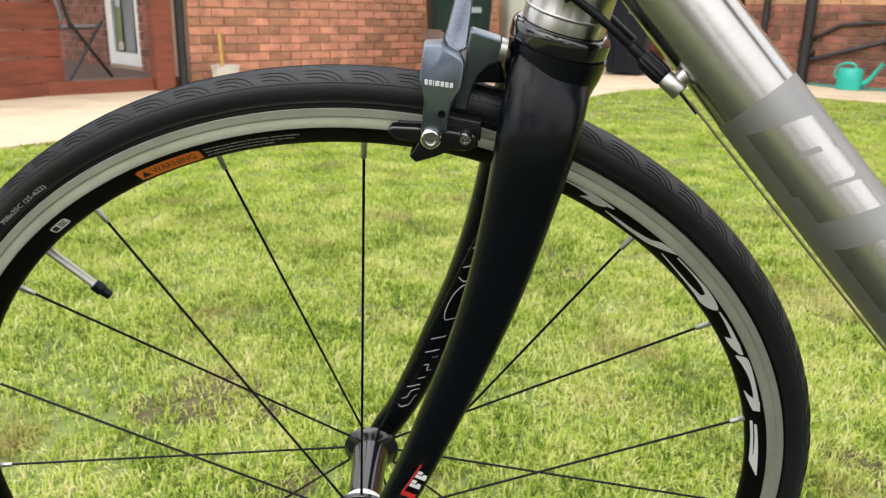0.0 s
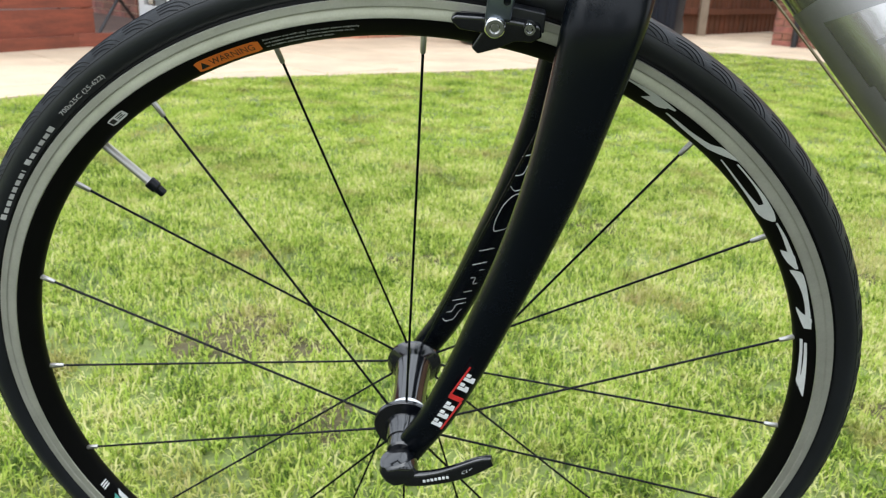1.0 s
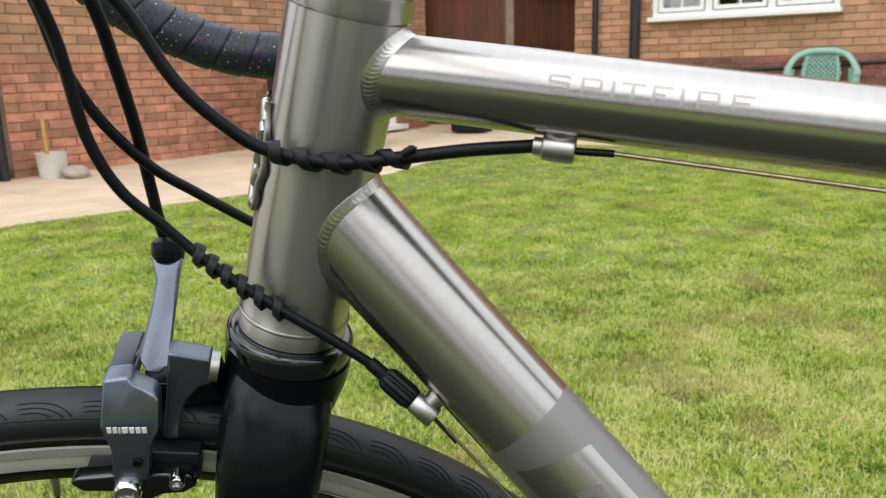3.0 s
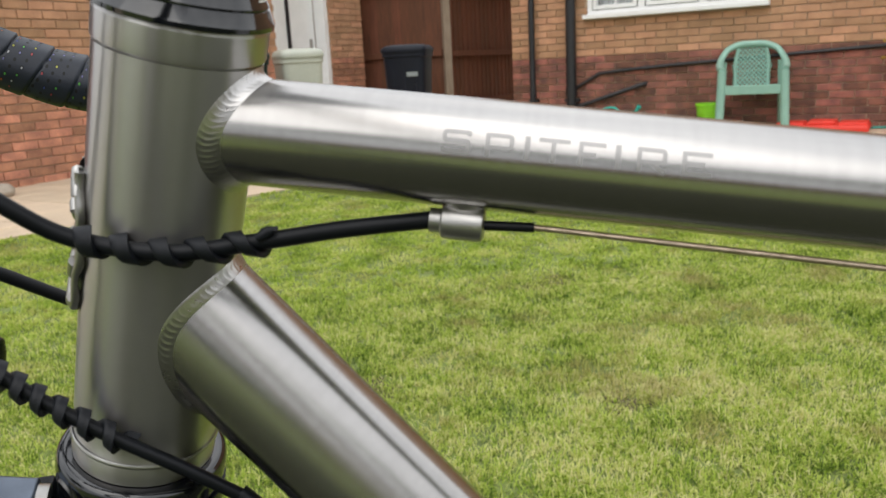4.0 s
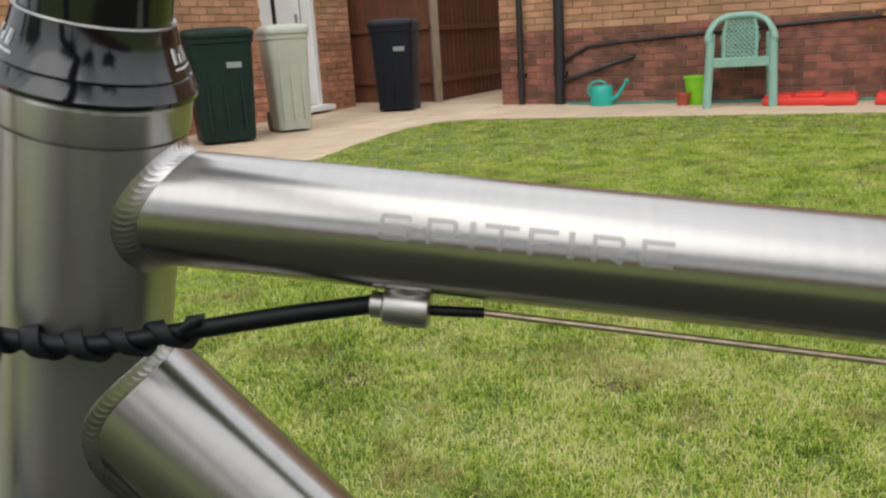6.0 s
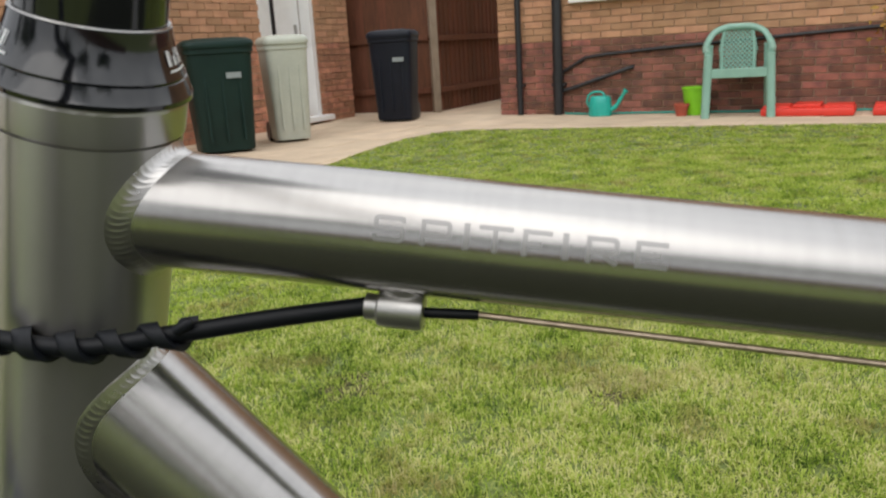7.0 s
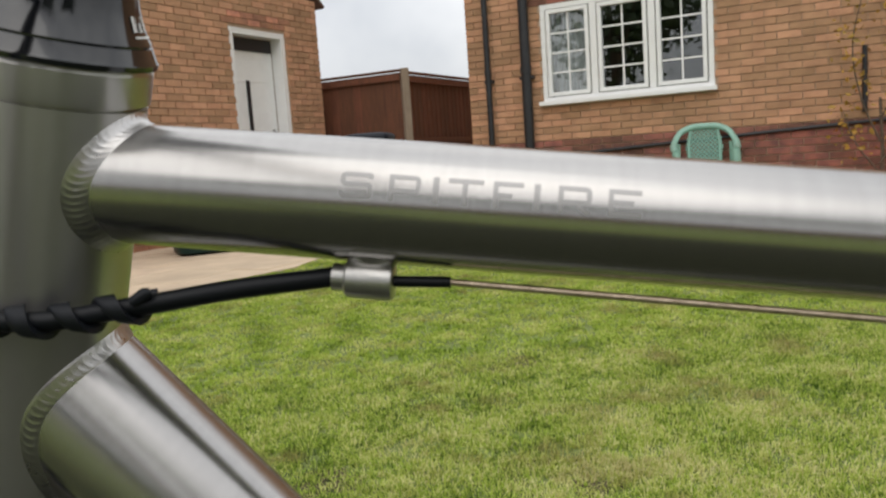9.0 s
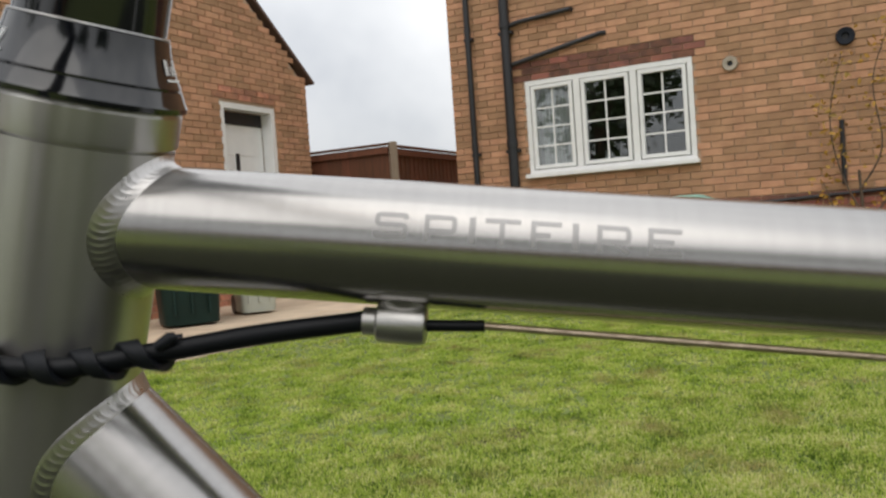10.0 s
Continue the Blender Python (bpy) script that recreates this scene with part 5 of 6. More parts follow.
def blades(name, n, x0, x1, y0, y1, length, width, seed, tuft=11, material=None, bald=0.70):
    """Many bent grass blades in small tufts, as one mesh."""
    rng = np.random.default_rng(seed)
    nt = int(n / tuft * (x1 - x0 + 0.5) * (y1 - y0 + 0.5) / ((x1 - x0) * (y1 - y0)))
    cx, cy = rng.uniform(x0 - 0.25, x1 + 0.25, nt), rng.uniform(y0 - 0.25, y1 + 0.25, nt)
    size = rng.uniform(0.5, 1.35, nt)
    x = np.repeat(cx, tuft) + rng.normal(0, 0.011, nt * tuft) * np.repeat(size, tuft)
    y = np.repeat(cy, tuft) + rng.normal(0, 0.011, nt * tuft) * np.repeat(size, tuft)
    ox, oy, tall = x - np.repeat(cx, tuft), y - np.repeat(cy, tuft), np.repeat(size, tuft)
    n = nt * tuft
    fade = lambda d: np.clip(d / 0.5 + 0.5, 0, 1)
    keep = ~inside(x, y, PAVE) & (rng.uniform(0, 1, n) < fade(x - x0) * fade(x1 - x) * fade(y - y0) * fade(y1 - y))
    keep &= (y > 0.03) | (x < -1.7)
    cl = 0.5 + 0.28 * np.sin(x * 5.1 + 1.7 * np.sin(y * 3.3)) * np.sin(y * 4.3 + 1.1 * np.sin(x * 2.9)) + 0.22 * np.sin(x * 13 + y * 9) * np.sin(y * 17 - x * 6)
    keep &= rng.uniform(0, 1, n) < 0.5 + 0.8 * cl
    # small bald gaps between tufts, some 4 to 8 cm across
    cell = rng.uniform(0, 1, (64, 64))
    gx, gy = (x + 0.3 * np.sin(y * 9)) * 15, (y + 0.3 * np.sin(x * 7)) * 15
    ix, iy = np.floor(gx).astype(int), np.floor(gy).astype(int)
    fx, fy = gx - ix, gy - iy
    soft = (cell[ix % 64, iy % 64] * (1 - fx) * (1 - fy) + cell[(ix + 1) % 64, iy % 64] * fx * (1 - fy)
            + cell[ix % 64, (iy + 1) % 64] * (1 - fx) * fy + cell[(ix + 1) % 64, (iy + 1) % 64] * fx * fy)
    keep &= rng.uniform(0, 1, n) < np.clip(2.2 * soft - 0.12, 1 - bald, 1)
    for px, py, pr in BARE_SPOTS:
        d = np.hypot(x - px, (y - py) * 0.8) / pr
        keep &= rng.uniform(0, 1, n) < 0.55 + 0.45 * np.clip(d + rng.uniform(-0.4, 0.4, n), 0, 1) ** 2
    x, y, ox, oy, tall = x[keep], y[keep], ox[keep], oy[keep], tall[keep]
    n = len(x)
    ln = length * rng.uniform(0.5, 1.3, n) * (0.55 + 0.45 * tall)
    yaw, lean = np.arctan2(oy, ox) + rng.normal(0, 1.1, n), np.where(rng.uniform(0, 1, n) < 0.68, rng.uniform(1.1, 1.75, n), rng.uniform(0.3, 1.1, n))
    dx, dy = np.cos(yaw), np.sin(yaw)
    w = width * rng.uniform(0.6, 1.3, n)
    px, py = -dy * w, dx * w
    h1, h2 = ln * 0.55 * np.cos(lean * 0.5), ln * np.cos(lean * 0.5) * 0.55 + ln * 0.45 * np.cos(lean * 1.35)
    o1, o2 = ln * 0.55 * np.sin(lean * 0.5), ln * 0.55 * np.sin(lean * 0.5) + ln * 0.45 * np.sin(lean * 1.35)
    z0 = np.full(n, -0.004)
    v = np.empty((n, 5, 3))
    v[:, 0] = np.stack([x - px, y - py, z0], 1)
    v[:, 1] = np.stack([x + px, y + py, z0], 1)
    v[:, 2] = np.stack([x + dx * o1 + px * 0.8, y + dy * o1 + py * 0.8, h1], 1)
    v[:, 3] = np.stack([x + dx * o1 - px * 0.8, y + dy * o1 - py * 0.8, h1], 1)
    v[:, 4] = np.stack([x + dx * o2, y + dy * o2, np.maximum(h2, 0.002)], 1)
    base = np.arange(n)[:, None] * 5
    me = bpy.data.meshes.new(name)
    me.vertices.add(n * 5)
    me.vertices.foreach_set("co", v.ravel())
    loops = np.concatenate([base + [0, 1, 2, 3], base + [3, 2, 4]], 1).ravel()
    me.loops.add(len(loops))
    me.loops.foreach_set("vertex_index", loops.astype(np.int32))
    me.polygons.add(2 * n)
    start = (np.arange(n)[:, None] * 7 + [0, 4]).ravel()
    me.polygons.foreach_set("loop_start", start.astype(np.int32))
    me.update(calc_edges=True)
    me.materials.append(material or GRASS)
    return tagged(new(name, me), "short patchy green grass with dry straw and moss", "grass", kind="stuff")


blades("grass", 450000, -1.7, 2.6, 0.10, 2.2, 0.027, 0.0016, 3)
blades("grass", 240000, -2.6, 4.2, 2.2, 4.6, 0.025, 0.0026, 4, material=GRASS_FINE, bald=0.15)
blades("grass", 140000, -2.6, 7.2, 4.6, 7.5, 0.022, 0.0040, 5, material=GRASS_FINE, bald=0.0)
blades("grass", 36000, -3.6, -1.7, -1.6, 2.2, 0.024, 0.0036, 12)
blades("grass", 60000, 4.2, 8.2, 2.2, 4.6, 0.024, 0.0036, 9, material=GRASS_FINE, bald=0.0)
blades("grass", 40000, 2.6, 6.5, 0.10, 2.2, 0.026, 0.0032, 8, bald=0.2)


# ---- walls with brick faces ----
def frame_of(p0, d, nrm):
    """Local x along the wall, y into it, z up."""
    m = Matrix((d, -nrm, Vector((0, 0, 1)))).transposed().to_4x4()
    m.translation = p0
    return m


BR_L, BR_H, JOINT = 0.215, 0.065, 0.010
brick_data = {}


def brick_mesh(key, material, ln):
    if key not in brick_data:
        bm = bmesh.new()
        box(bm, (0, 0, 0), (ln, 0.016, BR_H), bevel=0.0)
        bmesh.ops.bevel(bm, geom=[e for e in bm.edges if all(v.co.y < 0 for v in e.verts)], offset=0.003, segments=1, affect="EDGES")
        me = bpy.data.meshes.new("brick")
        bm.to_mesh(me)
        bm.free()
        me.materials.append(material)
        brick_data[key] = me
    return brick_data[key]


def build_wall(name, m, x0, x1, height, thick, holes, top=None, label="", red_to=0.86, near=(0, 2.2)):
    """A wall with holes through it, faced with bricks. holes: x0, x1, z0, z1. top: the height at x where it is a gable."""
    xs = sorted({x0, x1, *[h[0] for h in holes], *[h[1] for h in holes]})
    bm = bmesh.new()
    for a, b in zip(xs, xs[1:]):
        spans, z = [], -0.02
        for h in sorted([h for h in holes if h[0] <= a + 1e-6 and h[1] >= b - 1e-6], key=lambda h: h[2]):
            spans.append((z, h[2]))
            z = h[3]
        spans.append((z, height))
        for z0, z1 in spans:
            if z1 - z0 > 0.01:
                box(bm, ((a + b) / 2, thick / 2 + 0.006, (z0 + z1) / 2), (b - a, thick, z1 - z0))
    if top:
        mid = (x0 + x1) / 2
        tri = [(x0, height), (x1, height), (mid, top(mid))]
        va = [bm.verts.new((x, 0.006, z)) for x, z in tri]
        vb = [bm.verts.new((x, 0.006 + thick, z)) for x, z in tri]
        bm.faces.new(va)
        bm.faces.new(vb[::-1])
        for i in range(3):
            bm.faces.new((va[i], vb[i], vb[(i + 1) % 3], va[(i + 1) % 3]))
    bmesh.ops.recalc_face_normals(bm, faces=bm.faces)
    wall = part(name, bm, MORTAR)
    wall.matrix_world = m
    tagged(wall, label, "wall", kind="structure")
    return wall, (m, x0, x1, height, holes, top, red_to, near)


def face_bricks(wall, spec, red=None):
    red = red or BRICK_RED
    m, x0, x1, height, holes, top, red_to, near = spec
    rng = random.Random(int(x1 * 1000))
    rest = {"red": bmesh.new(), "tan": bmesh.new()}
    made, row, z = 0, 0, 0.005
    z_end = top((x0 + x1) / 2) if top else height
    while z + BR_H < z_end:
        x = x0 - (0.0 if row % 2 == 0 else (BR_L + JOINT) / 2)
        while x < x1 - 0.02:
            a, b = max(x, x0), min(x + BR_L, x1)
            zc = z + BR_H / 2
            ok = b - a > 0.045
            if top and z + BR_H > height:
                lim = top(a), top(b)
                ok = ok and min(lim) > z + BR_H
            cuts = [(a, b)]
            for h in holes:
                if h[2] - 0.02 < zc < h[3] + 0.01:
                    nxt = []
                    for p, q in cuts:
                        if q <= h[0] or p >= h[1]:
                            nxt.append((p, q))
                        else:
                            if h[0] - p > 0.03:
                                nxt.append((p, h[0]))
                            if q - h[1] > 0.03:
                                nxt.append((h[1], q))
                    cuts = nxt
            if ok:
                for p, q in cuts:
                    kind = "red" if zc < red_to or any(h[0] - 0.1 < (p + q) / 2 < h[1] + 0.1 and h[3] < zc < h[3] + 0.2 for h in holes) else "tan"
                    ln = round((q - p) / 0.02) * 0.02 if q - p < BR_L - 0.003 else BR_L
                    dy = rng.uniform(-0.0015, 0.0015)
                    if made < 300 and near[0] < p < near[1] and zc < 1.6:
                        ob = new("brick", brick_mesh((red.name if kind == "red" else kind, ln), red if kind == "red" else BRICK_TAN, ln))
                        ob.parent = wall
                        ob.location = ((p + q) / 2, dy, zc)
                        made += 1
                    else:
                        box(rest[kind], ((p + q) / 2, dy, zc), (q - p, 0.016, BR_H))
            x += BR_L + JOINT
        z += BR_H + JOINT
        row += 1
    for kind, bm in rest.items():
        if len(bm.verts):
            ob = part("brickwork", bm, red if kind == "red" else BRICK_TAN, wall, "weathered %s brickwork" % ("red" if kind == "red" else "tan-brown"))
            ob["kind"] = "stuff"
        else:
            bm.free()


FA, FB = frame_of(A0, AD, AN), frame_of(B0, BD, BN)
GA_L, GA_R = -0.02, 5.60


def gable(x):
    return 2.72 + (min(x - GA_L, GA_R - x) + 0.22) * 0.80


DOOR_A = (3.93, 4.92, 0.10, 2.37)
wall_a, spec_a = build_wall("wall_west", FA, GA_L, GA_R, 2.72, 0.28, [DOOR_A], gable, "gable wall of tan brick with a red brick base", 1.0, (0.0, 2.7))
WIN_B = (0.22, 2.08, 1.25, 2.33)
wall_b, spec_b = build_wall("wall_east", FB, -0.70, 8.0, 5.4, 0.28, [WIN_B], None, "house wall of tan brick over a red brick base", 0.84, (-0.7, 3.4))
# side walls that close both houses
FS = frame_of(A0 + AD * GA_L, Vector((-0.719, 0.695, 0)), Vector((-0.695, -0.719, 0)))
PATIO = (0.93, 1.68, 0.12, 2.2)
# dark brick to the top: the porch's shade is put in the colour
wall_s, spec_s = build_wall("wall_porch", FS, 0.30, 6.0, 2.72, 0.25, [PATIO], None, "brown brick porch wall, its darker brick standing in for the porch shade", 3.0, (0.3, 2.2))
for nm, p, d, ln, h in (("wall_back", B0 + BD * -0.70 - BN * 0.29, -BN, 6.0, 5.4), ("wall_side", A0 + AD * GA_R - AN * 0.29, -AN, 6.0, 2.72)):
    bm = bmesh.new()
    mm = Matrix((d, Vector((0, 0, 1)).cross(d), Vector((0, 0, 1)))).transposed().to_4x4()
    mm.translation = p
    sgn = 1 if nm == "wall_back" else -1
    box(bm, (ln / 2, -0.14 * (1 if nm == "wall_back" else -1), h / 2), (ln, 0.28, h))
    w = part(nm, bm, BRICK_TAN)
    w.matrix_world = mm
    tagged(w, "plain brown brick side wall", "wall", kind="structure")

# gable roof over the left house
bm = bmesh.new()
mid = (GA_L + GA_R) / 2
for sx in (-1, 1):
    edge = GA_R + 0.16 if sx > 0 else GA_L - 0.16
    a, b = Vector((mid, 0, gable(mid) + 0.005)), Vector((edge, 0, gable(edge) + 0.005))
    n = Vector((-(b.z - a.z), 0, b.x - a.x)).normalized() * (0.04 if sx > 0 else -0.04)
    q = [a, b, b + n, a + n]
    va, vb = [bm.verts.new(p + Vector((0, -0.03, 0))) for p in q], [bm.verts.new(p + Vector((0, 6.2, 0))) for p in q]
    bm.faces.new(va)
    bm.faces.new(vb[::-1])
    for i in range(4):
        bm.faces.new((va[i], vb[i], vb[(i + 1) % 4], va[(i + 1) % 4]))
bmesh.ops.recalc_face_normals(bm, faces=bm.faces)
roof = part("roof", bm, ROOF)
roof.matrix_world = FA
tagged(roof, "brown tiled gable roof with plain verge", "roof", kind="structure")


# ---- window in the right-hand house ----
def window_unit(name, m, x0, x1, z0, z1, lights, label):
    fr = 0.055
    bm = bmesh.new()
    yc, dp = 0.03, 0.07
    for a, b, c, d in ((x0, x1, z0, z0 + fr), (x0, x1, z1 - fr, z1), (x0, x0 + fr, z0 + fr, z1 - fr), (x1 - fr, x1, z0 + fr, z1 - fr)):
        box(bm, ((a + b) / 2, yc, (c + d) / 2), (b - a, dp, d - c), bevel=0.004)
    for x in lights[1:-1]:
        box(bm, (x, yc, (z0 + z1) / 2), (0.075, dp, z1 - z0 - 2 * fr), bevel=0.004)
    win = part(name, bm, UPVC)
    win.matrix_world = m
    tagged(win, label, "window", kind="structure")
    bm = box(bmesh.new(), ((x0 + x1) / 2, -0.028, z0 - 0.012), (x1 - x0 + 0.06, 0.13, 0.045), bevel=0.006)
    part("window_sill", bm, UPVC, win, "white sill")
    for i, (a, b) in enumerate(zip(lights, lights[1:])):
        a, b = a + 0.05, b - 0.05
        bm = bmesh.new()
        c, d = z0 + fr + 0.008, z1 - fr - 0.008
        s = 0.042
        for p, q, e, f2 in ((a, b, c, c + s), (a, b, d - s, d), (a, a + s, c + s, d - s), (b - s, b, c + s, d - s)):
            box(bm, ((p + q) / 2, yc - 0.012, (e + f2) / 2), (q - p, 0.066, f2 - e), bevel=0.004)
        part("sash", bm, UPVC, win, "white opening sash")
        part("pane", box(bmesh.new(), ((a + b) / 2, yc, (c + d) / 2), (b - a - 2 * s + 0.01, 0.006, d - c - 2 * s + 0.01)), GLASS, win).visible_shadow = False
        for k in range(1, 4):
            z = c + s + (d - c - 2 * s) * k / 4
            part("glazing_bar", box(bmesh.new(), ((a + b) / 2, yc - 0.006, z), (b - a - 2 * s, 0.010, 0.018)), UPVC, win, "thin white glazing bar")
        part("glazing_bar", box(bmesh.new(), ((a + b) / 2, yc - 0.0062, (c + d) / 2), (0.018, 0.009, d - c - 2 * s)), UPVC, win, "thin white glazing bar")
    return win


window_unit("window_1", FB, WIN_B[0] + 0.003, WIN_B[1] - 0.003, WIN_B[2] + 0.003, WIN_B[3] - 0.003, (WIN_B[0] + 0.02, 0.825, 1.455, WIN_B[1] - 0.02), "white three-light window with glazing bars")
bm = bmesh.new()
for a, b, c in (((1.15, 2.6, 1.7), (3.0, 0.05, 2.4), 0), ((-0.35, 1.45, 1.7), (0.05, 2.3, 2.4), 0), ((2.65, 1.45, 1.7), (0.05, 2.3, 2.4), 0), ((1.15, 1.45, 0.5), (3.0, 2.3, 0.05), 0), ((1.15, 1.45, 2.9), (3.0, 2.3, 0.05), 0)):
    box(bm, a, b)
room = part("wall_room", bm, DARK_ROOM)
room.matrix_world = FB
tagged(room, "room behind the window, its dimness put in near-black walls", "room", kind="structure")
bm = bmesh.new()
grid_faces(bm, [[(0.30 + 0.5 * k / 30, 0.16 + 0.02 * math.sin(k * 1.3), z) for k in range(31)] for z in (1.27, 2.30)], False, False, False)
cur = part("curtain", bm, CURTAIN)
cur.matrix_world = FB
tagged(cur, "pale curtain behind the glass", "curtain")
mod = cur.modifiers.new("thickness", "SOLIDIFY")
mod.thickness = 0.004

# ---- white back door ----
door = part("door_1", box(bmesh.new(), (4.425, 0.20, 1.21), (0.84, 0.05, 2.10), bevel=0.004), UPVC)
door.matrix_world = FA
tagged(door, "white panelled back door, shut", "door", kind="structure")
bm = bmesh.new()
for a, b in (((3.965, 0.09, 1.235), (0.07, 0.16, 2.27)), ((4.885, 0.09, 1.235), (0.07, 0.16, 2.27)), ((4.425, 0.09, 2.335), (0.85, 0.16, 0.07))):
    box(bm, a, b, bevel=0.004)
part("door_frame", bm, UPVC, door, "white door frame")
part("door_glass", box(bmesh.new(), (4.36, 0.168, 1.42), (0.06, 0.012, 0.75), bevel=0.003), BLACK_PIPE, door, "narrow dark glazed slot")
for z in (0.55, 1.9):
    part("door_panel", box(bmesh.new(), (4.425, 0.173, z), (0.55, 0.008, 0.5 if z < 1 else 0.25), bevel=0.003), UPVC, door)
# black box that stands in for the shadow under the reveal's head
part("fanlight", box(bmesh.new(), (4.425, 0.165, 2.215), (0.80, 0.02, 0.15), bevel=0.002), BLACK_PIPE, door, "black strip in place of the shade at the top of the door reveal")
part("door_handle", box(bmesh.new(), (4.75, 0.16, 1.1), (0.03, 0.03, 0.22), bevel=0.006), STEEL, door, "chrome handle")
part("door_step", box(bmesh.new(), (4.425, -0.06, 0.075), (1.05, 0.22, 0.06), bevel=0.008), UPVC, door, "white threshold")

# ---- pipes and cables on the right-hand wall ----
def tube_thing(name, pts, r, material, label, category, m, seg=12, steps=1):
    p = smooth_path(pts, steps) if steps > 1 else [Vector(q) for q in pts]
    ob = part(name, sweep(p, r, seg), material, None, "", 50)
    ob.matrix_world = m
    return tagged(ob, label, category)


def drain(x, r):
    ob = tube_thing("drain_pipe", [(x, -0.075, 0.0), (x, -0.075, 5.3)], r, BLACK_PIPE, "black plastic drain pipe fixed to the brick wall", "pipe", FB, 18)
    for z in (0.35, 1.55, 2.9):
        part("bracket", box(bmesh.new(), (x, -0.04, z), (r * 3.0, 0.085, 0.035), bevel=0.004), BLACK_PIPE, ob)
        part("socket", sweep([(x, -0.075, z + 0.05), (x, -0.075, z + 0.13)], r * 1.15, 18), BLACK_PIPE, ob)
    ob["group"] = "drain pipes"
    return ob


drain(-0.42, 0.034)
drain(0.05, 0.055)
tube_thing("waste_pipe", [(0.05, -0.05, 0.27), (0.20, -0.05, 0.30), (0.86, -0.05, 0.50), (0.90, 0.03, 0.51)], 0.022, BLACK_PIPE, "black waste pipe sloping into the drain", "pipe", FB, 14)
tube_thing("waste_pipe", [(0.03, -0.05, 2.52), (0.20, -0.05, 2.55), (1.15, -0.05, 2.72), (1.20, 0.03, 2.73)], 0.026, BLACK_PIPE, "black waste pipe sloping into the drain", "pipe", FB, 14)
tube_thing("waste_pipe", [(0.03, -0.05, 2.96), (0.20, -0.05, 3.00), (0.82, -0.05, 3.04), (0.84, 0.03, 3.04)], 0.026, BLACK_PIPE, "short black waste pipe entering the drain", "pipe", FB, 14)
tube_thing("wall_cable", [(0.06, -0.028, 0.47), (0.16, -0.028, 0.52), (0.36, -0.028, 0.63), (0.60, -0.028, 0.655), (1.2, -0.028, 0.69), (1.63, -0.028, 0.71), (2.28, -0.028, 0.74), (3.19, -0.028, 0.78), (5.0, -0.028, 0.85)], 0.018, BLACK_PIPE, "thick black cable clipped along the brick wall", "cable", FB, 10)
tube_thing("vertical_bar", [(3.43, -0.03, 0.88), (3.43, -0.03, 1.50)], 0.022, BLACK_PIPE, "short black pipe fixed upright on the wall", "pipe", FB, 12)
for x, z, r, mt, lb in ((2.45, 2.19, 0.075, CANE, "cream round boiler outlet in the wall"), (3.50, 2.29, 0.085, BIN_NAVY, "grey round vent in the wall")):
    ob = part("wall_vent", revolve([(0.0, 0.01), (r * 0.35, 0.01), (r * 0.4, 0.05), (r * 0.92, 0.055), (r, 0.045), (r, -0.02), (0, -0.02)], 28, cap=False), STONE if mt is CANE else BIN_NAVY, None, "", 40)
    ob.matrix_world = FB @ basis((x, 0, z), (0, -1, 0), (1, 0, 0))
    tagged(ob, lb, "vent")
    c = part("vent_mouth", revolve([(0, 0.014), (r * 0.34, 0.014), (r * 0.34, 0.011), (0, 0.011)], 20, cap=False), BLACK_PIPE, ob, "dark opening", 40)
tube_thing("garden_hose", [(0.14, -0.09, 0.028), (0.4, -0.15, 0.028), (0.9, -0.12, 0.028), (1.4, -0.10, 0.028), (2.2, -0.12, 0.028), (4.2, -0.10, 0.028)], 0.011, HOSE, "thin teal garden hose lying on the paving", "hose", FB, 8, 6)

# left-hand drain pipe and porch posts
ob = tube_thing("drain_pipe", [(-0.13, -0.075, 0.0), (-0.13, -0.075, 2.75)], 0.037, BLACK_PIPE, "dark grey drain pipe at the corner of the brick wall", "pipe", FA, 18)
ob["group"] = "drain pipes"
for x, y, w in ((-0.28, -0.02, 0.16),):
    pst = part("porch_post", box(bmesh.new(), (x, y, 1.35), (w, 0.11, 2.7), bevel=0.006), FENCE_RED)
    pst.matrix_world = FA
    tagged(pst, "red-brown stained timber porch post", "post", "porch posts")


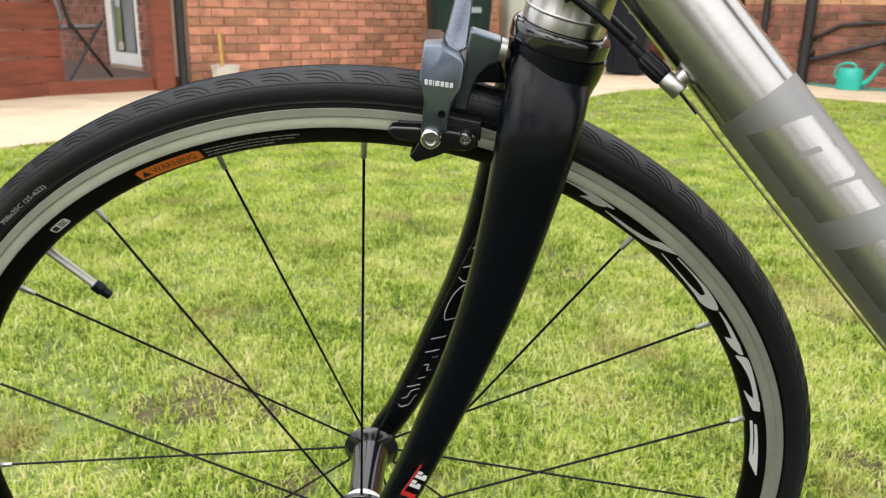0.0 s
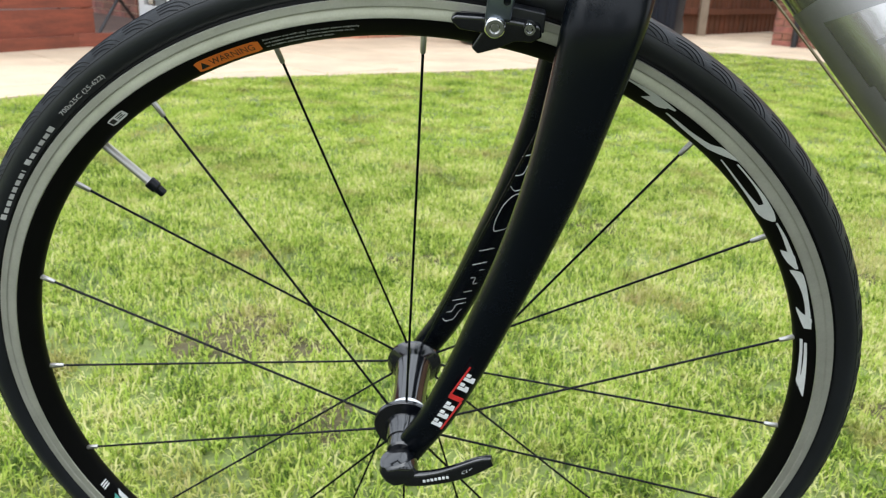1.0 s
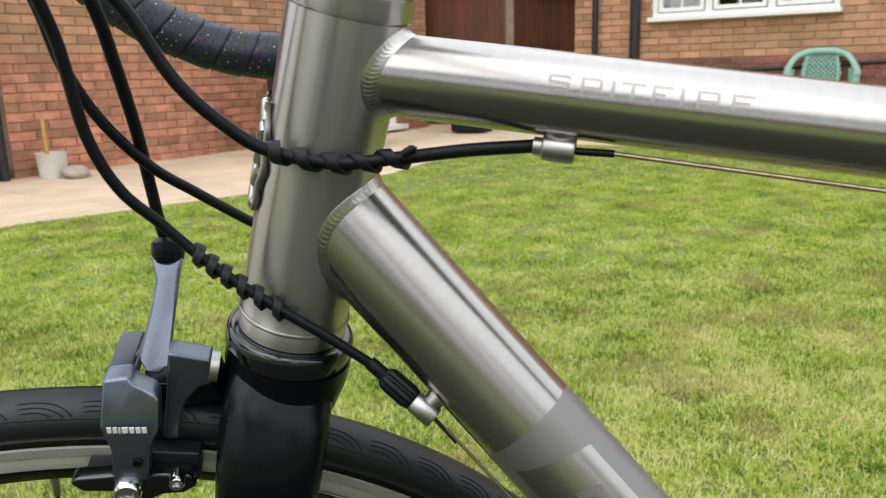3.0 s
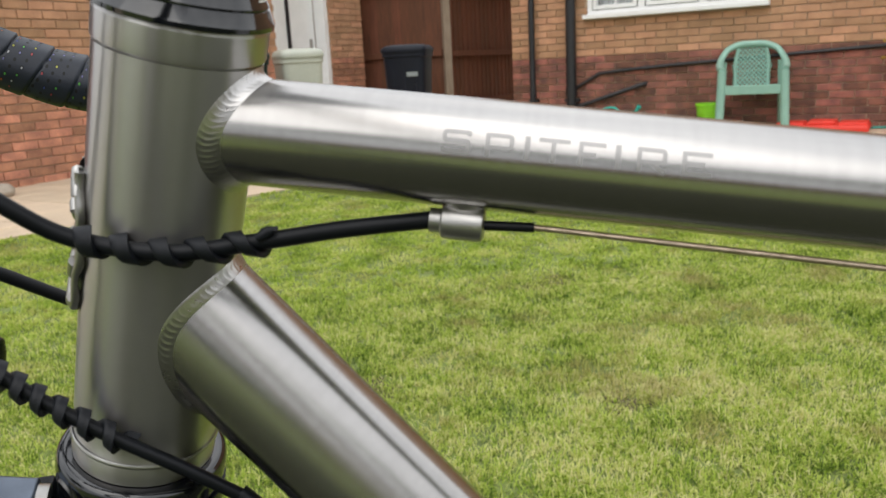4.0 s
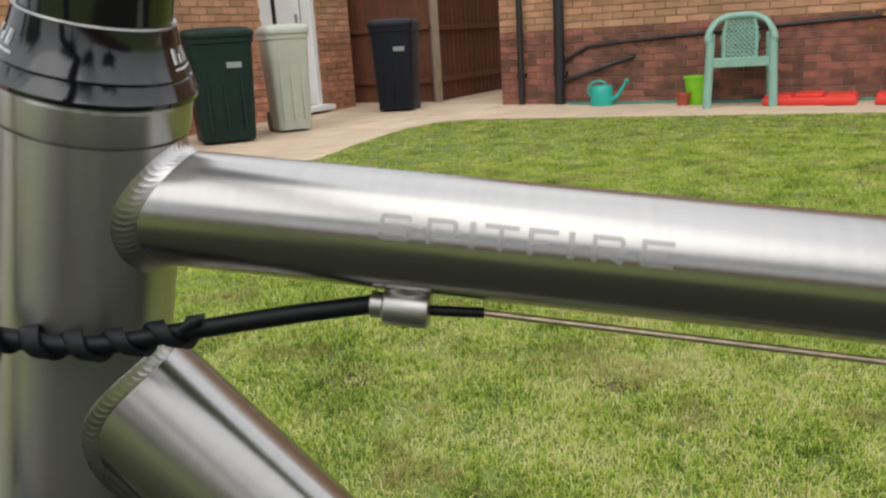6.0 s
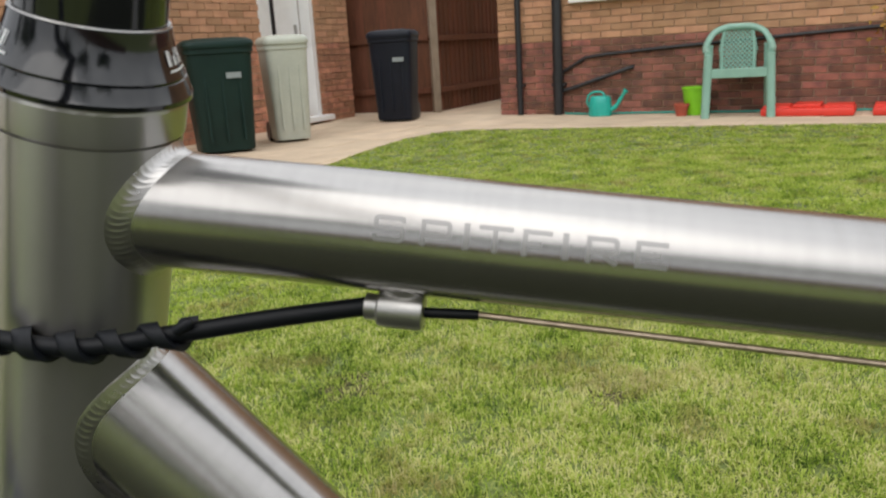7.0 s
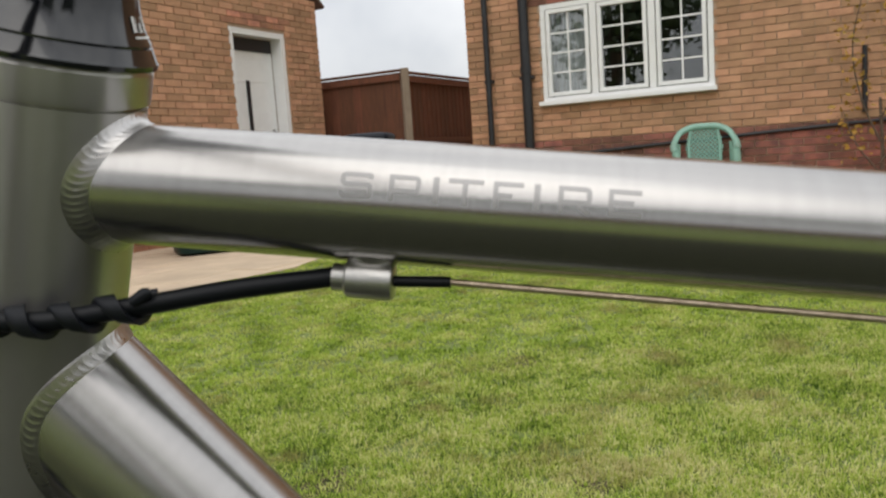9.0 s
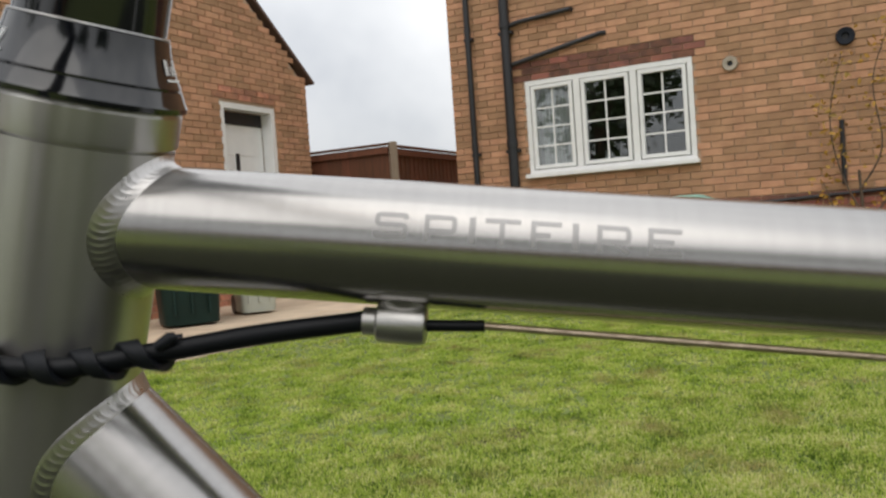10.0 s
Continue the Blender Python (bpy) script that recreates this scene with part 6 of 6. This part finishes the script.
# ---- wheelie bins ----
def wheelie_bin(m, w, d, h, material, label, lidmat=None, marked=False):
    root = thing("wheelie_bin", label, "bin", m, "wheelie bins")
    bm = bmesh.new()
    rings = []
    for z, f in ((0.03, 0.80), (0.05, 0.82), (h * 0.86, 0.98), (h * 0.87, 1.03), (h * 0.92, 1.03)):
        ring = []
        for k in range(24):
            a = 2 * math.pi * k / 24
            c, s = math.cos(a), math.sin(a)
            ring.append((w / 2 * f * math.copysign(abs(c) ** 0.3, c), d / 2 * f * math.copysign(abs(s) ** 0.3, s), z))
        rings.append(ring)
    grid_faces(bm, rings)
    part("body", bm, material, root, "", 40)
    bm = bmesh.new()
    rings = []
    for z, f in ((h * 0.915, 1.05), (h * 0.94, 1.07), (h * 0.965, 1.04), (h * 0.99, 0.9), (h, 0.6)):
        ring = []
        for k in range(24):
            a = 2 * math.pi * k / 24
            c, s = math.cos(a), math.sin(a)
            ring.append((w / 2 * f * math.copysign(abs(c) ** 0.3, c), d / 2 * f * math.copysign(abs(s) ** 0.3, s) - 0.01, z))
        rings.append(ring)
    grid_faces(bm, rings)
    part("lid", bm, lidmat or material, root, "", 40)
    part("handle", sweep([(-w * 0.4, d * 0.53, h * 0.93), (-w * 0.35, d * 0.62, h * 0.95), (w * 0.35, d * 0.62, h * 0.95), (w * 0.4, d * 0.53, h * 0.93)], 0.014, 10), material, root, "", 50)
    for sx in (-1, 1):
        part("wheel", sweep([(sx * w * 0.30, d * 0.42, 0.10), (sx * w * 0.30 + sx * 0.05, d * 0.42, 0.10)], 0.10, 24), BLACK_PIPE, root, "black rubber wheel", 40)
    for sx in (-0.25, 0.0, 0.25):
        part("rib", box(bmesh.new(), (sx * w, -d * 0.455, h * 0.42), (0.02, 0.02, h * 0.6), bevel=0.004), material, root)
    if marked:
        part("label_bar", box(bmesh.new(), (0.10, -d * 0.487, h * 0.68), (0.13, 0.012, 0.05)), FADED_INK, root, "faded pale label")
    return root


wheelie_bin(pose(0.04, 7.22, 0.01, 0, 0, 8), 0.60, 0.70, 1.02, BIN_GREEN, "dark green wheelie bin standing by the brick wall", marked=True)
wheelie_bin(pose(0.67, 7.68, 0.01, 0, 0, 10), 0.42, 0.46, 1.03, BIN_CREAM, "cream plastic bin beside the green bin")
wheelie_bin(pose(2.05, 9.02, 0.01, 0, 0, -24), 0.52, 0.56, 1.06, BIN_NAVY, "navy black wheelie bin by the timber fence", marked=True)


# ---- timber fence between the houses ----
def fence(name, p0, p1, h, label, board=0.125):
    p0, p1 = Vector((*p0, 0)), Vector((*p1, 0))
    d = (p1 - p0).normalized()
    ln = (p1 - p0).length
    board = ln / round(ln / board)
    root = thing(name, label, "fence", frame_of(p0, d, Vector((d.y, -d.x, 0))), "", "structure")
    me = None
    for k in range(round(ln / board)):
        if me is None:
            bm = bmesh.new()
            box(bm, (0, 0, h / 2), (board + 0.012, 0.016, h - 0.04), Matrix.Rotation(radians(4), 4, "Z"))
            ob = part("board", bm, FENCE_WOOD, root)
            me = ob.data
        else:
            ob = new("board", me)
            ob.parent = root
        ob.location = (board * (k + 0.5), 0, 0)
    for z in (0.3, h * 0.52, h - 0.08):
        part("rail", box(bmesh.new(), (ln / 2, -0.03, z), (ln, 0.04, 0.075), bevel=0.004), FENCE_WOOD, root)
    part("capping", box(bmesh.new(), (ln / 2, 0, h + 0.01), (ln, 0.075, 0.03), bevel=0.004), FENCE_WOOD, root)
    return root


fence("fence_side", (1.25, 11.18), (2.68, 9.80), 1.87, "brown stained close-boarded timber fence")
fence("fence_rear", (2.76, 9.82), (4.70, 11.85), 1.84, "brown stained close-boarded timber fence in shade")
pst = part("fence_post", box(bmesh.new(), (2.72, 9.76, 0.945), (0.10, 0.10, 1.91), bevel=0.008), POST)
tagged(pst, "weathered pale timber fence post", "post")


# ---- garden chair ----
def garden_chair(m):
    root = thing("garden_chair", "sage green moulded plastic garden armchair against the wall", "chair", m)
    D, SH = 0.50, 0.45
    bm = bmesh.new()
    rows = []
    for i in range(9):
        f = i / 8
        y = -D / 2 + D * f
        rows.append([(-0.24 + 0.48 * j / 8, y, SH - 0.02 * math.sin(math.pi * f) - 0.012 * math.sin(math.pi * j / 8) + (0.0 if i else -0.02)) for j in range(9)])
    grid_faces(bm, rows, False, False, False)
    bmesh.ops.solidify(bm, geom=bm.faces[:], thickness=0.018)
    part("seat", bm, CHAIR_GREEN, root, "", 40)
    # outer hoop of back and arms
    hoop = smooth_path([(-0.28, -0.24, 0.60), (-0.30, 0.00, 0.64), (-0.29, 0.17, 0.70), (-0.235, 0.24, 0.79), (-0.13, 0.27, 0.838), (0, 0.275, 0.845), (0.13, 0.27, 0.838), (0.235, 0.24, 0.79), (0.29, 0.17, 0.70), (0.30, 0.0, 0.64), (0.28, -0.24, 0.60)], 6)
    bm = bmesh.new()
    rings = []
    fr = frames_along(hoop)
    for p, (u, v) in zip(hoop, fr):
        rings.append([p + Vector((0, 0, 0.034)) * math.sin(a) + Vector((p.x, p.y, 0)).normalized() * (0.036 * math.cos(a)) for a in [2 * math.pi * j / 12 for j in range(12)]])
    grid_faces(bm, rings)
    part("arm_hoop", bm, CHAIR_GREEN, root, "", 50)
    # lattice back
    bm = bmesh.new()
    for k in range(-7, 8):
        for sgn in (-1, 1):
            p, q = [], 0
            pts = []
            for t in range(12):
                z = 0.44 + 0.38 * t / 11
                x = k * 0.042 + sgn * (t / 11 - 0.5) * 0.36
                half = 0.165 + 0.02 * math.sin(t / 11 * 3)
                if abs(x) < half:
                    pts.append(Vector((x, 0.215 + 0.06 * (t / 11), z)))
            if len(pts) > 1:
                sweep(pts, 0.0075, 6, bm)
    part("lattice_back", bm, CHAIR_GREEN, root, "", 50)
    for sx in (-1, 1):
        part("back_upright", sweep([(sx * 0.150, 0.21, 0.42), (sx * 0.155, 0.245, 0.65), (sx * 0.130, 0.27, 0.82)], [0.022, 0.018, 0.018], 8), CHAIR_GREEN, root, "", 50)
        for sy, top in ((-1, 0.60), (1, 0.68)):
            y = -0.23 if sy < 0 else 0.17
            bm = bmesh.new()
            rings = [[(sx * (0.275 + 0.02 * (1 - z / top)) + 0.040 * math.cos(a), y + sy * 0.05 * (1 - z / top) + 0.030 * math.sin(a), z) for a in [2 * math.pi * j / 10 for j in range(10)]] for z in (0, 0.2, 0.42, top)]
            part("leg", grid_faces(bm, rings), CHAIR_GREEN, root, "", 50)
    part("apron", box(bmesh.new(), (0, -0.245, SH - 0.03), (0.50, 0.02, 0.085), bevel=0.006), CHAIR_GREEN, root)
    return root


yawB = math.degrees(math.atan2(BD.y, BD.x))
spot = B0 + BD * 2.02 + BN * 0.36
garden_chair(pose(spot.x, spot.y, 0.012, 0, 0, -33))


# ---- watering can, pots, trays ----
def watering_can(m):
    root = thing("watering_can", "teal plastic watering can on the paving", "watering can", m)
    part("body", revolve([(0, 0), (0.115, 0), (0.123, 0.01), (0.120, 0.12), (0.114, 0.185), (0.098, 0.212), (0.05, 0.218), (0, 0.218)], 28, cap=False), CAN_TEAL, root, "", 40)
    part("spout", sweep(smooth_path([(0.09, 0, 0.05), (0.17, 0, 0.10), (0.23, 0, 0.19), (0.27, 0, 0.25)], 5), [0.026] * 6 + [0.020] * 5 + [0.016] * 5, 14), CAN_TEAL, root, "", 50)
    part("handle", sweep(smooth_path([(0.05, 0, 0.21), (0.02, 0, 0.252), (-0.06, 0, 0.258), (-0.125, 0, 0.225), (-0.148, 0, 0.15), (-0.105, 0, 0.08)], 6), 0.013, 10), CAN_TEAL, root, "", 50)
    part("rose_cup", sweep([(0.26, 0, 0.24), (0.285, 0, 0.27)], [0.018, 0.028], 16), CAN_TEAL, root, "", 50)
    return root


def at_b(s, out, z=0.011):
    q = B0 + BD * s + BN * out
    return pose(q.x, q.y, z, 0, 0, yawB)


watering_can(at_b(0.60, 0.26))
pot = part("bucket", revolve([(0, 0.0), (0.095, 0.0), (0.10, 0.01), (0.125, 0.26), (0.135, 0.262), (0.135, 0.285), (0.122, 0.285), (0.095, 0.02), (0, 0.02)], 32, cap=False), LIME, None, "", 40)
pot.matrix_world = at_b(1.60, 0.26)
tagged(pot, "lime green plastic bucket beside the chair", "bucket")
pot = part("flower_pot", revolve([(0, 0.0), (0.05, 0.0), (0.068, 0.10), (0.076, 0.10), (0.076, 0.13), (0.066, 0.13), (0.045, 0.02), (0, 0.02)], 28, cap=False), TERRACOTTA, None, "", 40)
pot.matrix_world = at_b(1.49, 0.38)
tagged(pot, "small red clay flower pot", "flower pot")
for s, w in ((2.66, 0.80), (3.55, 0.70), (4.35, 0.7)):
    bm = bmesh.new()
    box(bm, (0, 0, 0.04), (w, 0.42, 0.08), bevel=0.03)
    for k in range(3):
        box(bm, (-w / 2 + w * (k + 0.5) / 3, 0, 0.082 + 0.012 * (k % 2)), (w / 3.4, 0.34, 0.03), bevel=0.012)
    t = part("toy_tray", bm, RED_PLASTIC, None, "", 40)
    t.matrix_world = at_b(s, 0.34)
    tagged(t, "red moulded plastic tray lying by the wall", "tray", "red trays")
bk = part("bucket", revolve([(0, 0.0), (0.10, 0.0), (0.115, 0.19), (0.122, 0.20), (0.112, 0.20), (0.098, 0.02), (0, 0.02)], 28, cap=False), WHITE_PLASTIC, None, "", 40)
q = A0 + AD * 0.18 + AN * 0.22
bk.matrix_world = pose(q.x, q.y, 0.011)
tagged(bk, "dirty white plastic tub by the brick wall", "tub")
bm = bmesh.new()
bmesh.ops.create_icosphere(bm, subdivisions=3, radius=0.11)
for v in bm.verts:
    v.co *= 1 + 0.18 * noise.noise(v.co * 14)
    v.co.z = max(v.co.z * 0.55, -0.045)
stn = part("stone", bm, STONE, None, "", 60)
q = A0 + AD * 0.24 + AN * 0.44
stn.matrix_world = pose(q.x, q.y, 0.055)
tagged(stn, "flat grey stone on the paving", "stone")
q = A0 + AD * 0.16 + AN * 0.21
cane = part("cane", sweep([(q.x, q.y, 0.04), (q.x - 0.03, q.y + 0.06, 0.48)], 0.016, 10), CANE, None, "", 50)
tagged(cane, "short yellow wooden stick standing in the tub", "stick")

# ---- porch: deck, patio door, chair, red screen ----
deck = part("porch_floor", box(bmesh.new(), (2.12, -0.62, 0.055), (4.2, 1.10, 0.11), bevel=0.006), PORCH)
deck.matrix_world = FS
tagged(deck, "low paved porch floor with timber edge", "floor", kind="structure")
bm = box(bmesh.new(), (2.12, -1.187, 0.057), (4.26, 0.03, 0.114), bevel=0.004)
box(bm, (0.003, -0.62, 0.057), (0.03, 1.10, 0.114), bevel=0.004)
edge = part("porch_edge", bm, FENCE_RED)
edge.matrix_world = FS
tagged(edge, "red-brown timber edge of the porch floor", "edging", kind="structure")
bm = bmesh.new()
for a, b in (((0.985, 0.03, 1.16), (0.09, 0.04, 2.07)), ((1.60, 0.03, 1.16), (0.14, 0.04, 2.07)), ((1.28, 0.03, 0.185), (0.50, 0.04, 0.12)), ((1.28, 0.03, 2.15), (0.50, 0.04, 0.09))):
    box(bm, a, b, bevel=0.005)
pd = part("door_2", bm, UPVC)
pd.matrix_world = FS
tagged(pd, "white glazed patio door standing half open", "door", kind="structure")
part("pane", box(bmesh.new(), (1.45, 0.035, 1.18), (0.16, 0.008, 1.84)), GLASS, pd).visible_shadow = False
bm = bmesh.new()
grid_faces(bm, [[(1.34 + 0.20 * k / 24, 0.13 + 0.02 * math.sin(k * 1.4), z) for k in range(25)] for z in (0.2, 2.2)], False, False, False)
cur = part("curtain", bm, CURTAIN)
cur.matrix_world = FS
tagged(cur, "grey-beige curtain behind the patio door", "curtain")
mod = cur.modifiers.new("thickness", "SOLIDIFY")
mod.thickness = 0.004
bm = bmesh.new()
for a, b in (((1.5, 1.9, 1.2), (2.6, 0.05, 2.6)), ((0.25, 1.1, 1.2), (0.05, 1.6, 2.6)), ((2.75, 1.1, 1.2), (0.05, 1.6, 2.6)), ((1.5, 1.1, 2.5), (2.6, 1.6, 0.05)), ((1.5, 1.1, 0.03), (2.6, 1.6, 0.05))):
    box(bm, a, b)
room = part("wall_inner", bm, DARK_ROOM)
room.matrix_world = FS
tagged(room, "room behind the patio door, its darkness put in near-black walls", "room", kind="structure")
# unseen ceiling, reaching well past the floor to keep light off the porch
cover = part("porch_ceiling", box(bmesh.new(), (2.0, -1.05, 2.45), (4.6, 2.5, 0.10)), FENCE_RED)
cover.matrix_world = FS
tagged(cover, "timber porch ceiling, out of view, drawn out to deepen the porch shade", "ceiling", kind="structure")


def porch_chair(m):
    root = thing("patio_chair", "grey fabric patio chair with black legs on the porch", "chair", m)
    bm = bmesh.new()
    grid_faces(bm, [[(-0.23 + 0.46 * j / 6, -0.22 + 0.44 * i / 5, 0.42 - 0.03 * math.sin(math.pi * j / 6)) for j in range(7)] for i in range(6)], False, False, False)
    bmesh.ops.solidify(bm, geom=bm.faces[:], thickness=0.02)
    part("seat", bm, FABRIC_DARK, root, "", 40)
    bm = bmesh.new()
    grid_faces(bm, [[(-0.22 + 0.44 * j / 6, 0.22 + 0.16 * i / 5 + 0.02 * math.sin(math.pi * j / 6), 0.45 + 0.55 * i / 5) for j in range(7)] for i in range(6)], False, False, False)
    bmesh.ops.solidify(bm, geom=bm.faces[:], thickness=0.02)
    part("backrest", bm, FABRIC_DARK, root, "", 40)
    for sx in (-1, 1):
        for y0, y1 in ((-0.24, 0.20), (0.26, -0.18)):
            part("leg", sweep([(sx * 0.25, y0, 0), (sx * 0.25, y1, 0.45)], 0.012, 8), BLACK_PIPE, root, "", 50)
        part("armrest", box(bmesh.new(), (sx * 0.26, 0, 0.63), (0.04, 0.46, 0.02), bevel=0.006), BLACK_PIPE, root)
        part("back_post", sweep([(sx * 0.25, 0.18, 0.40), (sx * 0.25, 0.39, 1.02)], 0.012, 8), BLACK_PIPE, root, "", 50)
    return root


porch_chair(pose(-3.10, 5.80, 0.111, 0, 0, 165))
root = thing("timber_screen", "red-brown stained timber screen of wide boards beside the porch", "screen", frame_of(Vector((-2.98, 5.52, 0)), Vector((-0.45, -0.893, 0)), Vector((0.893, -0.45, 0))), "", "structure")
for k in range(9):
    part("board", box(bmesh.new(), (0.9, 0, 0.10 + k * 0.2 + 0.095), (1.8, 0.022, 0.192), bevel=0.003), FENCE_RED, root)
for x in (0.05, 0.95, 1.75):
    part("post", box(bmesh.new(), (x, 0.05, 0.98), (0.08, 0.07, 1.96), bevel=0.005), FENCE_RED, root)
part("base_rail", box(bmesh.new(), (0.9, -0.02, 0.055), (1.8, 0.06, 0.09), bevel=0.005), FENCE_RED, root)


# ---- twiggy climber with ochre leaves on the right-hand wall ----
def leafy(name, m, limbs, n, spread, size, leafmat, barkmat, label, category, seed):
    rng = random.Random(seed)
    root = thing(name, label, category, m)
    bm = bmesh.new()
    for pts, r0, r1 in limbs:
        p = smooth_path(pts, 5)
        sweep(p, [r0 + (r1 - r0) * i / (len(p) - 1) for i in range(len(p))], 7, bm)
    part("trunk", bm, barkmat, root, "", 60)
    bm = bmesh.new()
    tips = []
    for pts, r0, r1 in limbs[1:] if len(limbs) > 1 else limbs:
        p = smooth_path(pts, 6)
        tips += p[len(p) // 3:]
    for _ in range(n):
        c = rng.choice(tips) + Vector((rng.gauss(0, spread), rng.gauss(0, spread), rng.gauss(0, spread * 0.8)))
        s = size * rng.uniform(0.6, 1.4)
        mm = Matrix.Translation(c) @ Euler((rng.uniform(0, 6.3), rng.uniform(0, 6.3), rng.uniform(0, 6.3))).to_matrix().to_4x4()
        q = [mm @ Vector(v) * 1.0 for v in ((0, -s, 0), (s * 0.5, 0, s * 0.12), (0, s, 0), (-s * 0.5, 0, s * 0.12))]
        bm.faces.new([bm.verts.new(v) for v in q])
    part("crown", bm, leafmat, root)
    return root


leafy("climbing_shrub", at_b(3.55, 0.25, 0.0), [([(0, 0, 0), (0.02, 0.02, 0.5), (0.0, 0.05, 1.0)], 0.02, 0.012), ([(0, 0.02, 0.6), (-0.15, 0.0, 1.0), (-0.22, 0, 1.5), (-0.1, 0, 2.1)], 0.010, 0.004),
      ([(0, 0.03, 0.8), (0.2, 0, 1.2), (0.15, 0, 1.8), (0.3, 0, 2.3)], 0.010, 0.004), ([(0, 0, 0.4), (0.25, 0, 0.75), (0.5, 0, 0.95)], 0.012, 0.006), ([(0, 0, 0.3), (-0.2, 0, 0.6), (-0.3, 0.0, 0.9)], 0.010, 0.004)],
      340, 0.085, 0.030, LEAF_OCHRE, BARK, "thin twiggy shrub with ochre autumn leaves by the wall", "shrub", 11)

# ---- behind the viewer, out of view: added boundary fence, and trees that the panes mirror ----
fence("fence_garden", (12.0, -8.8), (-12.0, -9.4), 1.15, "added brown timber fence, unseen, closing the garden behind the viewer", 0.6)
for i, (x, y, h) in enumerate(((-4.5, -11.5, 7.0), (1.0, -13.0, 8.0), (-10.5, -1.5, 8.0), (-13.5, -5.0, 8.5), (6.0, -12.0, 6.0))):
    limbs = [([(0, 0, 0), (0.1, 0.0, h * 0.3), (0, 0.1, h * 0.62)], 0.22, 0.08)]
    rg = random.Random(40 + i)
    for k in range(11):
        a = rg.uniform(0, 6.28)
        z = h * rg.uniform(0.28, 0.6)
        rr = h * rg.uniform(0.16, 0.3)
        limbs.append(([(0, 0.05, z), (rr * 0.5 * math.cos(a), rr * 0.5 * math.sin(a), z + h * 0.12), (rr * math.cos(a), rr * math.sin(a), z + h * rg.uniform(0.14, 0.36))], 0.07, 0.02))
    leafy("garden_tree", pose(x, y, 0), limbs, 1500, h * 0.07, 0.16, LEAF_GREEN, BARK, "leafy garden tree behind the lawn", "tree", 60 + i)

# ---- pieces of the setting ----
slab_mesh = None
SL = 0.60
for i in range(-14, 22):
    for j in range(-10, 14):
        c = Vector((0.9, 7.2, 0)) + AD * (i * SL) + AN * (j * SL + (0.3 if i % 2 else 0))
        corners = [(c + AD * (sx * SL * 0.5) + AN * (sy * SL * 0.5)) for sx in (-1, 1) for sy in (-1, 1)]
        if not all(bool(inside(np.array([q.x]), np.array([q.y]), PAVE)[0]) for q in corners):
            continue
        if (c - A0).dot(AN) < -0.25 and (c - A0).dot(AD) > -0.6 or (c - B0).dot(BN) < -0.2 and (c - B0).dot(BD) > -0.9 or c.y > 13 or abs(c.x) > 7 or c.y < 2:
            continue
        if slab_mesh is None:
            bm = box(bmesh.new(), (0, 0, 0), (SL - 0.008, SL - 0.008, 0.016), bevel=0.0)
            bmesh.ops.bevel(bm, geom=[e for e in bm.edges if all(v.co.z > 0 for v in e.verts)], offset=0.003, segments=1, affect="EDGES")
            ob = part("slab", bm, PAVING, paving)
            slab_mesh = ob.data
        else:
            ob = new("slab", slab_mesh)
            ob.parent = paving
        ob.matrix_world = Matrix((AD, Vector((0, 0, 1)).cross(AD), Vector((0, 0, 1)))).transposed().to_4x4()
        ob.location = (c.x, c.y, 0.0065 + 0.0012 * math.sin(i * 7.1 + j * 3.3))
face_bricks(wall_a, spec_a, BRICK_ORANGE)
face_bricks(wall_b, spec_b)
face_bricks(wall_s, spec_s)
